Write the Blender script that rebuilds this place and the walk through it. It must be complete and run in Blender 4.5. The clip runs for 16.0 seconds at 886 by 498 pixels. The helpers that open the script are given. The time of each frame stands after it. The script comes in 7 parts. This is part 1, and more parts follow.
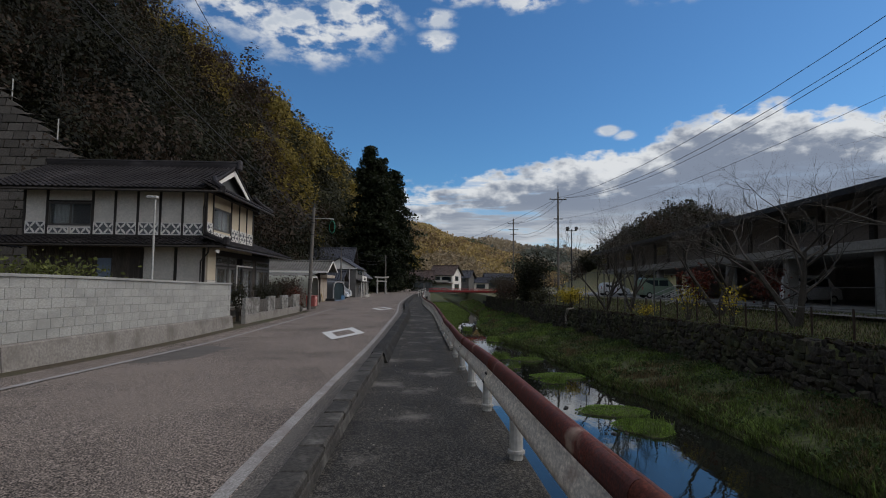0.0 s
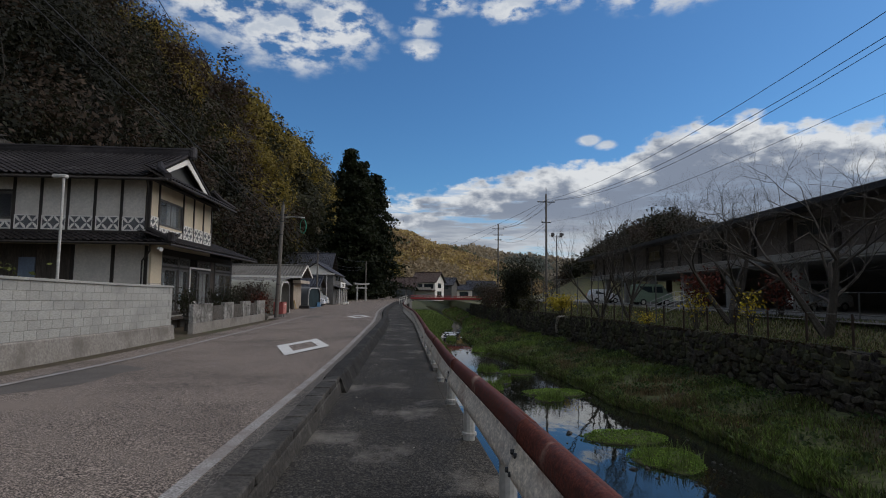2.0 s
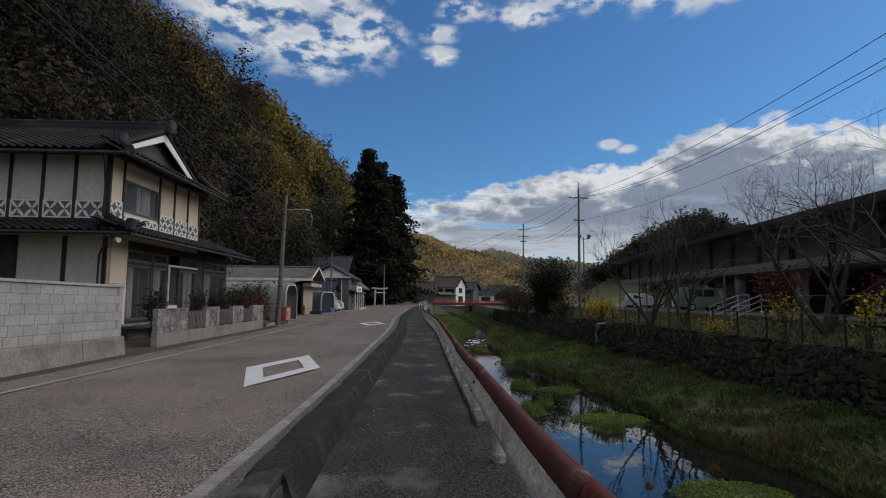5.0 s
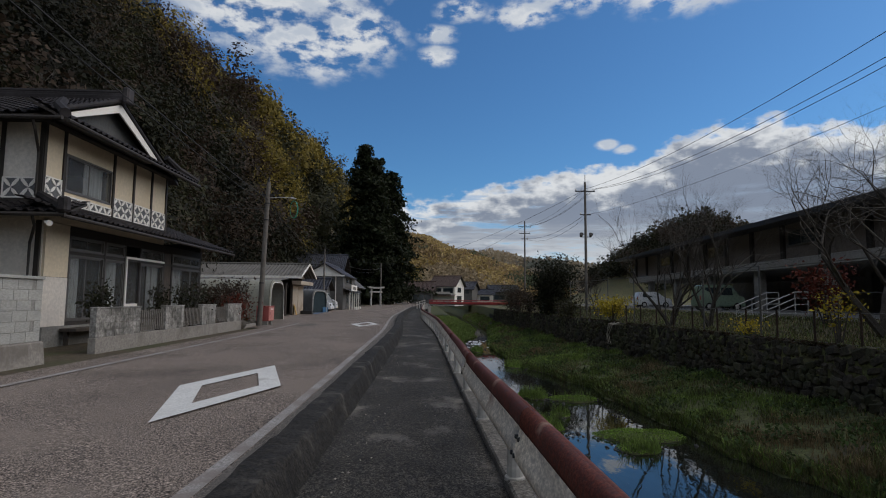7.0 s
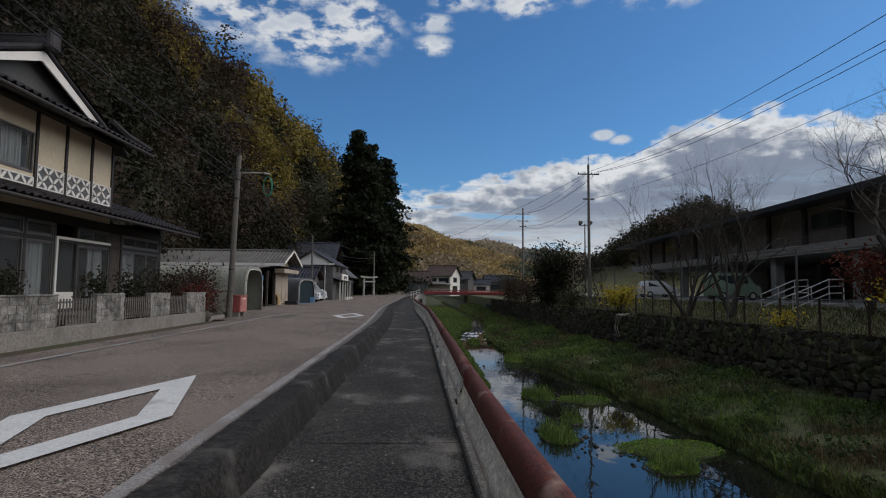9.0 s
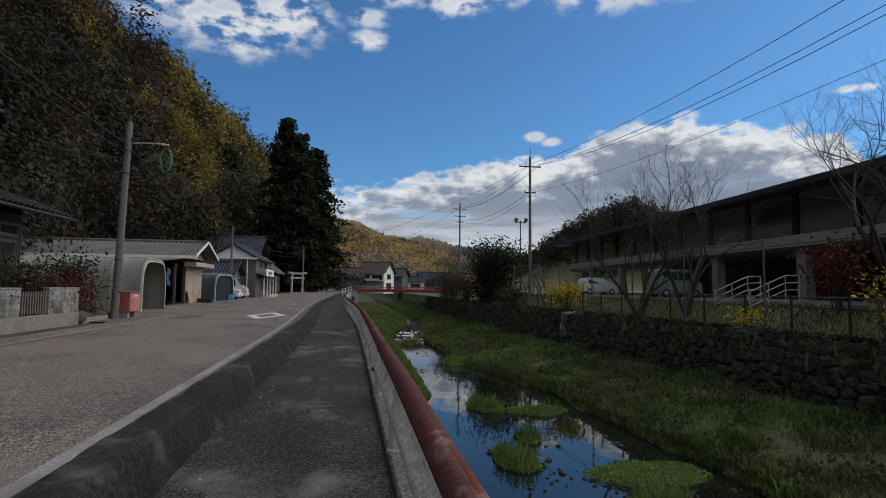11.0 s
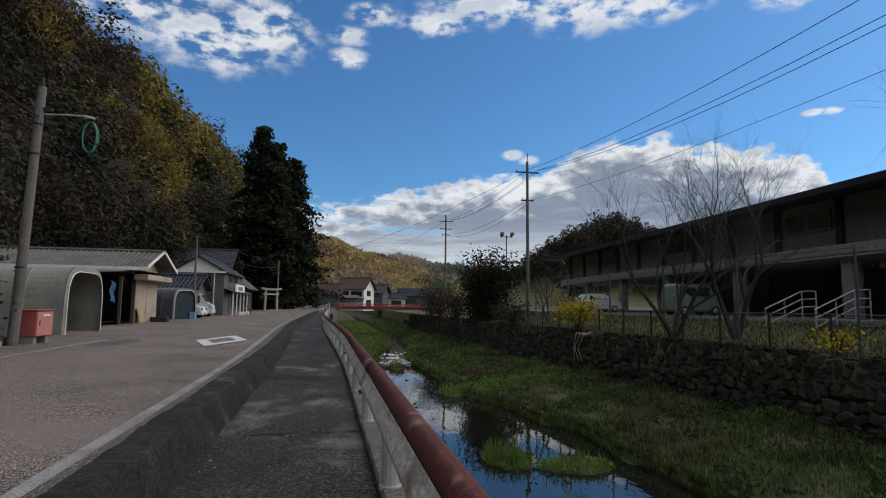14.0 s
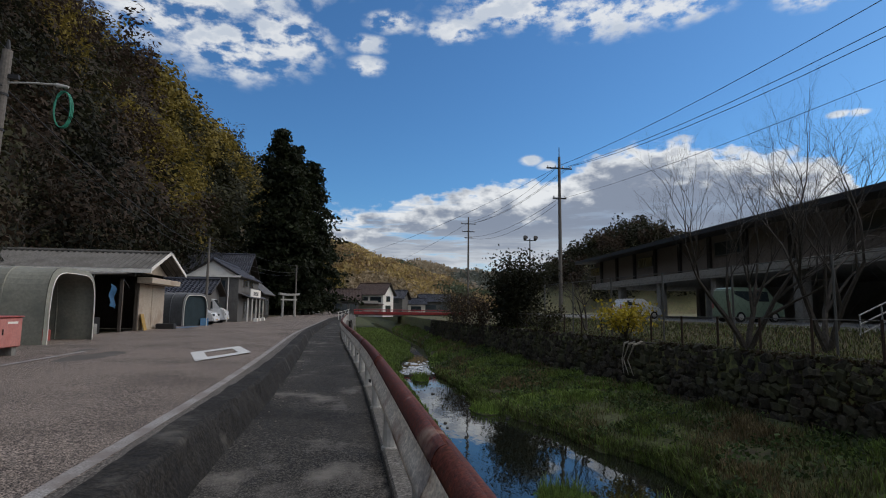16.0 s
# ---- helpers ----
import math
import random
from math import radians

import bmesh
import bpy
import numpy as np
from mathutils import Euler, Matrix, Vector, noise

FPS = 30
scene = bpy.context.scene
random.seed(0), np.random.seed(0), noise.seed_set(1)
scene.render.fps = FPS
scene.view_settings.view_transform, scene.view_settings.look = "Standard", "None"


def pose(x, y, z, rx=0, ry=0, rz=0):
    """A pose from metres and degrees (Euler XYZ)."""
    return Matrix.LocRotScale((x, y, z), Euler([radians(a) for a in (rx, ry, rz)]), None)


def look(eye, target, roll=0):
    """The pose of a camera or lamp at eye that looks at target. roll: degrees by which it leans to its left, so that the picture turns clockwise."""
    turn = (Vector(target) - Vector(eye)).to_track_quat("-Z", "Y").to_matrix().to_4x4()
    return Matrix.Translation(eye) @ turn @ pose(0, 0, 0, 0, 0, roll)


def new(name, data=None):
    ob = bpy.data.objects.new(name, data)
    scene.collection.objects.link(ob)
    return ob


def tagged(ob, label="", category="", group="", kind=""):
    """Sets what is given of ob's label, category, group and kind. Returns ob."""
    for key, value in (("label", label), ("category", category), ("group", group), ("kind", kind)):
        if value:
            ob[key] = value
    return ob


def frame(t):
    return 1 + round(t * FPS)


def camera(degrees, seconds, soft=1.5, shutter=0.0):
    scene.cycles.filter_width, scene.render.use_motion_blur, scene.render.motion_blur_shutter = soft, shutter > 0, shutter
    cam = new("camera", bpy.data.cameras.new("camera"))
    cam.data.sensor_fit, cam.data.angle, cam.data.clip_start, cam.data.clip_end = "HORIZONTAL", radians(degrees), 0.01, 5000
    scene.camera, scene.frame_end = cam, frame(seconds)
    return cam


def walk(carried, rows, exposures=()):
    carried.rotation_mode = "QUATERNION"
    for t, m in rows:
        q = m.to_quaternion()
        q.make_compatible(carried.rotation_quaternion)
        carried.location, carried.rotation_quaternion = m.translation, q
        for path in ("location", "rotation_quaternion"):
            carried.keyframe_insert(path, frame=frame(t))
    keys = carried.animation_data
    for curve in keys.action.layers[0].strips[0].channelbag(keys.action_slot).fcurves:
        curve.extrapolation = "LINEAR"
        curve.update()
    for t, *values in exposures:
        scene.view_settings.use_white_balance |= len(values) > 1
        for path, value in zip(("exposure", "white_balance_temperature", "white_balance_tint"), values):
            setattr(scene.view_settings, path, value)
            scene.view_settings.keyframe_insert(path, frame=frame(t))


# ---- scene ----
cam = camera(77.3, 16.0, soft=1.05)
METRES, EYE, TILT, LEAN, TURN = 24.0, 1.62, 0.0, 0.0, -2.3
ROWS = [
    (0.0, 0.0, 0.0, 0.0, -0.04, 3.75, -0.55),
    (0.5, 0.0005, 0.0327, -0.0015, 0.12, 3.93, -0.56),
    (1.0, 0.003, 0.0658, -0.0021, -0.75, 3.94, -0.54),
    (1.5, 0.0022, 0.099, -0.0034, -1.24, 4.3, -0.61),
    (2.0, 0.0009, 0.1347, -0.0059, -1.85, 4.58, -0.62),
    (2.5, -0.0013, 0.1673, -0.007, -1.89, 4.68, -0.65),
    (3.0, -0.0046, 0.2005, -0.0084, -0.48, 4.74, -0.63),
    (3.5, -0.0024, 0.2322, -0.0094, 0.05, 4.82, -0.51),
    (4.0, -0.0036, 0.2636, -0.0092, 0.2, 5.03, -0.6),
    (6.5, -0.0124, 0.419, -0.0137, 0.14, 5.14, -0.6),
    (7.0, -0.0118, 0.4488, -0.0148, -0.02, 5.14, -0.56),
    (7.5, -0.0111, 0.4807, -0.0158, -0.16, 4.81, -0.57),
    (8.0, -0.0091, 0.5125, -0.0167, -0.25, 4.5, -0.54),
    (10.5, -0.0084, 0.6645, -0.0209, -2.5, 3.88, -0.59),
    (11.0, -0.0087, 0.6974, -0.0216, -7.32, 3.98, -0.63),
    (11.5, -0.0087, 0.7276, -0.023, -9.54, 4.04, -0.64),
    (12.0, -0.0098, 0.7602, -0.022, -10.21, 3.95, -0.65),
    (12.5, -0.0139, 0.79, -0.0219, -10.05, 4.39, -0.7),
    (13.0, -0.0154, 0.8202, -0.0219, -9.65, 4.71, -0.64),
    (13.5, -0.0167, 0.8495, -0.0215, -9.68, 5.41, -0.65),
    (14.0, -0.019, 0.88, -0.0223, -9.53, 5.75, -0.63),
    (14.5, -0.0192, 0.9102, -0.0235, -9.52, 6.02, -0.59),
    (15.0, -0.0211, 0.9398, -0.0227, -8.81, 6.03, -0.61),
    (15.5, -0.0209, 0.9687, -0.0227, -8.54, 6.13, -0.59),
    (16.0, -0.0225, 0.9978, -0.0228, -7.63, 6.33, -0.64),
]
walk(cam, [(t, pose(0, 0, EYE, TILT, LEAN, TURN) @ pose(METRES * x, METRES * y, METRES * z, 90 + pitch, roll, yaw)) for t, x, y, z, yaw, pitch, roll in ROWS],
     exposures=[(0.0, 0.0), (7.5, -0.02), (10.5, 0.05), (12.5, 0.17), (14.0, 0.18), (16.0, 0.14)])

# ---------------------------------------------------------------- world and light
SUN_ELEV, SUN_AZ = radians(40), radians(82)      # azimuth from +y towards +x


def make_world():
    w = bpy.data.worlds.new("sky_world")
    w.use_nodes = True
    scene.world = w
    nt = w.node_tree
    nt.nodes.clear()
    N, L = nt.nodes.new, nt.links.new

    def math_node(op, a, b=None, c=None):
        n = N("ShaderNodeMath")
        n.operation = op
        for i, v in enumerate((a, b, c)):
            if v is None:
                continue
            if isinstance(v, (int, float)):
                n.inputs[i].default_value = v
            else:
                L(v, n.inputs[i])
        return n.outputs[0]

    def smooth(v, lo, hi):
        n = N("ShaderNodeMapRange")
        n.interpolation_type = "SMOOTHSTEP"
        L(v, n.inputs[0])
        n.inputs[1].default_value, n.inputs[2].default_value = lo, hi
        return n.outputs[0]

    def mix(f, a, b):
        n = N("ShaderNodeMix")
        n.data_type = "RGBA"
        L(f, n.inputs[0])
        for k, v in ((6, a), (7, b)):
            if isinstance(v, tuple):
                n.inputs[k].default_value = (*v, 1)
            else:
                L(v, n.inputs[k])
        return n.outputs[2]

    tc = N("ShaderNodeTexCoord")
    sep = N("ShaderNodeSeparateXYZ")
    L(tc.outputs["Generated"], sep.inputs[0])
    x, y, z = sep.outputs
    az = math_node("MULTIPLY", math_node("ARCTAN2", x, y), 57.2958)
    el = math_node("MULTIPLY", math_node("ARCSINE", z), 57.2958)

    sky = N("ShaderNodeTexSky")
    sky.sky_type, sky.sun_disc = "NISHITA", False
    sky.sun_elevation, sky.sun_rotation = SUN_ELEV, SUN_AZ
    sky.air_density, sky.dust_density, sky.ozone_density = 1.0, 0.6, 2.0

    def dome_noise(ka, ke, detail, rough):
        v = N("ShaderNodeCombineXYZ")
        L(math_node("MULTIPLY", az, ka), v.inputs[0])
        L(math_node("MULTIPLY", el, ke), v.inputs[1])
        n = N("ShaderNodeTexNoise")
        n.inputs["Scale"].default_value, n.inputs["Detail"].default_value = 1.0, detail
        n.inputs["Roughness"].default_value = rough
        L(v.outputs[0], n.inputs["Vector"])
        return math_node("SUBTRACT", n.outputs[0], 0.5)

    def blob(a0, e0, ra, re):
        da = math_node("DIVIDE", math_node("SUBTRACT", az, a0), ra)
        de = math_node("DIVIDE", math_node("SUBTRACT", el, e0), re)
        d = math_node("SQRT", math_node("ADD", math_node("MULTIPLY", da, da), math_node("MULTIPLY", de, de)))
        return math_node("SUBTRACT", 1.0, smooth(d, 0.1, 1.7))

    billow, soft_n, streak = dome_noise(0.34, 0.62, 9, 0.56), dome_noise(0.13, 0.30, 5, 0.55), dome_noise(0.10, 0.75, 6, 0.6)
    # the cumulus bank over the valley: its top rises to the right in steps
    top = None
    for lo, hi, rise in BANK:
        v = math_node("MULTIPLY", smooth(az, lo, hi), rise)
        top = math_node("ADD", v, 9.9) if top is None else math_node("ADD", top, v)
    depth = math_node("SUBTRACT", math_node("ADD", top, math_node("MULTIPLY", billow, 5.2)), el)
    bank = smooth(depth, -0.25, 0.75)
    west = math_node("SUBTRACT", 1.0, smooth(az, 8, 22))
    low = math_node("SUBTRACT", 1.0, smooth(el, 9.5, 12.0))
    gap = math_node("MULTIPLY", smooth(streak, 0.015, 0.13), math_node("MULTIPLY", low, math_node("MULTIPLY_ADD", west, 0.62, 0.12)))
    bank = math_node("MULTIPLY", bank, math_node("SUBTRACT", 1.0, gap))
    grey = smooth(math_node("ADD", depth, math_node("ADD", math_node("MULTIPLY", soft_n, 7.0), math_node("MULTIPLY", billow, 7.0))), 0.1, 3.6)
    base = math_node("SUBTRACT", 1.0, smooth(el, 4.0, 9.0))
    grey = math_node("MULTIPLY", grey, math_node("SUBTRACT", 1.0, math_node("MULTIPLY", base, math_node("MULTIPLY_ADD", smooth(streak, -0.12, 0.05), 0.45, 0.2))))
    bank_col = mix(grey, CLOUD_WHITE, CLOUD_GREY)
    # loose clouds higher up, thin enough for the blue to show
    masses = None
    for b in CLOUDS:
        v = blob(*b)
        masses = v if masses is None else math_node("MAXIMUM", masses, v)
    # unseen cloud outside the view, added to brighten walls facing the camera
    fill_cloud = math_node("MULTIPLY", smooth(math_node("ABSOLUTE", math_node("SUBTRACT", az, 15.0)), 48, 75), 1.0)
    masses = math_node("MAXIMUM", masses, fill_cloud)
    dens = math_node("MULTIPLY", masses, math_node("ADD", 0.60, math_node("ADD", math_node("MULTIPLY", billow, 4.2), math_node("MULTIPLY", soft_n, 1.2))))
    loose = math_node("MULTIPLY", smooth(dens, 0.08, 0.72), 0.93)
    loose_col = mix(math_node("MULTIPLY", smooth(math_node("ADD", soft_n, math_node("MULTIPLY", billow, 0.8)), -0.02, 0.16), 0.55), CLOUD_WHITE, CLOUD_MID)
    cover = math_node("MAXIMUM", bank, loose)
    cloud = mix(bank, loose_col, bank_col)
    tint = N("ShaderNodeMix")
    tint.data_type, tint.blend_type = "RGBA", "MULTIPLY"
    tint.inputs[0].default_value = 1.0
    L(sky.outputs[0], tint.inputs[6])
    tint.inputs[7].default_value = (*SKY_TINT, 1)
    total = mix(math_node("MULTIPLY", cover, 0.97), tint.outputs[2], cloud)
    bg = N("ShaderNodeBackground")
    bg.inputs[1].default_value = SKY_STRENGTH
    L(total, bg.inputs[0])
    out = N("ShaderNodeOutputWorld")
    L(bg.outputs[0], out.inputs[0])


# cloud masses: azimuth, elevation, half width, half height in degrees
CLOUDS = [(19.0, 15.3, 1.1, 0.5), (20.7, 14.7, 1.0, 0.45), (46.3, 16.7, 0.9, 0.3), (47.6, 16.6, 0.8, 0.33), (-12, 24.6, 6.5, 3.0), (-19, 26.5, 6, 2.8), (-7.5, 25.8, 5, 3.0), (-15, 29.5, 9, 3.5), (1.6, 24.3, 2.0, 0.9),
          (1.5, 26.3, 2.2, 0.8), (4.0, 28.4, 2.6, 1.0), (10.5, 27.9, 3.6, 1.2), (18, 29.6, 8, 2.0), (27, 28.6, 6, 2.3), (34, 28.6, 5, 2.0), (46, 26.6, 3.6, 1.2), (24, 40, 26, 9), (-14, 33, 12, 5)]
# steps in the top of the cloud bank: azimuth from, azimuth to, rise in degrees
BANK = [(0, 6, 1.6), (8, 16, 1.7), (21, 26, 2.2), (25, 30, 0.9), (31, 39, -1.3), (38, 46, -1.7), (45.5, 49.5, -6.5)]
SKY_STRENGTH = 0.090
SKY_TINT = (0.48, 0.86, 1.18)
CLOUD_WHITE, CLOUD_MID, CLOUD_GREY = (8.0, 8.2, 8.4), (4.0, 4.8, 6.0), (2.45, 2.85, 3.65)
make_world()

sun_data = bpy.data.lights.new("sun", "SUN")
sun_data.energy, sun_data.angle, sun_data.color = 1.65, radians(75), (1.0, 0.86, 0.70)
sun = new("sun", sun_data)
sun.matrix_world = look((0, 0, 0), (-math.sin(SUN_AZ) * math.cos(SUN_ELEV), -math.cos(SUN_AZ) * math.cos(SUN_ELEV), -math.sin(SUN_ELEV)))

# ---------------------------------------------------------------- materials
def M(name, base, rough=0.85, var=0.25, big=0.6, fine=18.0, bump=0.25, stain=None, amount=0.5, metal=0.0, rand=0.0, island=0.0, coat=0.0, stretch=(1, 1, 1), speck=0.0, world=False):
    """A weathered surface: grain and broad patches on a base colour, with an optional stain colour, and fine relief."""
    m = bpy.data.materials.new(name)
    m.use_nodes = True
    nt = m.node_tree
    N, L = nt.nodes.new, nt.links.new
    bsdf = nt.nodes["Principled BSDF"]
    tc = N("ShaderNodeTexCoord")
    mp = N("ShaderNodeMapping")
    mp.inputs["Scale"].default_value = stretch
    L(N("ShaderNodeNewGeometry").outputs["Position"] if world else tc.outputs["Object"], mp.inputs[0])

    def noise_tex(scale, detail):
        n = N("ShaderNodeTexNoise")
        n.inputs["Scale"].default_value, n.inputs["Detail"].default_value = scale, detail
        n.inputs["Roughness"].default_value = 0.6
        L(mp.outputs[0], n.inputs["Vector"])
        return n.outputs[0]

    def ramp(src, lo, hi, a, b):
        n = N("ShaderNodeMapRange")
        L(src, n.inputs[0])
        for i, v in enumerate((lo, hi, a, b)):
            n.inputs[i + 1].default_value = v
        return n.outputs[0]

    def scaled(col, fac):
        n = N("ShaderNodeMix")
        n.data_type, n.blend_type = "RGBA", "MULTIPLY"
        n.inputs[0].default_value = 1.0
        L(col, n.inputs[6]) if not isinstance(col, tuple) else None
        if isinstance(col, tuple):
            n.inputs[6].default_value = (*col, 1)
        comb = N("ShaderNodeCombineColor")
        for i in range(3):
            L(fac, comb.inputs[i])
        L(comb.outputs[0], n.inputs[7])
        return n.outputs[2]

    grain, patch = noise_tex(fine, 5), noise_tex(big, 4)
    col = scaled(base, ramp(grain, 0.36, 0.64, 1 - var, 1 + var))
    if speck:
        col = scaled(col, ramp(noise_tex(fine * 2.3, 1), 0.40, 0.60, 1 - speck, 1 + speck))
    if stain is not None:
        n = N("ShaderNodeMix")
        n.data_type = "RGBA"
        L(ramp(patch, 0.62 - 0.25 * amount, 0.72 - 0.1 * amount, 0.0, 0.9), n.inputs[0])
        L(col, n.inputs[6])
        n.inputs[7].default_value = (*stain, 1)
        col = n.outputs[2]
    col = scaled(col, ramp(patch, 0.3, 0.7, 1 - 0.6 * var, 1 + 0.6 * var))
    if rand:
        oi = N("ShaderNodeObjectInfo")
        col = scaled(col, ramp(oi.outputs["Random"], 0, 1, 1 - rand, 1 + rand))
    if island:
        ge = N("ShaderNodeNewGeometry")
        col = scaled(col, ramp(ge.outputs["Random Per Island"], 0, 1, 1 - island, 1 + island))
    L(col, bsdf.inputs["Base Color"])
    L(ramp(grain, 0.3, 0.7, max(0.03, rough - 0.12), min(1, rough + 0.1)), bsdf.inputs["Roughness"])
    bsdf.inputs["Metallic"].default_value = metal
    bsdf.inputs["Coat Weight"].default_value = coat
    if rough > 0.7:
        bsdf.inputs["Specular IOR Level"].default_value = 0.25
    if bump:
        b = N("ShaderNodeBump")
        b.inputs["Strength"].default_value, b.inputs["Distance"].default_value = bump, 0.25 / fine
        L(grain, b.inputs["Height"])
        L(b.outputs[0], bsdf.inputs["Normal"])
    return m


def glass_mat(name, tint=(0.03, 0.04, 0.045), rough=0.04):
    m = M(name, tint, rough=rough, var=0.1, bump=0.0)
    m.node_tree.nodes["Principled BSDF"].inputs["Specular IOR Level"].default_value = 0.6
    return m


def water_mat():
    m = bpy.data.materials.new("river_water")
    m.use_nodes = True
    nt = m.node_tree
    N, L = nt.nodes.new, nt.links.new
    bsdf = nt.nodes["Principled BSDF"]
    bsdf.inputs["Base Color"].default_value = (0.012, 0.014, 0.010, 1)
    bsdf.inputs["Roughness"].default_value = 0.02
    bsdf.inputs["IOR"].default_value = 1.33
    bsdf.inputs["Specular IOR Level"].default_value = 0.9
    tc = N("ShaderNodeTexCoord")
    mp = N("ShaderNodeMapping")
    mp.inputs["Scale"].default_value = (1.0, 0.45, 1)
    L(tc.outputs["Object"], mp.inputs[0])
    n = N("ShaderNodeTexNoise")
    n.inputs["Scale"].default_value, n.inputs["Detail"].default_value = 2.2, 3
    L(mp.outputs[0], n.inputs["Vector"])
    b = N("ShaderNodeBump")
    b.inputs["Strength"].default_value, b.inputs["Distance"].default_value = 0.10, 0.05
    L(n.outputs[0], b.inputs["Height"])
    L(b.outputs[0], bsdf.inputs["Normal"])
    return m


ASPHALT = M("asphalt", (0.186, 0.153, 0.130), 0.9, 0.6, 0.35, 34, 1.0, (0.158, 0.130, 0.110), 0.45, speck=0.9)
ASPHALT_DARK = M("asphalt_patch", (0.115, 0.102, 0.092), 0.9, 0.35, 0.8, 55, 0.5)
PATH = M("path_concrete", (0.046, 0.042, 0.036), 0.92, 0.7, 1.1, 34, 0.9, (0.14, 0.128, 0.112), 0.22, speck=0.7, stretch=(1, 0.7, 1))
KERB = M("kerb_concrete", (0.055, 0.051, 0.046), 0.93, 0.42, 2.2, 26, 0.7, (0.11, 0.105, 0.095), 0.25, rand=0.25, world=True)
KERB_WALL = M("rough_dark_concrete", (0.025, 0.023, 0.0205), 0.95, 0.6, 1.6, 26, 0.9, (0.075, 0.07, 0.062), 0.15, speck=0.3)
FOOTING = M("rail_footing_concrete", (0.135, 0.127, 0.115), 0.93, 0.4, 1.4, 24, 0.6, (0.07, 0.065, 0.058), 0.4, speck=0.3)
CONC = M("concrete", (0.25, 0.245, 0.23), 0.9, 0.2, 0.9, 22, 0.35, (0.15, 0.14, 0.125), 0.5)
CONC_PALE = M("pale_concrete", (0.36, 0.35, 0.33), 0.9, 0.2, 0.9, 22, 0.35, (0.2, 0.19, 0.17), 0.45)
BLOCK = M("concrete_block", (0.37, 0.368, 0.345), 0.92, 0.16, 1.1, 24, 0.3, (0.25, 0.25, 0.235), 0.55, rand=0.07, stretch=(1, 0.6, 1.6), world=True)
BLOCK_OLD = M("mottled_block", (0.36, 0.345, 0.32), 0.92, 0.4, 2.6, 14, 0.5, (0.07, 0.067, 0.06), 0.95, rand=0.15, world=True)
PAINT = M("road_paint", (0.62, 0.62, 0.60), 0.8, 0.14, 1.4, 40, 0.3, (0.36, 0.345, 0.33), 0.2)
PAINT_WORN = M("worn_road_paint", (0.40, 0.385, 0.37), 0.85, 0.5, 2.0, 60, 0.4, (0.17, 0.148, 0.134), 1.0)
RAIL_RED = M("rusted_red_rail_paint", (0.105, 0.030, 0.021), 0.75, 0.35, 2.4, 34, 0.35, (0.34, 0.25, 0.19), 0.10, stretch=(1, 0.8, 1), speck=0.2)
RAIL_PALE = M("weathered_cream_rail_paint", (0.62, 0.56, 0.475), 0.65, 0.25, 3.0, 30, 0.2, (0.20, 0.11, 0.075), 0.30, stretch=(1, 0.5, 1), speck=0.15)
POST = M("galvanised_post", (0.50, 0.485, 0.455), 0.6, 0.14, 3, 20, 0.1, (0.28, 0.28, 0.27), 0.4, metal=0.25)
GUTTER = M("gutter_concrete", (0.135, 0.121, 0.107), 0.92, 0.45, 1.3, 40, 0.6, (0.105, 0.095, 0.085), 0.45, speck=0.5, stretch=(1, 0.5, 1))
SOIL = M("soil", (0.085, 0.068, 0.045), 0.95, 0.4, 0.5, 9, 0.7, (0.05, 0.055, 0.025), 0.6)
BANKSOIL = M("bank_soil", (0.08, 0.09, 0.036), 0.95, 0.5, 0.5, 7, 0.8, (0.05, 0.04, 0.028), 0.5)
VERGE = M("dry_grass_ground", (0.13, 0.125, 0.06), 0.95, 0.45, 0.4, 10, 0.7, (0.10, 0.075, 0.045), 0.5)
WATER = water_mat()
STONE = M("river_wall_stone", (0.038, 0.033, 0.027), 0.92, 0.5, 1.0, 12, 0.8, (0.034, 0.037, 0.019), 0.75, rand=0.4, island=0.45, world=True)
MORTAR = M("wall_backing", (0.02, 0.019, 0.016), 0.95, 0.4, 1.0, 10, 0.5)
PLASTER = M("grey_white_plaster", (0.67, 0.615, 0.55), 0.9, 0.1, 0.7, 14, 0.12, (0.52, 0.475, 0.425), 0.45)
CREAM = M("cream_plaster", (0.66, 0.56, 0.41), 0.9, 0.07, 0.7, 14, 0.12, (0.58, 0.48, 0.34), 0.4)
TIMBER = M("dark_stained_timber", (0.030, 0.024, 0.020), 0.7, 0.35, 1.2, 14, 0.3, stretch=(1, 1, 0.2))
BOARD = M("weathered_board", (0.085, 0.070, 0.058), 0.85, 0.4, 1.0, 16, 0.4, (0.05, 0.042, 0.036), 0.5, stretch=(3, 3, 0.3), rand=0.2)
TILE = M("glazed_roof_tile", (0.024, 0.021, 0.022), 0.73, 0.4, 0.8, 10, 0.15, (0.045, 0.04, 0.042), 0.4, island=0.3)
TILE_GREY = M("grey_roof_tile", (0.085, 0.085, 0.09), 0.6, 0.3, 0.8, 10, 0.2, (0.06, 0.06, 0.058), 0.4, island=0.2)
SHEET = M("corrugated_roof_sheet", (0.15, 0.143, 0.132), 0.8, 0.3, 1.0, 14, 0.25, (0.075, 0.07, 0.062), 0.7)
WHITE = M("white_paint", (0.78, 0.745, 0.69), 0.7, 0.08, 1.0, 20, 0.1, (0.57, 0.54, 0.49), 0.3)
# near-black colour stands in for the shade inside rooms
DARKROOM = M("painted_room_dark", (0.012, 0.012, 0.012), 0.9, 0.2, bump=0)
GLASS = glass_mat("window_glass")
CURTAIN = M("net_curtain", (0.50, 0.49, 0.47), 0.9, 0.2, 0.5, 9, 0.3, stretch=(6, 6, 0.4))
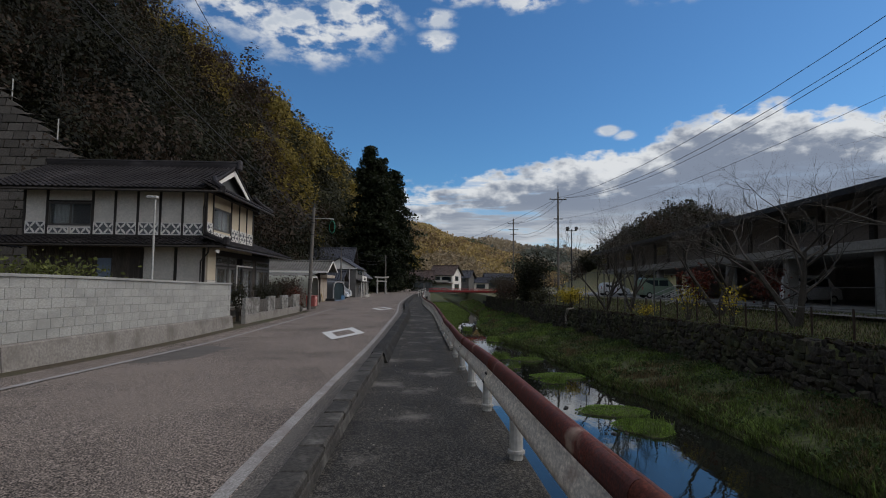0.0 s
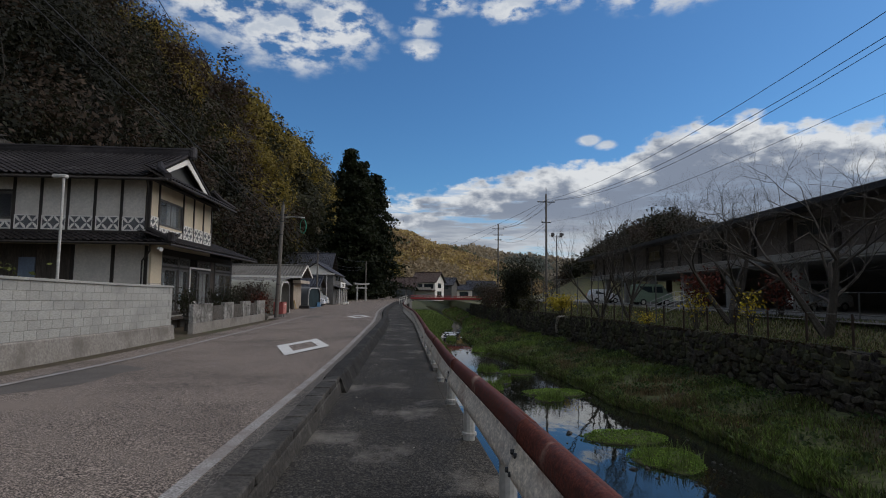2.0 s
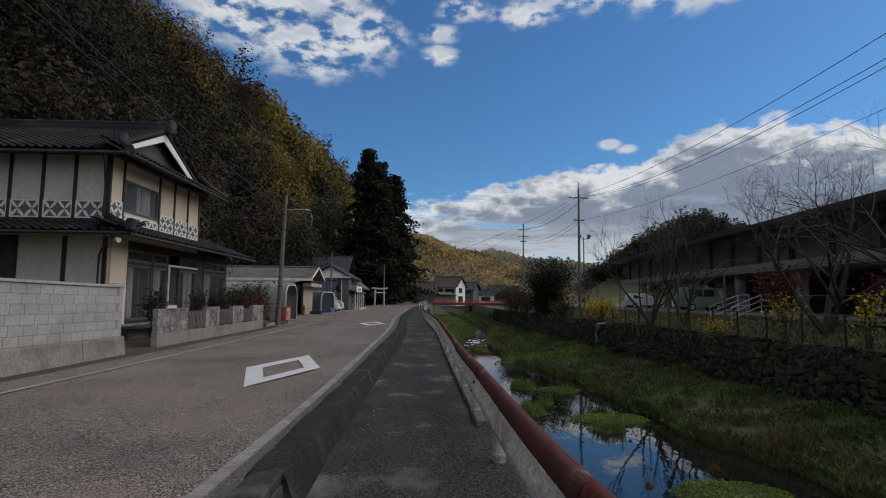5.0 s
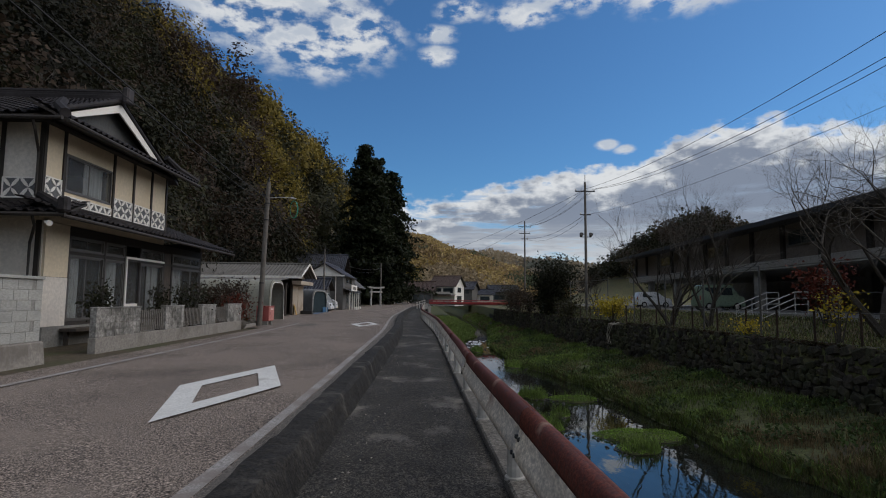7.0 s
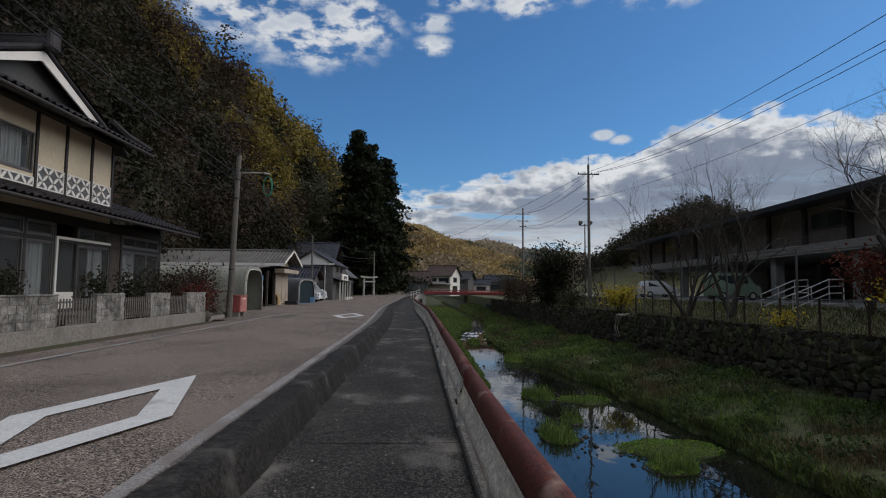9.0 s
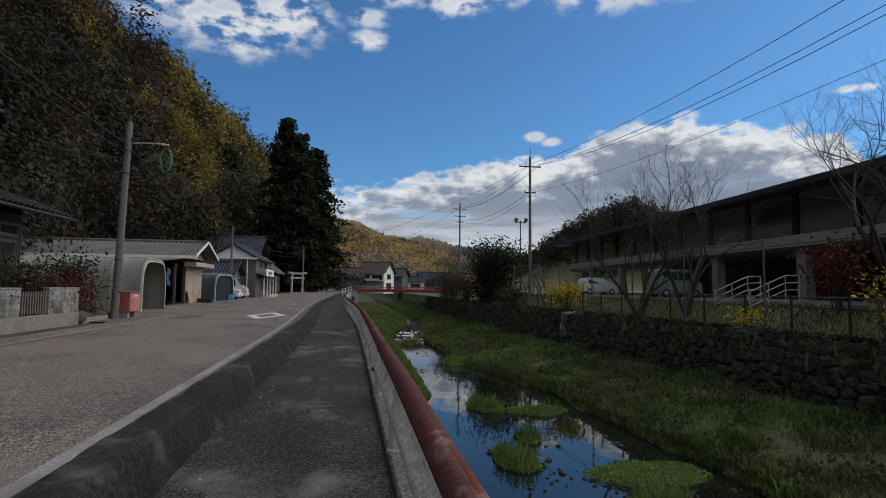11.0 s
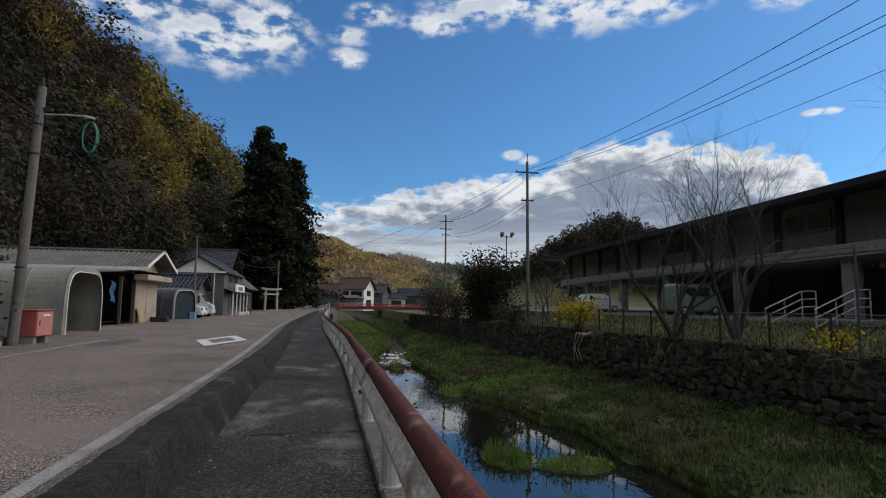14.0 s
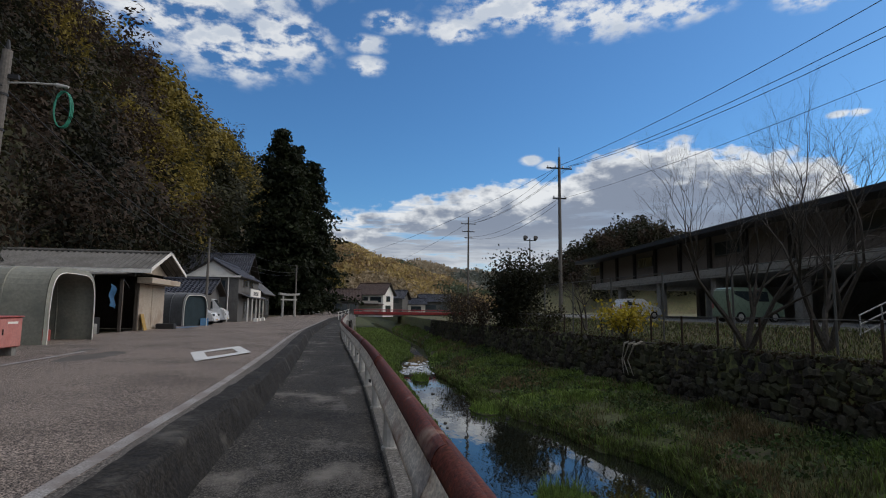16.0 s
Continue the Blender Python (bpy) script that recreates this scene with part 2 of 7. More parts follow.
ALU = M("window_aluminium", (0.13, 0.12, 0.112), 0.5, 0.1, 2, 20, 0.05, metal=0.5)
WOODPOLE = M("concrete_utility_pole", (0.16, 0.145, 0.13), 0.9, 0.2, 1.0, 18, 0.25, (0.10, 0.09, 0.08), 0.4)
DARKMETAL = M("dark_metal", (0.03, 0.03, 0.032), 0.6, 0.2, 2, 20, 0.1, metal=0.4)
WIRE = M("cable_sheath", (0.012, 0.012, 0.013), 0.7, 0.1, 2, 20, 0)
REDBOX = M("faded_red_box_paint", (0.36, 0.085, 0.075), 0.6, 0.15, 2.0, 20, 0.1, (0.25, 0.06, 0.05), 0.4)
PINKBOX = M("sun_faded_red_paint", (0.50, 0.20, 0.17), 0.65, 0.12, 2.0, 20, 0.1, (0.38, 0.12, 0.10), 0.4)
TARP = M("grey_green_tarpaulin", (0.24, 0.24, 0.20), 0.7, 0.14, 0.8, 12, 0.2, (0.14, 0.15, 0.13), 0.4)
TARP_GREY = M("silver_grey_tarpaulin", (0.11, 0.112, 0.116), 0.6, 0.2, 1.6, 12, 0.25, (0.13, 0.135, 0.14), 0.5)
TARP_BLUE = M("blue_tarpaulin", (0.035, 0.12, 0.24), 0.6, 0.25, 2.0, 12, 0.25)
SIDING = M("tan_sheet_siding", (0.46, 0.39, 0.31), 0.8, 0.14, 1.2, 14, 0.2, (0.32, 0.25, 0.19), 0.45)
BARK = M("bark", (0.075, 0.066, 0.057), 0.95, 0.35, 2.0, 14, 0.6, (0.065, 0.058, 0.05), 0.5)
BUILD_WALL = M("dark_brown_cladding", (0.165, 0.14, 0.122), 0.8, 0.2, 0.3, 8, 0.2, (0.135, 0.112, 0.097), 0.5)
BUILD_TRIM = M("grey_beam", (0.30, 0.29, 0.27), 0.8, 0.15, 0.4, 8, 0.1)
BRIDGE_RED = M("bridge_red_paint", (0.30, 0.030, 0.030), 0.6, 0.15, 0.8, 12, 0.1, (0.13, 0.03, 0.025), 0.4)


def leaf_mat(name, base, var=0.3, rand=0.3):
    m = M(name, base, 0.75, var, 0.12, 2.0, 0.0, island=rand)
    nt = m.node_tree
    bsdf, out = nt.nodes["Principled BSDF"], nt.nodes["Material Output"]
    tr, mx = nt.nodes.new("ShaderNodeBsdfTranslucent"), nt.nodes.new("ShaderNodeMixShader")
    nt.links.new(bsdf.inputs["Base Color"].links[0].from_socket, tr.inputs[0])
    mx.inputs[0].default_value = 0.32
    nt.links.new(bsdf.outputs[0], mx.inputs[1])
    nt.links.new(tr.outputs[0], mx.inputs[2])
    nt.links.new(mx.outputs[0], out.inputs[0])
    return m


LEAF_DARK = leaf_mat("evergreen_leaves", (0.025, 0.026, 0.013))
LEAF_OLIVE = leaf_mat("olive_leaves", (0.048, 0.047, 0.022))
LEAF_BROWN = leaf_mat("rust_leaves", (0.052, 0.036, 0.024))
LEAF_GOLD = leaf_mat("golden_leaves", (0.20, 0.155, 0.034))
LEAF_TAN = leaf_mat("withered_tan_leaves", (0.070, 0.052, 0.037))
LEAF_DEEP = leaf_mat("deep_evergreen_leaves", (0.014, 0.015, 0.009))
LEAF_HEDGE = leaf_mat("hedge_leaves", (0.095, 0.105, 0.03))
LEAF_CEDAR = leaf_mat("cedar_needles", (0.018, 0.024, 0.010))
LEAF_YELLOW = leaf_mat("yellow_leaves", (0.44, 0.35, 0.04), 0.25, 0.4)
LEAF_RED = leaf_mat("dark_red_leaves", (0.11, 0.028, 0.018))
GRASS = leaf_mat("river_grass", (0.125, 0.18, 0.042), 0.35, 0.45)
GRASS_DULL = leaf_mat("dull_bank_grass", (0.085, 0.095, 0.036), 0.35, 0.5)
GRASS_DRY = leaf_mat("dry_grass", (0.15, 0.115, 0.06), 0.3, 0.4)
WEED = leaf_mat("bank_weed_leaves", (0.055, 0.085, 0.028), 0.35, 0.5)
CRESS = leaf_mat("water_cress", (0.15, 0.24, 0.04), 0.3, 0.4)


# ---------------------------------------------------------------- building helpers
def empty(name, label="", category="", group="", kind="", at=(0, 0, 0)):
    ob = new(name)
    ob.location = at
    return tagged(ob, label, category, group, kind)


def to_mesh(bm, name, material, smooth=False):
    me = bpy.data.meshes.new(name)
    bm.normal_update()
    bm.to_mesh(me)
    bm.free()
    for m in material if isinstance(material, (list, tuple)) else [material]:
        me.materials.append(m)
    if smooth:
        me.polygons.foreach_set("use_smooth", [True] * len(me.polygons))
    return me


def thing(name, bm, material, label="", category="", group="", kind="", smooth=False):
    return tagged(new(name, to_mesh(bm, name, material, smooth)), label, category, group, kind)


def part(name, bm, material, parent, label="", smooth=False):
    ob = new(name, to_mesh(bm, name, material, smooth))
    ob.parent = parent
    if parent.type == "EMPTY":
        ob.matrix_parent_inverse = Matrix.Translation(parent.location).inverted()
    return tagged(ob, label)


def piece(name, mesh, parent, m):
    ob = new(name, mesh)
    ob.parent = parent
    ob.matrix_basis = m
    return ob


def box(bm, x0, x1, y0, y1, z0, z1, bevel=0.0, mi=0):
    vs = [bm.verts.new(p) for p in ((x0, y0, z0), (x1, y0, z0), (x1, y1, z0), (x0, y1, z0), (x0, y0, z1), (x1, y0, z1), (x1, y1, z1), (x0, y1, z1))]
    fs = [bm.faces.new([vs[i] for i in f]) for f in ((3, 2, 1, 0), (4, 5, 6, 7), (0, 1, 5, 4), (1, 2, 6, 5), (2, 3, 7, 6), (3, 0, 4, 7))]
    for f in fs:
        f.material_index = mi
    if bevel:
        es = list({e for f in fs for e in f.edges})
        bmesh.ops.bevel(bm, geom=es, offset=bevel, segments=1, affect="EDGES")
    return bm


def B(*a, bevel=0.0):
    return box(bmesh.new(), *a, bevel=bevel)


def tube(bm, pts, radii, sides=6, cap=True):
    """A tapered round bar through pts."""
    rings = []
    for i, p in enumerate(pts):
        p = Vector(p)
        d = Vector(pts[min(i + 1, len(pts) - 1)]) - Vector(pts[max(i - 1, 0)])
        d.normalize()
        u = d.cross(Vector((0, 0, 1)) if abs(d.z) < 0.95 else Vector((1, 0, 0))).normalized()
        v = d.cross(u)
        r = radii[i] if isinstance(radii, (list, tuple)) else radii
        rings.append([bm.verts.new(p + r * (math.cos(a) * u + math.sin(a) * v)) for a in (2 * math.pi * k / sides for k in range(sides))])
    for a, b in zip(rings, rings[1:]):
        for k in range(sides):
            bm.faces.new((a[k], a[(k + 1) % sides], b[(k + 1) % sides], b[k]))
    if cap:
        bm.faces.new(rings[0][::-1])
        bm.faces.new(rings[-1])
    return bm


def T(pts, radii, sides=8):
    return tube(bmesh.new(), pts, radii, sides)


def sweep(bm, profile, stations, closed=False, mi=None):
    """Profile points (sideways, up) carried along stations (x, y, z, heading in radians)."""
    rows = []
    for x, y, z, h in stations:
        rows.append([bm.verts.new((x + s * math.cos(h), y + s * math.sin(h), z + u)) for s, u in profile])
    n = len(profile)
    for a, b in zip(rows, rows[1:]):
        for k in range(n if closed else n - 1):
            f = bm.faces.new((a[k], a[(k + 1) % n], b[(k + 1) % n], b[k]))
            if mi:
                f.material_index = mi[k]
    if closed:
        bm.faces.new(rows[0])
        bm.faces.new(rows[-1][::-1])
    return bm


def lerp_table(table, v):
    for (a, p), (b, q) in zip(table, table[1:]):
        if v <= b:
            k = max(0.0, (v - a) / (b - a))
            k = k * k * (3 - 2 * k)
            return p + (q - p) * k
    return table[-1][1]


def strips(name, verts, faces, material, midx=None, smooth=False):
    me = bpy.data.meshes.new(name)
    me.from_pydata(verts, [], faces)
    for m in material if isinstance(material, (list, tuple)) else [material]:
        me.materials.append(m)
    if midx is not None:
        me.polygons.foreach_set("material_index", midx)
    if smooth:
        me.polygons.foreach_set("use_smooth", [True] * len(me.polygons))
    me.update()
    return me


# ---------------------------------------------------------------- the lie of the land
WATER_Z = -3.0
BEND = [(0, 0.0), (30, 0.0), (54, -0.55), (80, -0.35), (110, 1.0), (200, 1.0)]      # sideways shift of road and path


def shift(y):
    return lerp_table(BEND, y)


def road_z(y):
    return lerp_table([(-60, 0.75), (-20, 0.45), (4, 0.14), (18, -0.055), (60, -0.07), (140, 0.1), (300, 0.6)], y)


def path_z(y):
    return lerp_table([(-60, 0.8), (-10, 0.52), (4, 0.19), (12, 0.0), (22, -0.10), (40, -0.17), (80, -0.17), (140, 0.1), (300, 0.6)], y)


def kerb_z(y):
    return road_z(y) + lerp_table([(-20, 0.20), (11, 0.20), (13, 0.23), (28, 0.23), (36, 0.18), (200, 0.18)], y)


def wall_x(y):
    return lerp_table([(-60, 13.9), (20, 13.7), (33, 13.3), (39, 12.9), (60, 11.7), (85, 11.2), (130, 13), (300, 13)], y)


def edge_r(y):
    return lerp_table([(-60, 9.9), (21, 9.9), (27, 8.9), (37, 8.5), (41, 8.0), (46, 6.8), (55, 6.4), (63, 6.6), (75, 8.4), (92, 10.0), (300, 10.0)], y) + 0.32 * noise.noise((y * 0.33, 0, 8)) + 0.16 * noise.noise((y * 1.2, 4, 8))


def edge_l(y):
    return lerp_table([(-60, 1.0), (33, 1.0), (38, 3.5), (48, 3.8), (60, 3.9), (67, 4.5), (75, 6.4), (92, 8.0), (300, 8.0)], y) + (0.3 * noise.noise((y * 0.4, 2, 6)) + 0.15 * noise.noise((y * 1.3, 2, 6)) if y > 27 else 0)


def bed_z(x, y):
    """River bed, grassy banks and gravel between the two river walls."""
    xl, xr, xw = edge_l(y), edge_r(y), wall_x(y)
    if x < xl:
        k = min(1.0, (xl - x) / 1.2)
        return WATER_Z + 0.26 * k ** 0.7 + 0.10 * noise.noise((x * 0.8, y * 0.6, 1))
    if x > xr:
        k = min(1.0, (x - xr) / max(0.5, xw - xr))
        return WATER_Z + 0.12 + 0.95 * k ** 0.8 + 0.16 * noise.noise((x * 0.6, y * 0.45, 3)) * min(1, 3 * k)
    k = min(x - xl, xr - x)
    return WATER_Z - min(0.35, 0.22 * k) - 0.02


def hill_l(x, y):
    """Steep wooded hill behind the houses."""
    foot = lerp_table([(-60, -37), (30, -36), (38, -20.5), (60, -19), (110, -17), (160, -12), (220, -5), (300, -4), (400, -6)], y)
    d = foot - x
    if d <= 0:
        return 0.0
    top = lerp_table([(-60, 53), (40, 51), (90, 48.5), (140, 52.5), (160, 53.5), (200, 51.5), (290, 41), (400, 22), (480, 0)], y)
    return min(1.0, d / 34.0) ** 0.92 * top * (1 + 0.10 * noise.noise((x * 0.05, y * 0.03, 5))) + 1.2 * noise.noise((x * 0.2, y * 0.2, 2))


def ground_z(x, y):
    base = road_z(y) - 0.06 if x < -0.8 + shift(y) else min(road_z(y), path_z(y)) - 0.08
    if x < 0.86 + shift(y):
        far = lerp_table([(-60, 0), (180, 0), (260, 3), (420, 8), (3000, 8)], y)
        return base + hill_l(x, y) + (far if x < 0 else 0)
    xw = wall_x(y)
    if x < xw:
        return bed_z(x, y)
    k = x - xw
    g = -0.22 + lerp_table([(0, 0), (1.4, 0.06), (4.5, 0.72), (7, 0.8), (60, 1.2), (200, 3), (3000, 10)], k)
    hr = 0.0
    d = math.hypot((x - 88) / 36.0, (y - 182) / 55.0)
    hr = 25 * max(0.0, 1 - d) ** 0.8
    return g + hr


LITTER = M("leaf_litter", (0.026, 0.021, 0.015), 0.95, 0.5, 0.4, 5, 0.6, (0.022, 0.024, 0.012), 0.5)


def build_ground():
    xs = [-3000, -1500, -700, -350, -200, -140, -110, -95, -85] + [-80 + 2.5 * i for i in range(25)] + [-17.5, -15, -12.5, -10, -7.8, -5, -2, -1.2, -0.78, 0.82]
    xs += [0.89 + 0.28 * i for i in range(50)]
    ys = [-400, -150, -60, -30] + [-20 + 2.0 * i for i in range(20)] + [20 + 0.8 * i for i in range(76)] + [82 + 4.0 * i for i in range(30)] + [210 + 15 * i for i in range(16)] + [500, 700, 1200, 3000]
    offs = [0.02, 0.5, 1.0, 1.4, 2.2, 3.0, 4.0, 4.5, 5.5, 7, 10, 15, 20, 26, 34, 45, 60, 75, 90, 105, 120, 135, 150, 165, 185, 220, 300, 600, 1200, 3000]
    verts, rows = [], []
    for y in ys:
        xw = wall_x(y)
        line = [x if x < 0.85 else 0.89 + (xw - 0.91) * (x - 0.89) / (0.28 * 49) for x in xs]
        s = shift(y)
        line = [x + s if -0.5 < x < 1.5 else x for x in line] + [xw + o for o in offs]
        rows.append(len(verts))
        verts += [(x, y, ground_z(x, y)) for x in line]
    n = len(xs) + len(offs)
    faces, midx = [], []
    for a, b in zip(rows, rows[1:]):
        for k in range(n - 1):
            faces.append((a + k, a + k + 1, b + k + 1, b + k))
            midx.append((3 if k < 31 else 0) if k < len(xs) - 50 else (1 if k < len(xs) else 2))
    tagged(new("ground", strips("ground", verts, faces, [SOIL, BANKSOIL, VERGE, LITTER], midx, True)), "valley floor of soil, grass and river bed", "ground", kind="structure")


build_ground()

STN = [-30 + 1.0 * i for i in range(56)] + [26 + 0.8 * i for i in range(120)] + [122 + 4 * i for i in range(20)]


def stations(off=0.0, zf=road_z, lo=-30, hi=200):
    return [(off + shift(y), y, zf(y), 0.0) for y in STN if lo <= y <= hi]


# water sheet
bm = bmesh.new()
sweep(bm, [(0.86, 0), (11.6, 0)], [(0, y, WATER_Z, 0) for y in STN], mi=[0])
thing("river_water", bm, WATER, "shallow still river reflecting sky and bare trees", "river", kind="structure")

# road surface
bm = bmesh.new()
sweep(bm, [(-6.75, -0.02), (-5.6, 0.0), (-3.4, 0.03), (-0.97, 0.0)], stations())
road = thing("road", bm, ASPHALT, "grey-brown worn asphalt village road", "road", kind="structure", smooth=True)
bm = bmesh.new()
sweep(bm, [(-9.2, 0.012), (-7.9, 0.0), (-6.76, -0.02)], stations(lo=35.2, hi=120))
thing("forecourt_pavement", bm, ASPHALT, "patched asphalt forecourt along the houses", "pavement", kind="structure")


def paint_line(name, off, width, lo, hi, mat, label):
    b = bmesh.new()
    crown = 0.004 + (0.006 if off < -5 else 0.004)
    sweep(b, [(off - width / 2, crown), (off + width / 2, crown)], [(x, y, z, h) for x, y, z, h in stations(lo=lo, hi=hi)])
    return thing(name, b, mat, label, "road marking", kind="structure")


paint_line("edge_line", -1.365, 0.125, -30, 160, PAINT_WORN, "worn white edge line beside the kerb")
paint_line("edge_line", -5.86, 0.13, -30, 40, PAINT_WORN, "thin worn white edge line by the houses")


def diamond(cx, cy):
    bm = bmesh.new()
    def pt(a, r):
        x, y = cx + 0.725 * r * math.sin(a), cy + 2.45 * r * math.cos(a)
        return x, y, road_z(y) + 0.032 + 0.006
    o = [bm.verts.new(pt(i * math.pi / 2, 1)) for i in range(4)]
    q = [bm.verts.new(pt(i * math.pi / 2, 0.56)) for i in range(4)]
    for i in range(4):
        bm.faces.new((o[i], q[i], q[(i + 1) % 4], o[(i + 1) % 4]))
    bmesh.ops.recalc_face_normals(bm, faces=bm.faces)
    for f in bm.faces:
        if f.normal.z < 0:
            f.normal_flip()
    return thing("diamond_road_marking", bm, PAINT, "white painted diamond outline on the asphalt", "road marking", kind="structure")


def crown(x):
    """Camber of the road surface across its width."""
    t = [(-9.2, 0.012), (-7.9, 0.0), (-6.75, -0.02), (-5.6, 0.0), (-3.4, 0.03), (-0.97, 0.0)]
    return float(np.interp(x, [a for a, b in t], [b for a, b in t]))


bm = bmesh.new()
for x0, x1, y0, y1 in ((-6.1, -4.75, 11.2, 15.0), (-6.6, -5.9, 39.5, 47.0), (-5.7, -4.8, 36.5, 39.5)):
    ys = np.linspace(y0, y1, 24).tolist()
    v = []
    for i, q in enumerate(ys):
        taper = min(1.0, 0.25 + 3.0 * min(i, 23 - i) / 23)
        xm, hw = (x0 + x1) / 2, (x1 - x0) / 2 * taper
        xs = [xm - hw + 0.3 * noise.noise((q * 1.3, 1, 2)), xm + hw + 0.35 * noise.noise((q * 1.3, 5, 2))]
        xs = [xs[0] + (xs[1] - xs[0]) * k / 4 for k in range(5)]
        v.append([bm.verts.new((x, q, road_z(q) + crown(x) + 0.004)) for x in xs])
    for a, b in zip(v, v[1:]):
        for k in range(4):
            bm.faces.new((a[k], a[k + 1], b[k + 1], b[k]))
thing("road_repair", bm, ASPHALT_DARK, "dark damp asphalt repair patches", "road patch", kind="structure")
diamond(-2.59, 19.08)
diamond(-2.60, 38.7)

# concrete gutter strip between the edge line and the kerb
bm = bmesh.new()
sweep(bm, [(-1.285, 0.0085), (-1.1, 0.0055), (-0.972, 0.005)], stations(lo=-30, hi=120))
thing("gutter_strip", bm, GUTTER, "greyer worn concrete gutter strip along the kerb", "gutter", kind="structure")

# footpath slab with its raised outer margin
bm = bmesh.new()
sweep(bm, [(-0.80, 0.0), (-0.3, 0.004), (0.3, 0.0), (0.75, -0.004)], stations(zf=path_z))
path = thing("footpath", bm, PATH, "dark stained concrete footpath", "pavement", kind="structure")
bm = bmesh.new()
sweep(bm, [(0.755, -0.2), (0.755, 0.045), (0.77, 0.06), (0.99, 0.055), (1.0, 0.04), (1.0, -3.6)], stations(zf=path_z, lo=14))
bm.verts.ensure_lookup_table()
bm.faces.new([bm.verts[i] for i in (0, 1, 2, 3, 4, 5)])
thing("river_wall_near", bm, FOOTING, "concrete river wall with a raised rail footing", "wall", kind="structure")
bm = bmesh.new()
sweep(bm, [(0.751, -0.2), (0.751, -0.002), (0.90, -0.008), (0.925, -0.03), (0.925, -3.6)], stations(zf=path_z, hi=13.2) + [(0, 13.995, path_z(13.995), 0)])
thing("river_wall_near", bm, PATH, "dark concrete river wall flush with the path", "wall", kind="structure")

# path joints, and chips of stone and leaf gathered along the kerb
bm = bmesh.new()
for y in (-1.2, 2.9, 7.0, 11.1, 14.2, 18.3, 22.4, 26.5, 30.6, 34.7, 38.8, 42.9, 47):
    n = 8
    v = [(bm.verts.new((-0.56 + 1.3 * i / n + shift(y), y + 0.015 * noise.noise((i, y, 1)), path_z(y) + 0.0065)), bm.verts.new((-0.56 + 1.3 * i / n + shift(y), y + 0.014 + 0.02 * noise.noise((i, y, 4)), path_z(y) + 0.0065))) for i in range(n + 1)]
    for a, b in zip(v, v[1:]):
        bm.faces.new((a[0], b[0], b[1], a[1]))
thing("path_joint", bm, MORTAR, "dark open joints across the footpath", "joint", kind="stuff")
bm = bmesh.new()
rnd = random.Random(77)
for i in range(420):
    y = rnd.uniform(2, 46)
    x = -0.47 + abs(rnd.gauss(0, 0.10)) if rnd.random() < 0.75 else rnd.uniform(-0.4, 0.7)
    r = rnd.uniform(0.004, 0.014)
    z = path_z(y) + 0.006
    p = [bm.verts.new((x + shift(y) + r * rnd.uniform(0.6, 1.3) * math.cos(a), y + r * rnd.uniform(0.6, 1.3) * math.sin(a), z)) for a in (0, 1.6, 3.2, 4.7)]
    q = bm.verts.new((x + shift(y), y, z + r * 0.8))
    for a in range(4):
        bm.faces.new((p[a], p[(a + 1) % 4], q))
thing("path_grit", bm, M("pale_grit", (0.22, 0.2, 0.17), 0.9, 0.3, 2, 12, 0, island=0.6), "pale grit and crumbs along the kerb foot", "grit", kind="stuff")

# kerb wall between road and path: base course and separate capping blocks
bm = bmesh.new()
sweep(bm, [(-0.69, -0.6), (-0.71, -0.30), (-0.745, -0.085), (-0.755, -0.075), (-0.955, -0.075), (-0.955, -0.5)], stations(zf=kerb_z, hi=11) + [(shift(11.69), 11.69, kerb_z(11.69), 0.0)], closed=True)
bmesh.ops.recalc_face_normals(bm, faces=bm.faces)
kerb = thing("kerb", bm, KERB, "weathered kerb of separate concrete blocks", "kerb", kind="structure")
bm = bmesh.new()
rows = []
for y in [11.6 + 0.14 * i for i in range(240)] + [45.2 + 0.4 * i for i in range(155)]:
    z, s = kerb_z(y), shift(y) + lerp_table([(11, -0.05), (19, -0.03), (27, 0.04), (80, 0.05)], y)
    rough = [0.022 * noise.noise((y * 1.9, k * 3.1, 7)) + 0.016 * noise.noise((y * 6, k * 5.1, 3)) for k in range(8)]
    prof = [(-0.50, -0.65), (-0.53, -0.36), (-0.575, -0.27), (-0.635, -0.15), (-0.685, -0.03), (-0.715, 0.0), (-0.93, 0.002), (-0.952, -0.03)]
    rows.append([bm.verts.new((p + s + rough[k], y, z + u + 0.7 * rough[(k + 3) % 8])) for k, (p, u) in enumerate(prof)] + [bm.verts.new((-0.953 + s, y, z - 0.5))])
for a, b in zip(rows, rows[1:]):
    for k in range(8):
        bm.faces.new((a[k], a[k + 1], b[k + 1], b[k]))
bm.faces.new(rows[0][::-1])
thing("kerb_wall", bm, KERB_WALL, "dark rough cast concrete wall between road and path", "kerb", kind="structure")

# ---------------------------------------------------------------- woods and hills
RNG = np.random.default_rng(7)


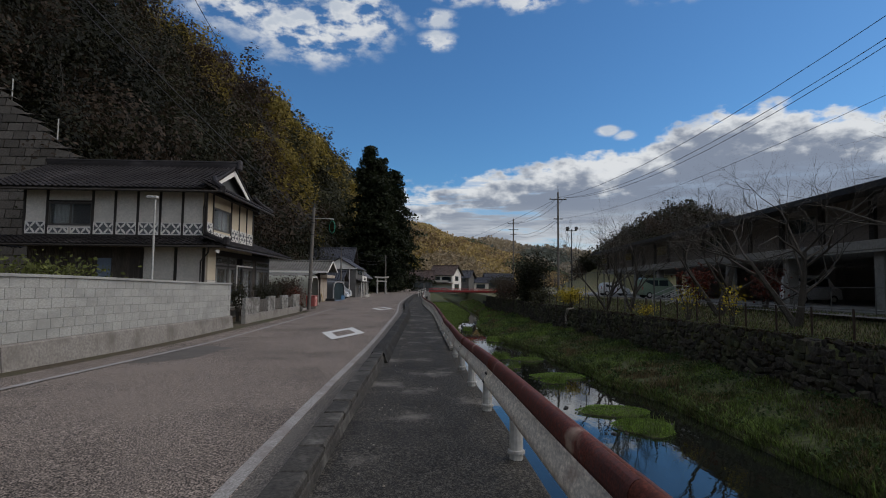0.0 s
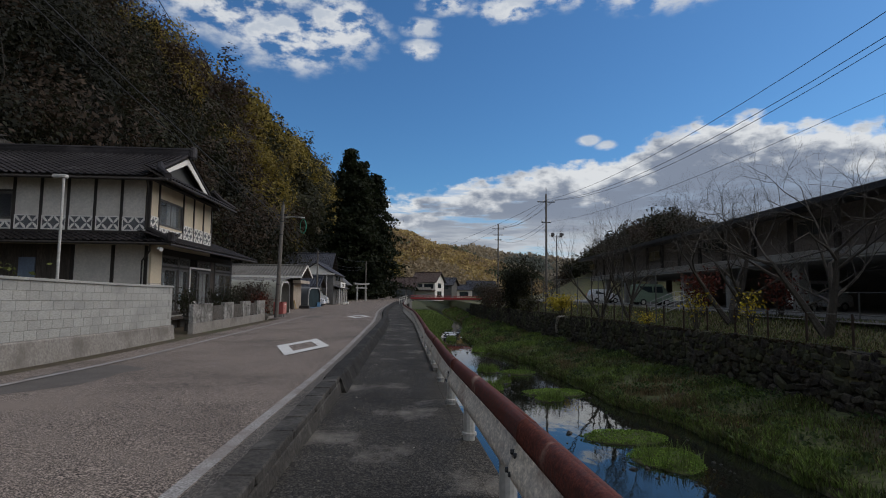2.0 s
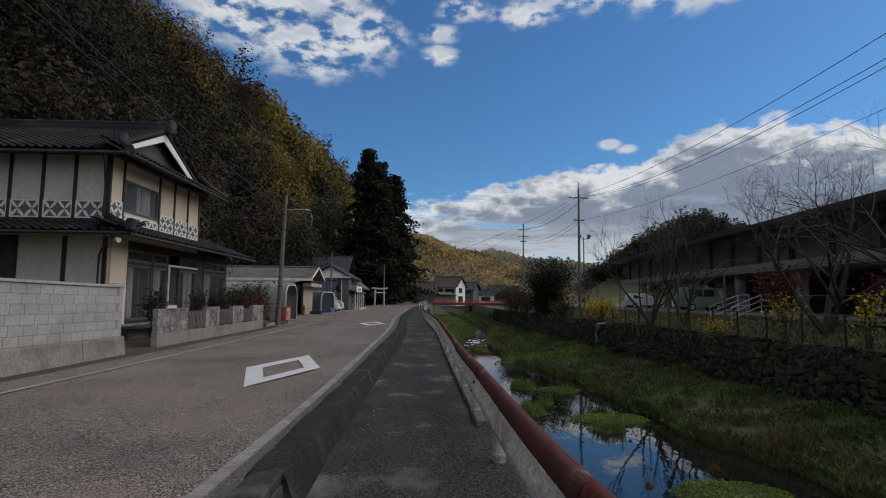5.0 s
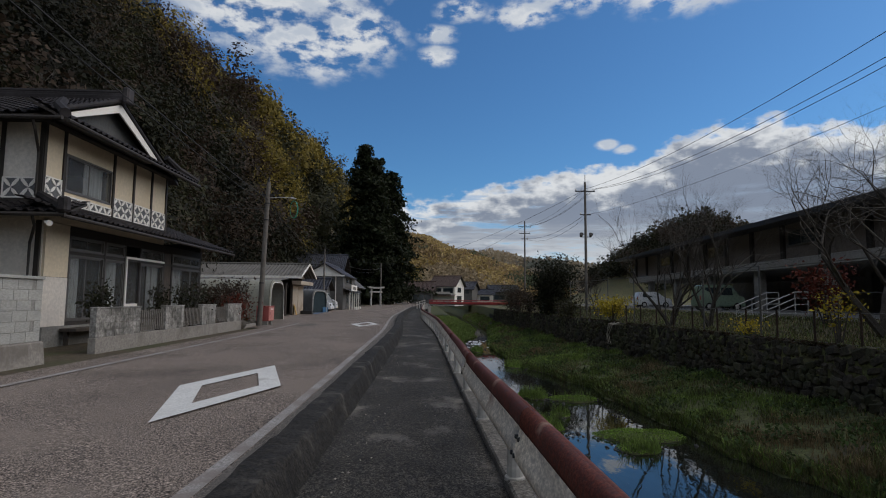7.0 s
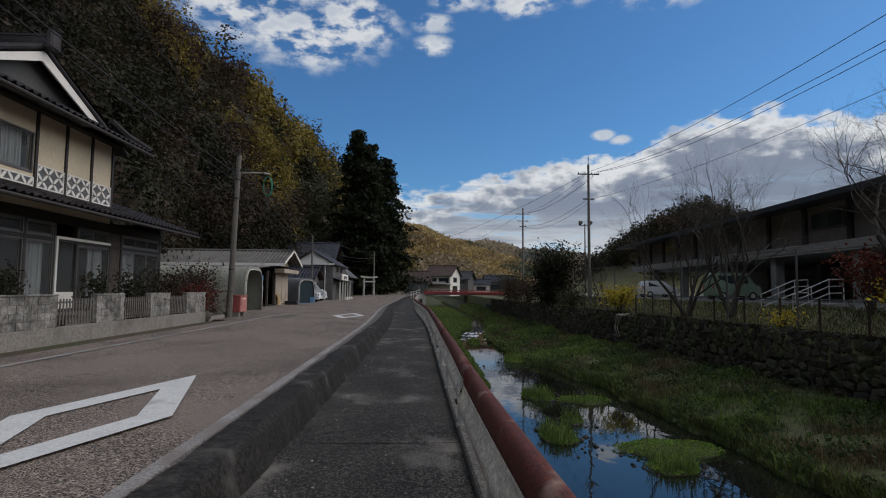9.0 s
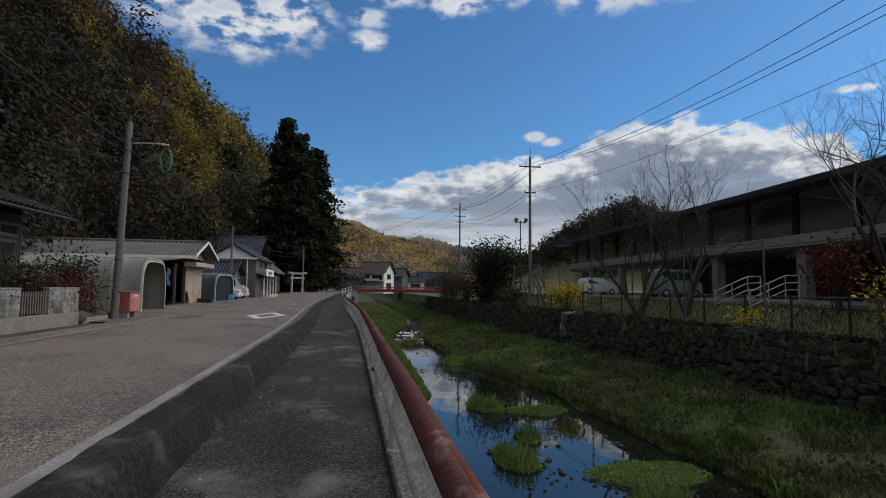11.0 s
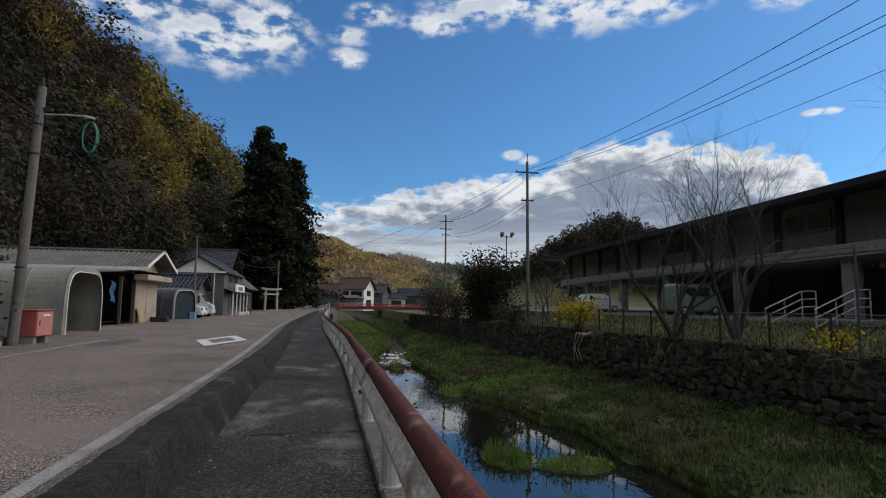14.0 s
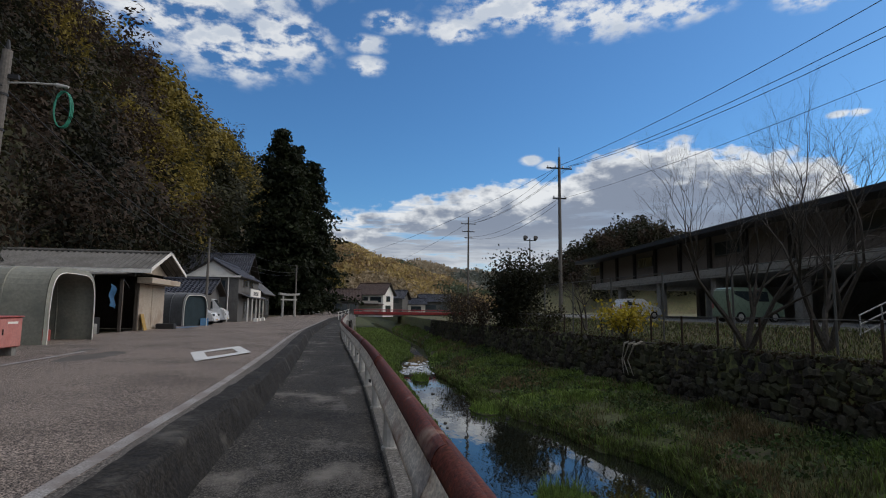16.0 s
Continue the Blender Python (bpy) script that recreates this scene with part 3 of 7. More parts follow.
def leaf_quads(centres, sizes, facing=None):
    """Many small four-cornered leaf clumps, turned at random or roughly towards facing."""
    n = len(centres)
    up = RNG.normal(size=(n, 3)) + np.array([0.35, -0.15, 0.75]) if facing is None else 0.45 * RNG.normal(size=(n, 3)) + facing
    up /= np.linalg.norm(up, axis=1)[:, None] + 1e-9
    a = RNG.normal(size=(n, 3))
    a -= up * np.sum(a * up, axis=1)[:, None]
    a /= np.linalg.norm(a, axis=1)[:, None] + 1e-9
    b = np.cross(up, a)
    s = np.asarray(sizes)[:, None] * 0.5
    j = 0.65 + 0.7 * RNG.random((4, n, 1))
    w = 0.45 + 0.35 * RNG.random((n, 1))
    c = np.asarray(centres)
    return np.stack([c + a * s * j[0], c + b * s * w * j[1], c - a * s * j[2], c - b * s * w * j[3]], axis=1).reshape(-1, 3)


def leaf_mesh(name, groups, materials):
    """groups: (centres, sizes, material index, and the way the leaves face, if any)."""
    vs, mi = [], []
    for c, s, k, *facing in groups:
        vs.append(leaf_quads(c, s, *facing))
        mi.append(np.full(len(c), k))
    v = np.concatenate(vs)
    f = np.arange(len(v)).reshape(-1, 4)
    return strips(name, v.tolist(), f.tolist(), materials, np.concatenate(mi).tolist())


def crown_points(n, c, r, h, lumps=7):
    """Points in an uneven crown made of several lumps."""
    lc = RNG.normal(size=(lumps, 3)) * np.array([r * 0.45, r * 0.45, h * 0.30])
    lr = r * (0.35 + 0.4 * RNG.random(lumps))
    which = RNG.integers(0, lumps, n)
    d = RNG.normal(size=(n, 3))
    d /= np.linalg.norm(d, axis=1)[:, None]
    rad = lr[which] * (0.55 + 0.55 * RNG.random(n) ** 0.6)
    p = lc[which] + d * rad[:, None] * np.array([1, 1, 1.15])
    return p + np.asarray(c)


def branch_tree(bm, base, height, spread, seed, levels=4, sides=5, r0=0.12, multi=1, lean=0.0, droop=0.0, trunk=None):
    """Bare branching limbs; returns the tips."""
    rnd = random.Random(seed)
    tips = []

    def grow(p, d, length, r, lv):
        n = 4 if lv > 0 else 3
        pts, rs = [p], [r]
        for i in range(n):
            d = (d + Vector((rnd.uniform(-1, 1), rnd.uniform(-1, 1), rnd.uniform(-0.5, 0.75) - droop)) * 0.17).normalized()
            p = p + d * (length / n)
            pts.append(p)
            rs.append(r * (1 - 0.55 * (i + 1) / n))
        tube(trunk if trunk is not None and lv == levels else bm, pts, rs, max(3, sides - (levels - lv) // 2 * 1), cap=False)
        if lv == 0:
            tips.append(p)
            return
        kids = rnd.randint(3, 4) if lv > 1 else rnd.randint(3, 5)
        for k in range(kids):
            t = rnd.uniform(0.35, 1.0) if k else 1.0
            i = min(n - 1, int(t * n))
            q = pts[i].lerp(pts[i + 1], t * n - i) if i < n else pts[-1]
            ang = rnd.uniform(0, 2 * math.pi)
            side = d.orthogonal().normalized()
            side.rotate(Matrix.Rotation(ang, 3, d))
            nd = (d * rnd.uniform(0.55, 1.0) + side * spread * rnd.uniform(0.5, 1.0) + Vector((0, 0, 0.15))).normalized()
            grow(q, nd, length * rnd.uniform(0.58, 0.8), rs[i] * 0.62, lv - 1)

    for k in range(multi):
        a = 2 * math.pi * (k + 0.3) / max(1, multi)
        d = Vector((math.cos(a) * 0.5 * (multi > 1) + lean, math.sin(a) * 0.5 * (multi > 1), 1)).normalized()
        grow(Vector(base), d, height * 0.36, r0, levels)
    return tips


FOOT = [(-60, -37), (30, -36), (38, -20.5), (60, -19), (110, -17), (160, -12), (220, -5), (300, -4), (400, -6)]


def build_forest():
    groups = {k: ([], [], []) for k in range(6)}
    rnd = random.Random(3)
    bare = bmesh.new()
    count = 0

    def crown(k, x, y, z, r, hh, n, size):
        c = crown_points(n, (x, y, z), r, hh, 9)
        f = (c - np.array([x, y, z - 0.3 * hh])) / np.array([r, r, 0.7 * hh])
        groups[k][0].append(c)
        groups[k][1].append(size * (0.6 + 0.9 * RNG.random(n)))
        groups[k][2].append(f)

    for i in range(1850):
        y = -16 + (405 * ((i + rnd.random()) / 1500) if i < 1500 else 80 * rnd.random())
        foot = lerp_table(FOOT, y)
        x = foot + 0.8 - 42 * rnd.random()
        h = hill_l(x, y)
        if (h < 0.3 and x < foot - 2) or x < -64 or (y < 8 and x > -24):
            continue
        g = ground_z(x, y)
        near = y < 75
        zone = noise.noise((x * 0.035, y * 0.022, 31)) + 0.5 * noise.noise((x * 0.09, y * 0.06, 12)) + rnd.uniform(-0.22, 0.22)
        if y < 105:
            k = 5 if zone < -0.26 else (0 if zone < -0.06 else (2 if zone < 0.14 else (4 if zone < 0.30 else (1 if zone < 0.46 else 3))))
            if y < 62:
                k = (5, 0, 2, 5, 0, 4)[min(5, int((zone + 0.7) * 4.2) % 6)]
        else:
            k = 0 if zone < -0.34 else (1 if zone < -0.10 else (3 if zone < 0.40 else 2))
        big = rnd.random()
        r = rnd.uniform(1.5, 2.6) if big < 0.6 else rnd.uniform(2.6, 4.3)
        hh = r * rnd.uniform(1.7, 2.5)
        n = int((620 if near else 330 if y < 130 else 170) * (r / 2.4) ** 1.8)
        size = 0.28 if y < 45 else (0.35 if near else (0.52 if y < 130 else 0.85))
        if k == 4:
            n, size = int(n * 0.55), size * 0.7
        crown(k, x, y, g + hh * 0.5, r, hh, n, size)
        if near and rnd.random() < (0.5 if k in (2, 4) else 0.12) and count < 95:
            count += 1
            branch_tree(bare, (x + 1.2, y + 1, g), rnd.uniform(6, 10.5), 0.6, count * 7 + 1, 3, 4, 0.10)
    # ragged bare trees along the crest
    for y in (46, 58, 66, 74, 81, 88, 97, 108, 119, 130):
        x = lerp_table(FOOT, y) - rnd.uniform(28, 34)
        branch_tree(bare, (x, y, ground_z(x, y)), rnd.uniform(9, 13), 0.65, int(y) * 3, 4, 4, 0.14)
    # trees on the face above the retaining wall
    for i in range(230):
        y, x = rnd.uniform(30.5, 40), rnd.uniform(-60, -22)
        if hill_l(x, y) < 1.0:
            continue
        g = ground_z(x, y)
        if y < 36.5 and g < 9 + (-20.2 - x) * 0.82:
            continue
        crown(rnd.choice((0, 5, 5, 2, 4)), x, y, g + 2.0, rnd.uniform(1.6, 3.0), 4.6, 560, 0.28)
    # low scrub and creepers at the foot of the slope
    for i in range(190):
        y = rnd.uniform(39, 125)
        x = -18.6 - rnd.random() * 3.4
        crown(rnd.choice((0, 1, 2, 2, 4, 5)), x, y, ground_z(x, y) + rnd.uniform(0.6, 1.8), rnd.uniform(0.8, 1.7), 2.4, 240, 0.26)
    gs = [(np.concatenate(a), np.concatenate(b), k, np.concatenate(f)) for k, (a, b, f) in groups.items() if a]
    me = leaf_mesh("hillside_woods", gs, [LEAF_DARK, LEAF_OLIVE, LEAF_BROWN, LEAF_GOLD, LEAF_TAN, LEAF_DEEP])
    tagged(new("hillside_woods", me), "dense autumn woodland on the steep hillside, brown and dark green", "woods", kind="stuff")
    thing("bare_hillside_trees", bare, BARK, "thin bare grey trees among the hillside woods", "woods", kind="stuff")


def cedar(x, y, height, radius, seed):
    g = ground_z(x, y)
    rnd = random.Random(seed)
    t = empty("cedar_tree", "tall dark evergreen cedar with layered ragged boughs", "tree", "cedars by the shrine", at=(x, y, g))
    part("trunk", T([(x, y, g - 0.3), (x + 0.2, y, g + height * 0.5), (x + 0.3, y, g + height * 0.97)], [0.7, 0.42, 0.05], 8), BARK, t)
    cs, ss = [], []
    z = 0.07
    while z < 0.99:
        rr = radius * (1.02 - z) ** 0.6 * (0.75 + 0.5 * rnd.random())
        for k in range(rnd.randint(5, 7)):
            a = rnd.uniform(0, 2 * math.pi)
            reach = rr * rnd.uniform(0.55, 1.15)
            n = int(34 + 60 * (reach / radius))
            s = RNG.random(n) ** 0.6
            px = x + 0.3 * z + math.cos(a) * reach * s
            py = y + math.sin(a) * reach * s
            pz = g + height * z + 0.9 * s * rnd.uniform(-0.4, 1.0) - 1.3 * s * s
            c = np.stack([px, py, pz], 1) + RNG.normal(size=(n, 3)) * np.array([0.5, 0.5, 0.35]) * (0.4 + 0.6 * s)[:, None]
            cs.append(c)
            ss.append(0.75 * (0.5 + 0.8 * RNG.random(n)))
        z += rnd.uniform(0.018, 0.030)
    ob = new("crown", leaf_mesh("crown", [(np.concatenate(cs), np.concatenate(ss), 0)], [LEAF_CEDAR]))
    ob.parent = t
    ob.matrix_parent_inverse = Matrix.Translation(t.location).inverted()
    ob["label"] = "dark needle boughs"


def far_hill(name, d0, table, seed, mats, label):
    rows = []
    verts, faces, midx = [], [], []
    az0, az1, na, nd = -16.0, 60.0, 300, 26
    for i in range(na + 1):
        az = az0 + (az1 - az0) * i / na
        top = lerp_table(table, az)
        rows.append(len(verts))
        for j in range(nd + 1):
            k = j / nd
            d = d0 * (0.72 + 0.4 * k)
            x, y = d * math.sin(radians(az)), d * math.cos(radians(az))
            h = top * math.sin(min(1.0, k * 1.25) * math.pi / 2) ** 1.1
            h *= 1 + 0.16 * noise.noise((x * 0.012, y * 0.012, seed))
            h += (4.2 * noise.noise((x * 0.10, y * 0.10, seed)) + 2.6 * noise.noise((x * 0.27, y * 0.27, seed + 3))) * min(1, k * 4) * d0 / 600
            verts.append((x, y, h - 2 + 2 * min(1, k * 5)))
    for a, b in zip(rows, rows[1:]):
        for j in range(nd):
            faces.append((a + j, b + j, b + j + 1, a + j + 1))
    tagged(new(name, strips(name, verts, faces, mats, None, False)), label, "hill", kind="structure")


def far_woods(name, label, d0, table, n, size, seed, mats, shares):
    """Tree crowns scattered over a far hillside."""
    rnd = random.Random(seed)
    pts, ks = [], []
    while len(pts) < n:
        az, k = rnd.uniform(-15, 58), rnd.uniform(0.05, 0.86)
        top = lerp_table(table, az)
        if top < 8:
            continue
        d = d0 * (0.72 + 0.4 * k)
        x, y = d * math.sin(radians(az)), d * math.cos(radians(az))
        h = top * math.sin(min(1.0, k * 1.25) * math.pi / 2) ** 1.1
        h *= 1 + 0.16 * noise.noise((x * 0.012, y * 0.012, seed))
        pts.append((x, y, h + size * 0.25))
        u = 0.5 + 0.95 * noise.noise((x * 0.012, h * 0.034, seed + 1)) + 0.3 * noise.noise((x * 0.05, h * 0.12, seed)) + rnd.uniform(-0.15, 0.15)
        ks.append(sum(u > s for s in shares))
    c = np.repeat(np.array(pts), 5, axis=0) + RNG.normal(size=(n * 5, 3)) * size * np.array([0.36, 0.36, 0.3])
    ks = np.repeat(np.array(ks), 5)
    gs = [(c[ks == k], size * (0.45 + 0.5 * RNG.random((ks == k).sum())), k) for k in range(len(mats)) if (ks == k).any()]
    tagged(new(name, leaf_mesh(name, gs, mats)), label, "woods", kind="stuff")


# autumn tones of the far hill, brightened in the colour to look sunlit
FAR_A = M("sunlit_tint_hill_woods", (0.17, 0.13, 0.07), 0.95, 0.4, 0.010, 0.16, 0.0, (0.060, 0.068, 0.030), 0.55)
# distance haze is mixed into this base colour
FAR_B = M("hazed_hill_woods", (0.15, 0.125, 0.085), 0.95, 0.4, 0.008, 0.1, 0.0, (0.075, 0.08, 0.065), 0.5)
WOOD_R = M("shaded_hill_woods", (0.03, 0.032, 0.018), 0.95, 0.5, 0.03, 0.3, 0.0, (0.05, 0.04, 0.02), 0.5)
build_forest()
cedar(-11.8, 121, 32.0, 7.6, 4)
cedar(-9.2, 123.5, 30.0, 7.6, 23)
cedar(-6.6, 125, 27.6, 7.8, 9)
cedar(-9.4, 119, 24, 7.5, 12)
cedar(-11.0, 131, 29, 7.0, 15)
far_hill("hill_far", 470, [(-16, 64), (-5, 60), (0, 53), (4, 40), (9, 27), (13, 15), (16, 6), (60, 4)], 2, [FAR_A], "autumn hillside across the valley, sunlight put into its colour")
TABLE_A = [(-16, 64), (-5, 60), (0, 53), (4, 40), (9, 27), (13, 15), (16, 6), (60, 4)]
# leaf colours hold the warm sunlight as well as the autumn gold
far_woods("far_hill_woods", "golden and green autumn trees on the far hillside, coloured as if sunlit", 470, TABLE_A, 21000, 3.6, 2, [leaf_mat("far_green", (0.085, 0.105, 0.06), 0.2, 0.25), leaf_mat("far_rust", (0.27, 0.19, 0.10), 0.2, 0.25), leaf_mat("far_gold", (0.40, 0.30, 0.125), 0.2, 0.25), leaf_mat("far_tan", (0.33, 0.26, 0.165), 0.2, 0.25)], (0.34, 0.54, 0.78))
far_hill("hill_distant", 900, [(-16, 80), (0, 80), (6, 72), (12, 60), (20, 45), (26, 58), (32, 40), (60, 50)], 6, [FAR_B], "distant wooded ridge, haze mixed into its colour")
# ridge leaves are greyed and paled to carry the haze
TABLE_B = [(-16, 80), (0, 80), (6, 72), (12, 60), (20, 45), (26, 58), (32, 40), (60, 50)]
far_woods("distant_ridge_woods", "autumn trees on the distant ridge, paled by haze in their colour", 900, TABLE_B, 9000, 9.0, 6, [leaf_mat("haze_green", (0.14, 0.15, 0.125), 0.2, 0.15), leaf_mat("haze_tan", (0.27, 0.235, 0.18), 0.2, 0.15), leaf_mat("haze_gold", (0.31, 0.25, 0.165), 0.2, 0.15)], (0.40, 0.66))


def right_hill_woods():
    cs, ss, ks = [], [], []
    rnd = random.Random(11)
    groups = {k: ([], []) for k in range(3)}
    for i in range(420):
        x, y = rnd.uniform(52, 124), rnd.uniform(127, 237)
        g = ground_z(x, y)
        if g < 3.5:
            continue
        k = rnd.choice((0, 0, 0, 1, 2))
        n = 300
        groups[k][0].append(crown_points(n, (x, y, g + 3), 2.9, 4.5, 6))
        groups[k][1].append(0.72 * (0.6 + 0.8 * RNG.random(n)))
    gs = [(np.concatenate(a), np.concatenate(b), k) for k, (a, b) in groups.items() if a]
    tagged(new("knoll_woods", leaf_mesh("knoll_woods", gs, [LEAF_DARK, LEAF_OLIVE, LEAF_BROWN])), "dark rounded wooded knoll behind the long building", "woods", kind="stuff")


right_hill_woods()

# ---------------------------------------------------------------- kerb blocks and guard rail
def chip_block(seed, w, l, h):
    """A kerb capping block with rubbed, uneven edges."""
    rnd = random.Random(seed)
    bm = B(-w / 2, w / 2, -l / 2, l / 2, 0, h)
    bmesh.ops.bevel(bm, geom=list(bm.edges), offset=0.014, segments=1, affect="EDGES")
    for v in bm.verts:
        v.co += Vector((rnd.uniform(-1, 1), rnd.uniform(-1, 1), rnd.uniform(-1, 1))) * 0.006
    return to_mesh(bm, "kerb_block", KERB)


def build_kerb():
    kinds = [chip_block(i, 0.215, 0.585, 0.085) for i in range(5)]
    rnd = random.Random(5)
    y = -3.0
    while y < 11.6:
        s = (shift(y + 0.3) - shift(y - 0.3)) / 0.6
        slope = (kerb_z(y + 0.3) - kerb_z(y - 0.3)) / 0.6
        piece("kerb_block", kinds[rnd.randrange(5)], kerb, pose(-0.855 + shift(y) + rnd.uniform(-0.006, 0.006), y, kerb_z(y) - 0.079 + rnd.uniform(-0.004, 0.004), math.degrees(slope), 0, -math.degrees(s)))
        y += 0.6


build_kerb()

RAIL_X = 0.79


def rail_z(y):
    """Foot of the rail beam, which has settled unevenly."""
    return path_z(y) + 0.44 + lerp_table([(-6, 0.03), (1, 0.03), (6, -0.02), (13, -0.06), (17, -0.08), (20.5, -0.02), (30, 0.0), (100, 0.0)], y)


def build_rail():
    rail = empty("guard_rail", "long guard rail, rusty red top flute over cream flute", "guard rail")
    def flutes(split, foot):
        """The red top flute and the cream face below it, meeting at the height split and ending at foot."""
        top = [(-0.047, split), (-0.048, split + 0.02), (-0.043, 0.216), (-0.034, 0.238), (-0.018, 0.256), (0.004, 0.265), (0.024, 0.260), (0.038, 0.244), (0.044, 0.222)]
        mid = (split + foot) / 2
        low = [(-0.044, split), (-0.047, split - 0.02), (-0.060, mid + 0.03), (-0.080, mid - 0.005), (-0.088, foot + 0.055), (-0.084, foot + 0.02), (-0.066, foot + 0.001), (-0.045, foot)]
        return top, low

    y0, length = -6.0, 4.0
    y = y0
    while y < 92:
        y1 = min(92.0, y + length)
        ss = [(RAIL_X + shift(q), q, rail_z(q), 0.0) for q in np.linspace(y, y1 + 0.10, 9).tolist()]
        prof_top, prof_low = flutes(0.15, -0.046) if y < 16 else flutes(0.185, 0.02)
        for prof, mat, nm, lab in ((prof_top, RAIL_RED, "top_flute", "rusty red painted flute"), (prof_low, RAIL_PALE, "lower_flute", "cream paint stained with rust")):
            b = bmesh.new()
            k = 1 if int((y - y0) / length) % 2 else 0
            sweep(b, [(s + 0.004 * k, u) for s, u in prof] + [(s + 0.012 + 0.004 * k, u) for s, u in prof[::-1]], ss, closed=True)
            part(nm, b, mat, rail, lab, smooth=True)
        # splice bolts
        for q, u in ((y + 0.05, 0.09), (y + 0.05, 0.0), (y + 0.13, 0.09), (y + 0.13, 0.0)):
            if y < 40:
                x, z = RAIL_X + shift(q) - (0.058 if u > 0.08 else 0.086), rail_z(q) + u
                part("bolt", T([(x - 0.012, q, z), (x + 0.01, q, z)], [0.013, 0.016], 6), DARKMETAL, rail)
        y = y1
    y = -5.3
    while y < 92:
        x, z = RAIL_X + 0.028 + shift(y), path_z(y)
        p = part("post", T([(x, y, z - 0.05), (x, y, rail_z(y) + 0.17), (x, y, rail_z(y) + 0.19)], [0.057, 0.057, 0.045], 12), POST, rail, "galvanised round post", smooth=False)
        part("base_collar", T([(x, y, z + 0.045), (x, y, z + 0.068), (x, y, z + 0.075)], [0.075, 0.072, 0.06], 12), CONC_PALE, p)
        if y < 60:
            part("bracket", B(x - 0.072, x - 0.03, y - 0.03, y + 0.03, rail_z(y) + 0.10, rail_z(y) + 0.145), POST, p)
        y += 2.0


build_rail()

# ---------------------------------------------------------------- tiled house and its garden walls
def tile_slope(bm, o, u, v, nu, nv, wave=0.045, lift=0.045, tw=None):
    """Pantiles: rows nv up the slope v, nu across u, each tile an S-curved strip lifted at its lower end."""
    o, u, v = Vector(o), Vector(u), Vector(v)
    nrm = u.cross(v).normalized()
    if nrm.z < 0:
        nrm = -nrm
    du, dv = u / nu, v / nv
    prof = [(0.0, 0.3), (0.2, -0.4), (0.45, -0.5), (0.72, 0.6), (0.9, 1.0), (1.04, 0.35)]
    for j in range(nv):
        for i in range(nu):
            lo = o + du * i + dv * (j - 0.06)
            hi = o + du * i + dv * (j + 1.06)
            a = [bm.verts.new(lo + du * s + nrm * (wave * h + lift)) for s, h in prof]
            b = [bm.verts.new(hi + du * s + nrm * (wave * h)) for s, h in prof]
            c = [bm.verts.new(p.co - nrm * 0.028) for p in a]
            for k in range(5):
                bm.faces.new((a[k], a[k + 1], b[k + 1], b[k]))
                bm.faces.new((c[k], c[k + 1], a[k + 1], a[k]))
    return bm


def slab(bm, pts, thick):
    """A flat roof deck of four corners with thickness below."""
    p = [Vector(q) for q in pts]
    n = (p[1] - p[0]).cross(p[3] - p[0]).normalized()
    if n.z < 0:
        n = -n
    t = [bm.verts.new(q) for q in p]
    b = [bm.verts.new(q - n * thick) for q in p]
    bm.faces.new(t)
    bm.faces.new(b[::-1])
    k = len(t)
    for i in range(k):
        bm.faces.new((t[i], b[i], b[(i + 1) % k], t[(i + 1) % k]))
    return bm


def lattice(parent, plane, a0, a1, z0, z1, fixed):
    """Raised white lens-shaped plaster lines on a grey panel. plane 'x': along x at y = fixed; 'y': along y at x = fixed."""
    def pt(a, z, out):
        return (a, fixed - out, z) if plane == "x" else (fixed + out, a, z)
    bm = bmesh.new()
    vs = [bm.verts.new(pt(*q)) for q in ((a0, z0, 0.012), (a1, z0, 0.012), (a1, z1, 0.012), (a0, z1, 0.012))]
    bm.faces.new(vs)
    back = part("lattice_panel", bm, LATTICE_GREY, parent, "grey slip panel with white plaster lattice")
    bm = bmesh.new()
    n = max(2, int(round((a1 - a0) / 0.25)))
    m = max(1, int(round((z1 - z0) / 0.25)))
    ca, cz = (a1 - a0) / n, (z1 - z0) / m
    for i in range(n):
        for j in range(m):
            p = Vector((a0 + ca * i, z0 + cz * j)), Vector((a0 + ca * (i + 1), z0 + cz * (j + 1)))
            if (i + j) % 2:
                p = Vector((a0 + ca * (i + 1), z0 + cz * j)), Vector((a0 + ca * i, z0 + cz * (j + 1)))
            d = p[1] - p[0]
            s = Vector((-d.y, d.x)).normalized() * 0.040
            ring = [p[0] + d * 0.03, p[0] + d * 0.3 + s, p[0] + d * 0.7 + s, p[0] + d * 0.97, p[0] + d * 0.7 - s, p[0] + d * 0.3 - s]
            f = [bm.verts.new(pt(q.x, q.y, 0.034)) for q in ring]
            g = [bm.verts.new(pt(q.x, q.y, 0.013)) for q in ring]
            bm.faces.new(f)
            for k in range(6):
                bm.faces.new((f[k], g[k], g[(k + 1) % 6], f[(k + 1) % 6]))
    for za, zb, aa, ab in ((z0, z0 + 0.035, a0, a1), (z1 - 0.035, z1, a0, a1), (z0 + 0.036, z1 - 0.036, a0, a0 + 0.03), (z0 + 0.036, z1 - 0.036, a1 - 0.03, a1)):
        if plane == "x":
            box(bm, aa, ab, fixed - 0.038, fixed - 0.013, za, zb)
        else:
            box(bm, fixed + 0.013, fixed + 0.038, aa, ab, za, zb)
    bmesh.ops.recalc_face_normals(bm, faces=bm.faces)
    part("plaster_lattice", bm, WHITE, back, "white raised lattice")


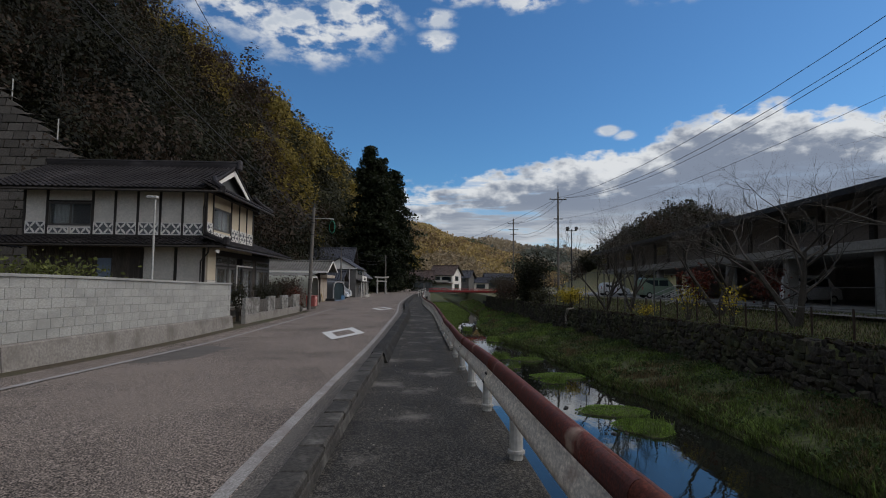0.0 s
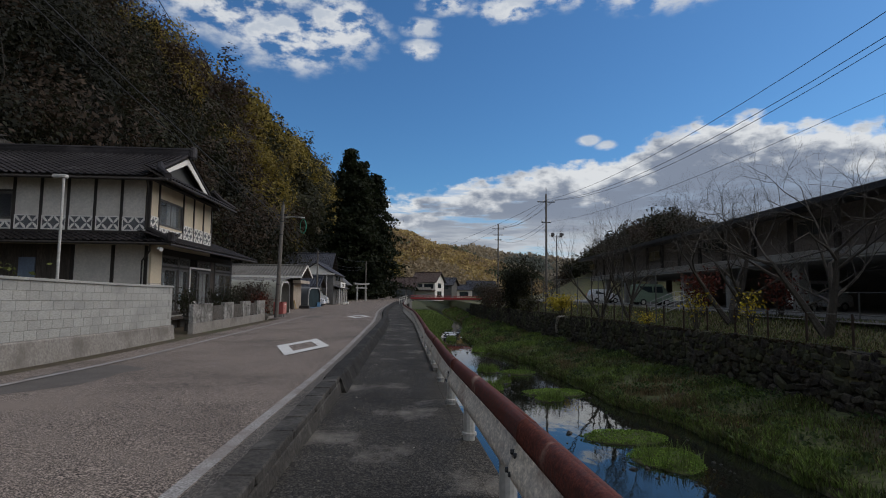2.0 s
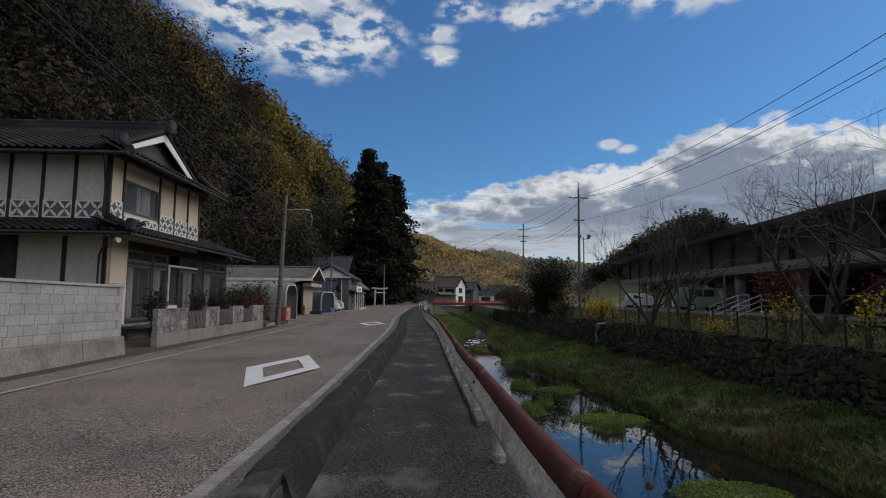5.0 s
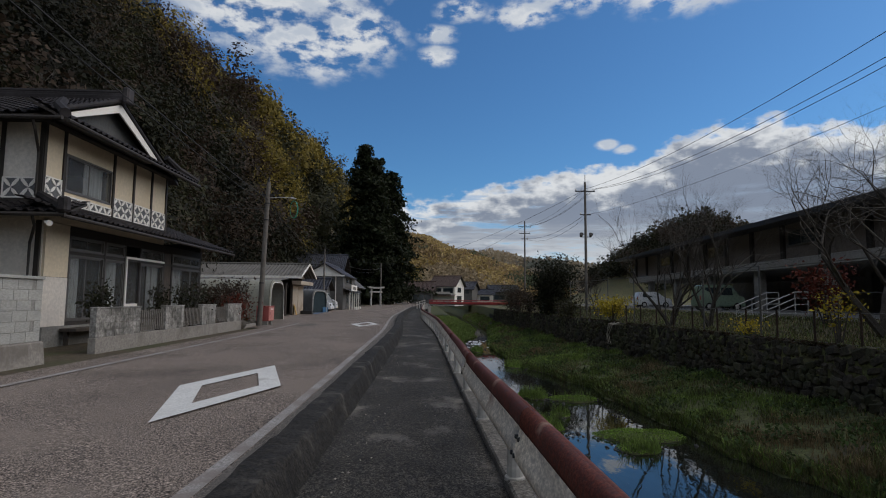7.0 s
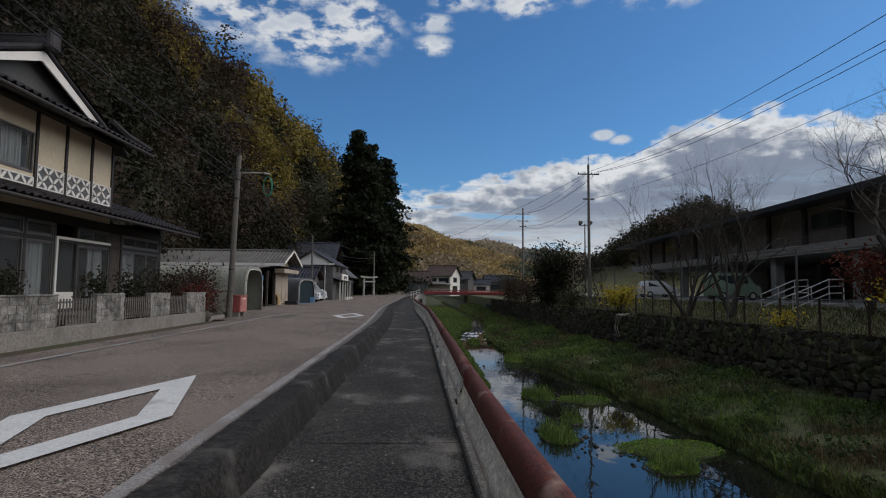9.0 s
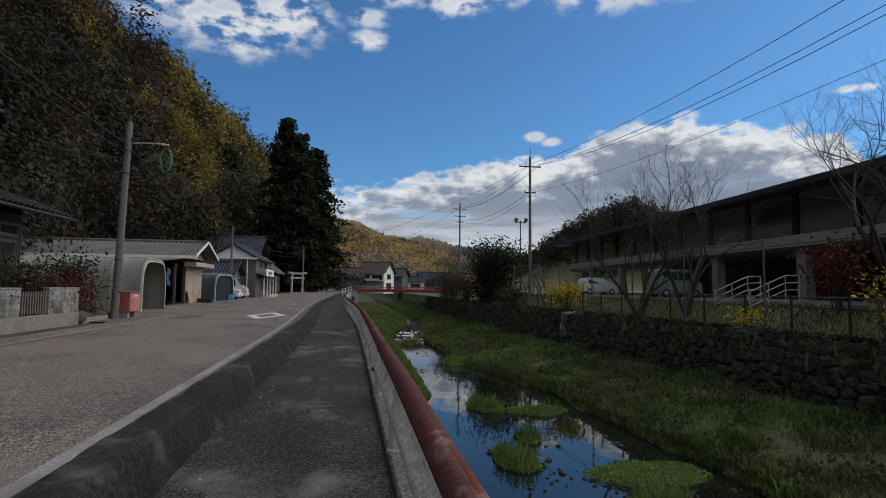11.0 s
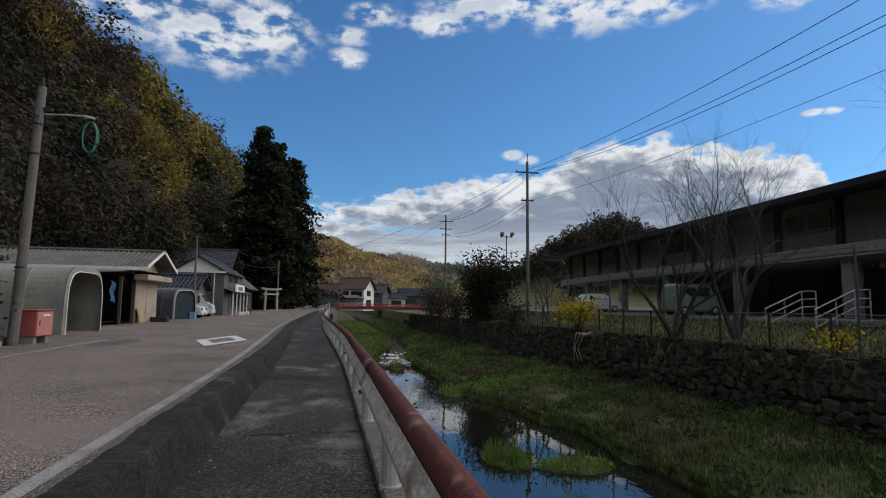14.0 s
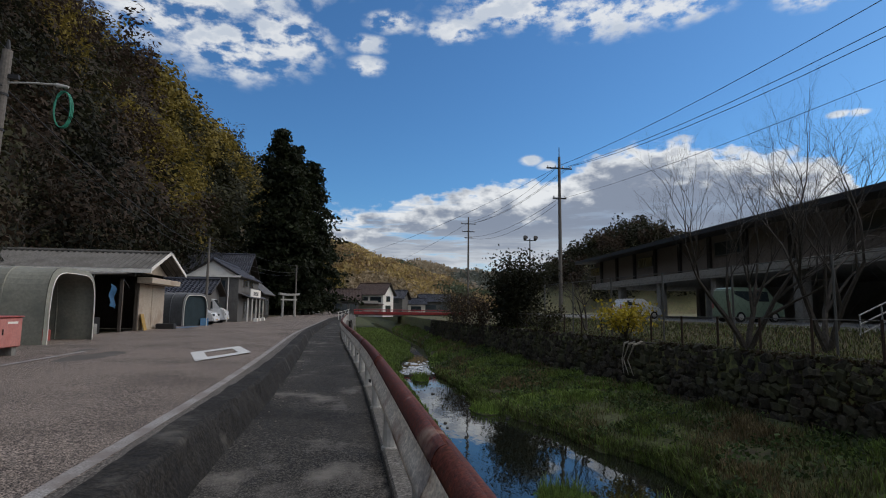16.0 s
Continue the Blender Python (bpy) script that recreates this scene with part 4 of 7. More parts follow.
LATTICE_GREY = M("lattice_slip", (0.13, 0.13, 0.135), 0.85, 0.2, 1.5, 20, 0.15)


def sliding_window(parent, plane, a0, a1, z0, z1, fixed, panes=2, curtain=1.0, frame_mat=None, name="window"):
    """Frame, sashes of glass and the net curtain behind; out is towards the road or the south."""
    fm = frame_mat or ALU
    def bx(bm, p, q, o0, o1, r, s):
        return box(bm, p, q, fixed - o1, fixed - o0, r, s) if plane == "x" else box(bm, fixed + o0, fixed + o1, p, q, r, s)
    def ring(p, q, r, u, tt, o0, o1):
        """One connected rectangular frame."""
        bm = bmesh.new()
        lay = []
        for o in (o0, o1):
            for k in (0, tt):
                lay.append([bm.verts.new((a, fixed - o, z) if plane == "x" else (fixed + o, a, z)) for a, z in ((p + k, r + k), (q - k, r + k), (q - k, u - k), (p + k, u - k))])
        bo, bi, fo, fi = lay
        for i in range(4):
            j = (i + 1) % 4
            bm.faces.new((fo[i], fo[j], fi[j], fi[i]))
            bm.faces.new((bo[i], bi[i], bi[j], bo[j]))
            bm.faces.new((bo[i], bo[j], fo[j], fo[i]))
            bm.faces.new((bi[i], fi[i], fi[j], bi[j]))
        bmesh.ops.recalc_face_normals(bm, faces=bm.faces)
        return bm
    t = 0.05
    win = part(name, ring(a0, a1, z0, z1, t, 0.004, 0.075), fm, parent, "sliding window frame")
    step = (a1 - a0 - 2 * t) / panes
    for i in range(panes):
        p, q = a0 + t + step * i, a0 + t + step * (i + 1)
        off = 0.012 if i % 2 else 0.030
        part("sash", ring(p + 0.001, q - 0.001, z0 + t + 0.002, z1 - t - 0.002, 0.036, off, off + 0.016), fm, win)
        b = bmesh.new()
        bx(b, p + 0.038, q - 0.038, off + 0.004, off + 0.009, z0 + t + 0.039, z1 - t - 0.039)
        part("pane", b, CLEAR, win, "window glass")
    return win


CLEAR = bpy.data.materials.new("clear_glass")
CLEAR.use_nodes = True
_b = CLEAR.node_tree.nodes["Principled BSDF"]
_b.inputs["Transmission Weight"].default_value, _b.inputs["Roughness"].default_value, _b.inputs["IOR"].default_value = 0.95, 0.02, 1.12
_b.inputs["Base Color"].default_value = (0.72, 0.75, 0.76, 1)


def curtain(parent, plane, a0, a1, z0, z1, fixed):
    bm = bmesh.new()
    n = int((a1 - a0) / 0.035)
    top, bot = [], []
    for i in range(n + 1):
        a = a0 + (a1 - a0) * i / n
        o = 0.022 * math.sin(i * 1.9) + 0.012 * math.sin(i * 0.7)
        for lst, z in ((top, z1), (bot, z0)):
            lst.append(bm.verts.new((a, fixed + o, z) if plane == "x" else (fixed - o, a, z)))
    for i in range(n):
        bm.faces.new((bot[i], bot[i + 1], top[i + 1], top[i]))
    return part("curtain", bm, CURTAIN, parent, "pale net curtain")


def build_house():
    H = empty("tiled_house", "two-storey tiled house, pale plaster with dark posts and lattice skirting", "house", at=(-13.5, 29, -0.1))
    X0, X1, Y0, Y1 = -17.75, -9.75, 25.4, 32.4
    Z1, Z2 = 3.72, 5.78
    # upper storey walls with window openings
    def wall_x_dir(name, x0, x1, z0, z1, y, hole, mat, thick=0.16):
        a, b, c, d = hole
        for q in ((x0, a, z0, z1), (b, x1, z0, z1), (a, b, z0, c), (a, b, d, z1)):
            part(name, B(q[0], q[1], y, y + thick, q[2], q[3]), mat, H)
    def wall_y_dir(name, y0, y1, z0, z1, x, hole, mat, thick=0.16):
        a, b, c, d = hole
        for q in ((y0, a, z0, z1), (b, y1, z0, z1), (a, b, z0, c), (a, b, d, z1)):
            part(name, B(x - thick, x, q[0], q[1], q[2], q[3]), mat, H)
    wall_x_dir("upper_wall_south", X0, X1 - 0.161, Z1 - 0.5, Z2, Y0, (-16.7, -14.8, 4.14, 5.2), PLASTER)
    wall_y_dir("upper_wall_east", Y0, Y1, Z1 - 0.5, Z2, X1, (26.32, 28.6, 4.12, 5.20), CREAM)
    part("upper_wall_north", B(X0 + 0.161, X1 - 0.161, Y1 - 0.16, Y1, Z1 - 0.5, Z2), PLASTER, H)
    part("upper_wall_west", B(X0, X0 + 0.16, Y0 + 0.161, Y1 - 0.161, Z1 - 0.5, Z2), PLASTER, H)
    # room surfaces painted near black so the windows look unlit inside
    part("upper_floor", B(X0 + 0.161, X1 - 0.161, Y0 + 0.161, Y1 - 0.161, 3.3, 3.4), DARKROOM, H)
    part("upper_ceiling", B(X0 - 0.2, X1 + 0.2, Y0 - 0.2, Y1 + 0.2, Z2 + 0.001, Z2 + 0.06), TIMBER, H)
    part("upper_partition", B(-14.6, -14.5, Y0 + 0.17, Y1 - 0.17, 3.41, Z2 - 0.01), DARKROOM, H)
    sliding_window(H, "x", -16.7, -14.8, 4.14, 5.2, Y0 + 0.05, 2)
    sliding_window(H, "y", 26.32, 28.6, 4.12, 5.20, X1 - 0.05, 2)
    curtain(H, "x", -16.62, -15.75, 4.2, 5.15, Y0 + 0.2)
    curtain(H, "y", 27.5, 28.5, 4.15, 5.18, X1 - 0.22)
    # posts and rails, lattice bays
    bays = [X0 + 0.995 * i for i in range(9)]
    for i, x in enumerate(bays):
        if i not in (2,):
            part("post", B(x - 0.05, x + 0.05, Y0 - 0.045, Y0 - 0.003, Z1 + 0.04, Z2), TIMBER, H)
        if i < 8:
            lo, hi = x + 0.052, x + 0.943
            lattice(H, "x", lo, hi, Z1 + 0.05, 4.06 if i in (1, 2) else 4.32, Y0)
    part("sill_beam", B(X0, X1 + 0.06, Y0 - 0.07, Y0 - 0.002, Z1 - 0.06, Z1 + 0.035), TIMBER, H)
    part("window_lintel", B(-16.76, -14.74, Y0 - 0.05, Y0 - 0.006, 5.205, 5.28), TIMBER, H)
    ys = [Y0 + 0.02, 26.22, 28.7, 29.95, 31.2, Y1 - 0.04]
    for i, y in enumerate(ys):
        part("post", B(X1 + 0.003, X1 + 0.045, y - 0.05, y + 0.05, Z1 + 0.04, Z2), TIMBER, H)
    for a, b, t in ((Y0 + 0.075, 26.165, 4.4), (26.28, 27.45, 4.02), (27.47, 28.64, 4.02), (28.76, 29.89, 4.4), (30.01, 31.14, 4.4), (31.26, Y1 - 0.1, 4.4)):
        lattice(H, "y", a, b, Z1 + 0.05, t, X1)
    part("sill_beam", B(X1 + 0.002, X1 + 0.07, Y0 - 0.002, Y1, Z1 - 0.06, Z1 + 0.035), TIMBER, H)
    # ---- main roof: tiled south and north slopes, hip skirt and white gable to the east
    ey, ez, ry, rz = 24.55, 5.74, 28.5, 7.48
    ex = -8.75
    gx = -9.55
    roof = part("main_roof", slab(bmesh.new(), [(-18.9, ey, ez), (gx, ey, ez), (gx, ry, rz), (-18.9, ry, rz)], 0.10), TIMBER, H, "glazed black pantile roof")
    part("roof_deck_north", slab(bmesh.new(), [(-18.9, 32.95, ez), (gx, 32.95, ez), (gx, ry, rz), (-18.9, ry, rz)], 0.10), TIMBER, H)
    b = tile_slope(bmesh.new(), (-18.95, ey, ez + 0.03), (9.42, 0, 0), (0, ry - ey, rz - ez), 35, 17)
    part("south_tiles", b, TILE, roof, "dark glazed pantiles")
    b = tile_slope(bmesh.new(), (-18.95, 32.95, ez + 0.03), (9.42, 0, 0), (0, ry - 32.95, rz - ez), 35, 17)
    part("north_tiles", b, TILE, roof)
    # ridge of stacked flat tiles
    b = bmesh.new()
    box(b, -18.9, gx + 0.1, ry - 0.14, ry + 0.14, rz - 0.02, rz + 0.16, 0.01)
    box(b, -18.95, gx + 0.15, ry - 0.10, ry + 0.10, rz + 0.161, rz + 0.25, 0.01)
    tube(b, [(-19.0, ry, rz + 0.29), (gx + 0.2, ry, rz + 0.29)], 0.085, 8)
    part("ridge", b, TILE, roof)
    b = bmesh.new()
    box(b, gx + 0.12, gx + 0.32, ry - 0.2, ry + 0.2, rz - 0.1, rz + 0.42, 0.05)
    part("ridge_end_tile", b, TILE, roof)
    # east hip skirt under the gable
    b = tile_slope(bmesh.new(), (ex, 24.75, ez - 0.02), (0, 8.0, 0), (-1.0, 0, 0.52), 29, 4)
    part("hip_tiles", b, TILE, roof)
    part("hip_deck", slab(bmesh.new(), [(ex, 24.6, ez - 0.06), (ex, 32.9, ez - 0.06), (-9.76, 32.9, ez + 0.45), (-9.76, 24.6, ez + 0.45)], 0.06), TIMBER, H)
    for yy in (24.62, 32.88):
        s = 1 if yy < 28 else -1
        b = T([(ex - 0.02, yy, ez + 0.06), (-9.3, yy + s * 0.55, ez + 0.42), (-9.55, yy + s * 1.1, ez + 0.75)], [0.13, 0.13, 0.12], 8)
        part("hip_ridge", b, TILE, roof)
    # gable triangle and barge boards
    b = bmesh.new()
    tri = [(-9.92, 25.6, 6.12), (-9.92, 31.3, 6.12), (-9.92, 28.45, 7.30)]
    f = [b.verts.new(p) for p in tri]
    g = [b.verts.new((p[0] - 0.1, p[1], p[2])) for p in tri]
    b.faces.new(f)
    b.faces.new(g[::-1])
    for i in range(3):
        b.faces.new((f[i], g[i], g[(i + 1) % 3], f[(i + 1) % 3]))
    part("gable_panel", b, GABLE_GREY, H, "grey gable infill")
    for s in (-1, 1):
        y0 = 28.45 + s * 2.98
        b = bmesh.new()
        w = 0.27
        pts = [(y0, 6.10), (28.45, 7.40), (28.45, 7.40 - w * 1.15), (y0 - s * 0.5, 6.10)]
        f = [b.verts.new((gx, p, q)) for p, q in pts]
        g = [b.verts.new((gx - 0.05, p, q)) for p, q in pts]
        b.faces.new(f)
        b.faces.new(g[::-1])
        for i in range(4):
            b.faces.new((f[i], g[i], g[(i + 1) % 4], f[(i + 1) % 4]))
        bmesh.ops.recalc_face_normals(b, faces=b.faces)
        part("barge_board", b, WHITE, H, "white plastered barge board")
        b = T([(gx - 0.02, 28.45 + s * 3.08, 6.13), (gx - 0.02, 28.45, 7.49)], 0.075, 8)
        part("verge_tiles", b, TILE, roof)
    part("gable_sill", B(-9.9, -9.57, 26.0, 30.9, 6.02, 6.12), WHITE, H)
    # gutters and downpipes
    part("gutter", T([(-18.9, ey - 0.06, ez - 0.1), (ex, ey - 0.06, ez - 0.1)], 0.055, 8), TIMBER, H)
    part("gutter", T([(ex + 0.06, 24.6, ez - 0.12), (ex + 0.06, 32.9, ez - 0.12)], 0.055, 8), TIMBER, H)
    part("downpipe", T([(-9.5, ey, ez - 0.15), (-9.5, ey + 0.1, ez - 0.35), (-9.83, Y0 - 0.08, ez - 0.75), (-9.83, Y0 - 0.08, Z1 + 0.1)], 0.035, 8), TIMBER, H)
    # ---- ground-floor skirt roof
    b = tile_slope(bmesh.new(), (-19.3, 24.35, 3.27), (10.8, 0, 0), (0, 1.1, 0.40), 40, 5)
    lowroof = part("lower_roof", b, TILE, H, "dark pantile skirt roof")
    b = tile_slope(bmesh.new(), (-8.52, 24.4, 3.26), (0, 7.65, 0), (-1.18, 0, 0.42), 28, 5)
    part("east_tiles", b, TILE, lowroof)
    b = tile_slope(bmesh.new(), (-8.52, 32.05, 3.26), (0, 4.6, 0), (-3.2, 0, 1.15), 17, 13)
    part("annex_tiles", b, TILE, lowroof)
    part("lower_deck", slab(bmesh.new(), [(-19.3, 24.38, 3.22), (-8.55, 24.38, 3.22), (-8.55, Y0 - 0.01, 3.64), (-19.3, Y0 - 0.01, 3.64)], 0.06), TIMBER, H)
    part("lower_deck", slab(bmesh.new(), [(-8.58, Y0, 3.22), (-8.58, 36.6, 3.22), (-9.74, 36.6, 3.62), (-9.74, Y0, 3.62)], 0.06), TIMBER, H)
    part("annex_deck", slab(bmesh.new(), [(-9.76, 32.05, 3.63), (-9.76, 36.6, 3.63), (-11.7, 36.6, 4.33), (-11.7, 32.05, 4.33)], 0.06), TIMBER, H)
    part("corner_ridge", T([(-8.45, 24.3, 3.33), (-8.9, 24.75, 3.52), (-9.7, Y0 - 0.06, 3.84)], [0.14, 0.12, 0.12], 8), TILE, lowroof)
    part("corner_end_tile", B(-8.52, -8.28, 24.12, 24.36, 3.25, 3.62, bevel=0.05), TILE, lowroof)
    part("gutter", T([(-19.3, 24.3, 3.2), (-8.4, 24.3, 3.2)], 0.05, 8), TIMBER, H)
    part("gutter", T([(-8.46, 24.3, 3.17), (-8.46, 36.6, 3.17)], 0.05, 8), TIMBER, H)
    part("downpipe", T([(-9.2, 24.35, 3.15), (-9.3, 24.6, 2.95), (-9.9, 25.35, 2.6), (-9.9, 25.35, 0.1)], 0.035, 8), TIMBER, H)
    part("eave_lamp", T([(-8.9, 24.4, 3.02), (-8.75, 24.3, 2.98)], [0.05, 0.075], 8), WHITE, H, "small white lamp")
    # ---- ground floor
    part("footing", B(-17.6, -9.62, 25.62, 36.2, -0.3, 0.42), CONC, H, "concrete footing")
    part("lower_wall_south", B(-12.6, -9.75, 25.6, 25.76, 0.43, 3.3), PLASTER, H)
    part("lower_board_wall", B(-17.7, -12.61, 25.62, 25.78, 0.43, 3.3), BOARD, H, "weathered dark board wall")
    for i in range(26):
        x = -17.65 + i * 0.196
        part("board", B(x, x + 0.185, 25.595, 25.617, 0.45, 3.2), BOARD, H)
    part("side_door", B(-14.55, -13.95, 25.54, 25.59, 0.43, 2.7), BLUEDOOR, H, "pale blue-grey door panel")
    for x in (-12.6, -11.1, -9.85):
        part("post", B(x - 0.06, x + 0.06, 25.54, 25.597, 0.43, 3.25), TIMBER, H)
    part("corner_panel", B(-9.75, -9.68, 25.62, 26.6, 1.75, 3.2), CREAM, H, "cream plaster corner panel")
    part("corner_panel_low", B(-9.75, -9.67, 25.62, 26.6, 0.43, 1.74), PLASTER, H)
    part("lower_wall_west", B(-17.7, -17.55, 25.79, 36.1, 0.43, 3.3), BOARD, H)
    part("lower_wall_north", B(-17.54, -9.76, 36.0, 36.15, 0.43, 3.6), BOARD, H)
    # inner wall, floor and ceiling carry the room's shade in their colour
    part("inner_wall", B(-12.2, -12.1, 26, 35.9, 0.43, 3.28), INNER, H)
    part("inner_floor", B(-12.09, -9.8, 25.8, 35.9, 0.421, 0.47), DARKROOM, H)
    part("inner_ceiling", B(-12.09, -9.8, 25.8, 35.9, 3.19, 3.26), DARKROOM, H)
    part("porch_bench", B(-9.6, -9.15, 26.3, 30.0, 0.28, 0.36), BOARD, H, "weathered bench board")
    for y in (26.4, 28.1, 29.8):
        part("bench_leg", B(-9.55, -9.45, y, y + 0.08, -0.1, 0.279), BOARD, H)
    X = -9.74
    part("lintel", B(X - 0.1, X + 0.03, 26.07, 36.0, 2.94, 3.2), TIMBER, H)
    part("transom_rail", B(X - 0.06, X + 0.02, 26.07, 36.0, 2.42, 2.5), TIMBER, H)
    part("threshold", B(X - 0.1, X + 0.04, 26.07, 36.0, 0.43, 0.52), TIMBER, H)
    spans = [(26.7, 28.4, 2), (28.5, 29.6, 1), (30.7, 32.4, 2), (33.2, 35.9, 3)]
    for a, c, n in spans:
        sliding_window(H, "y", a, c, 0.53, 2.41, X - 0.05, n, frame_mat=ALU)
        sliding_window(H, "y", a, c, 2.51, 2.93, X - 0.05, n, frame_mat=ALU, name="transom_window")
    for y in (26.65, 28.45, 29.65, 30.65, 32.45, 33.15, 35.97):
        part("post", B(X - 0.07, X + 0.03, y - 0.045, y + 0.045, 0.52, 2.93), TIMBER, H)
    for a, c in ((26.75, 27.5), (28.5, 29.4), (31.5, 32.3), (33.4, 34.4)):
        curtain(H, "y", a, c, 0.6, 2.4, X - 0.16)
    door = part("entrance_door", B(X - 0.04, X + 0.02, 29.75, 30.6, 0.53, 1.0), WHITE, H, "white framed glazed entrance door")
    part("door_frame", B(X + 0.031, X + 0.07, 29.66, 32.4, 2.5, 2.57), WHITE, door, "white door head")
    part("door_frame", B(X + 0.031, X + 0.07, 29.66, 29.74, 0.53, 2.5), WHITE, door)
    part("pane", B(X - 0.02, X - 0.012, 29.75, 30.6, 1.02, 2.42), CLEAR, door)
    part("end_wall", B(X - 0.08, X, 32.5, 33.1, 0.53, 2.93), BOARD, H)
    # small porch roof by the garden
    b = tile_slope(bmesh.new(), (-20.6, 24.2, 3.15), (0.0, 2.4, 0), (1.0, 0, 0.42), 9, 5)
    porch = part("porch_roof", b, TILE, H, "small tiled porch roof")
    b = tile_slope(bmesh.new(), (-18.6, 24.2, 3.15), (0.0, 2.4, 0), (-1.0, 0, 0.42), 9, 5)
    part("porch_tiles", b, TILE, porch)
    b = bmesh.new()
    tri = [(-20.4, 24.3, 3.12), (-18.8, 24.3, 3.12), (-19.6, 24.3, 3.5)]
    f = [b.verts.new(p) for p in tri]
    g = [b.verts.new((p[0], p[1] + 0.08, p[2])) for p in tri]
    b.faces.new(f)
    b.faces.new(g[::-1])
    for i in range(3):
        b.faces.new((f[i], g[i], g[(i + 1) % 3], f[(i + 1) % 3]))
    bmesh.ops.recalc_face_normals(b, faces=b.faces)
    part("porch_gable", b, WHITE, H)
    for x in (-20.3, -18.9):
        part("porch_post", B(x - 0.05, x + 0.05, 24.4, 24.5, -0.1, 3.12), TIMBER, H)


GABLE_GREY = M("grey_gable_plaster", (0.10, 0.10, 0.10), 0.9, 0.15, 1, 12, 0.1)
BLUEDOOR = M("pale_blue_door", (0.16, 0.20, 0.27), 0.7, 0.12, 1.5, 14, 0.1)
# INNER is darkened in the colour to read as an unlit room
INNER = M("inner_wall_painted_dim", (0.10, 0.09, 0.08), 0.9, 0.2, 1, 10, 0)
build_house()


def block_mesh(name, l, h, d, mat, seed=1, jit=0.002):
    bm = B(-d / 2, d / 2, -l / 2, l / 2, 0, h)
    bmesh.ops.bevel(bm, geom=list(bm.edges), offset=0.004, segments=1, affect="EDGES")
    return to_mesh(bm, name, mat)


def garden_block_wall():
    W = empty("block_garden_wall", "grey concrete block garden wall on a cast concrete plinth", "wall", at=(-7.58, 8, 0))
    X = -7.50
    def ptop(y):
        return lerp_table([(-8, 0.55), (10, 0.47), (22.3, 0.34)], y)
    # plinth cast in lengths with open joints
    y = -8.0
    ends = [-8, -4, -0.5, 3.4, 7.2, 9.3, 10.2, 20.6, 22.35]
    for a, b in zip(ends, ends[1:]):
        bm = bmesh.new()
        pf = lambda q: [(-0.18, -0.4), (0.22, -0.4), (0.13, ptop(q) - 0.03), (0.10, ptop(q)), (-0.18, ptop(q))]
        rows = []
        n = 6
        for i in range(n + 1):
            q = a + 0.012 + (b - a - 0.024) * i / n
            rows.append([bm.verts.new((X + s - 0.04, q, u)) for s, u in pf(q)])
        for r, s in zip(rows, rows[1:]):
            for k in range(5):
                bm.faces.new((r[k], r[(k + 1) % 5], s[(k + 1) % 5], s[k]))
        bm.faces.new(rows[0])
        bm.faces.new(rows[-1][::-1])
        bmesh.ops.recalc_face_normals(bm, faces=bm.faces)
        part("plinth", bm, PLINTH, W, "stained cast concrete plinth")
    me = block_mesh("block", 0.39, 0.197, 0.12, BLOCK)
    cap = block_mesh("cap_stone", 0.595, 0.06, 0.20, BLOCK)
    bm = bmesh.new()
    sweep(bm, [(0.050, 0.0), (0.050, 1.24), (-0.050, 1.24), (-0.050, 0.0)], [(X - 0.06, q, ptop(q), 0) for q in (-8, -2, 4, 10, 16, 22.25)], closed=True)
    bmesh.ops.recalc_face_normals(bm, faces=bm.faces)
    part("mortar_core", bm, CONC, W)
    loc = Vector(W.location)
    for j in range(6):
        y = 22.15 - (0.2 if j % 2 else 0.0)
        if j % 2:
            ob = piece("block", me, W, pose(X - 0.06 - loc.x, 22.25 - loc.y, ptop(22.2) + 0.205 * j + 0.003 - loc.z))
            ob.matrix_basis = ob.matrix_basis @ Matrix.Diagonal((1, 0.49, 1, 1))
            y -= 0.1
        while y > 4.0:
            piece("block", me, W, pose(X - 0.06 - loc.x, y - loc.y, ptop(y) + 0.205 * j + 0.003 - loc.z, -0.6))
            y -= 0.4
    y = 22.05
    while y > 4:
        piece("cap_stone", cap, W, pose(X - 0.06 - loc.x, y - loc.y, ptop(y) + 1.235 - loc.z, -0.6))
        y -= 0.6


PLINTH = M("stained_plinth_concrete", (0.27, 0.25, 0.225), 0.92, 0.22, 1.1, 18, 0.4, (0.14, 0.125, 0.11), 0.6)
garden_block_wall()


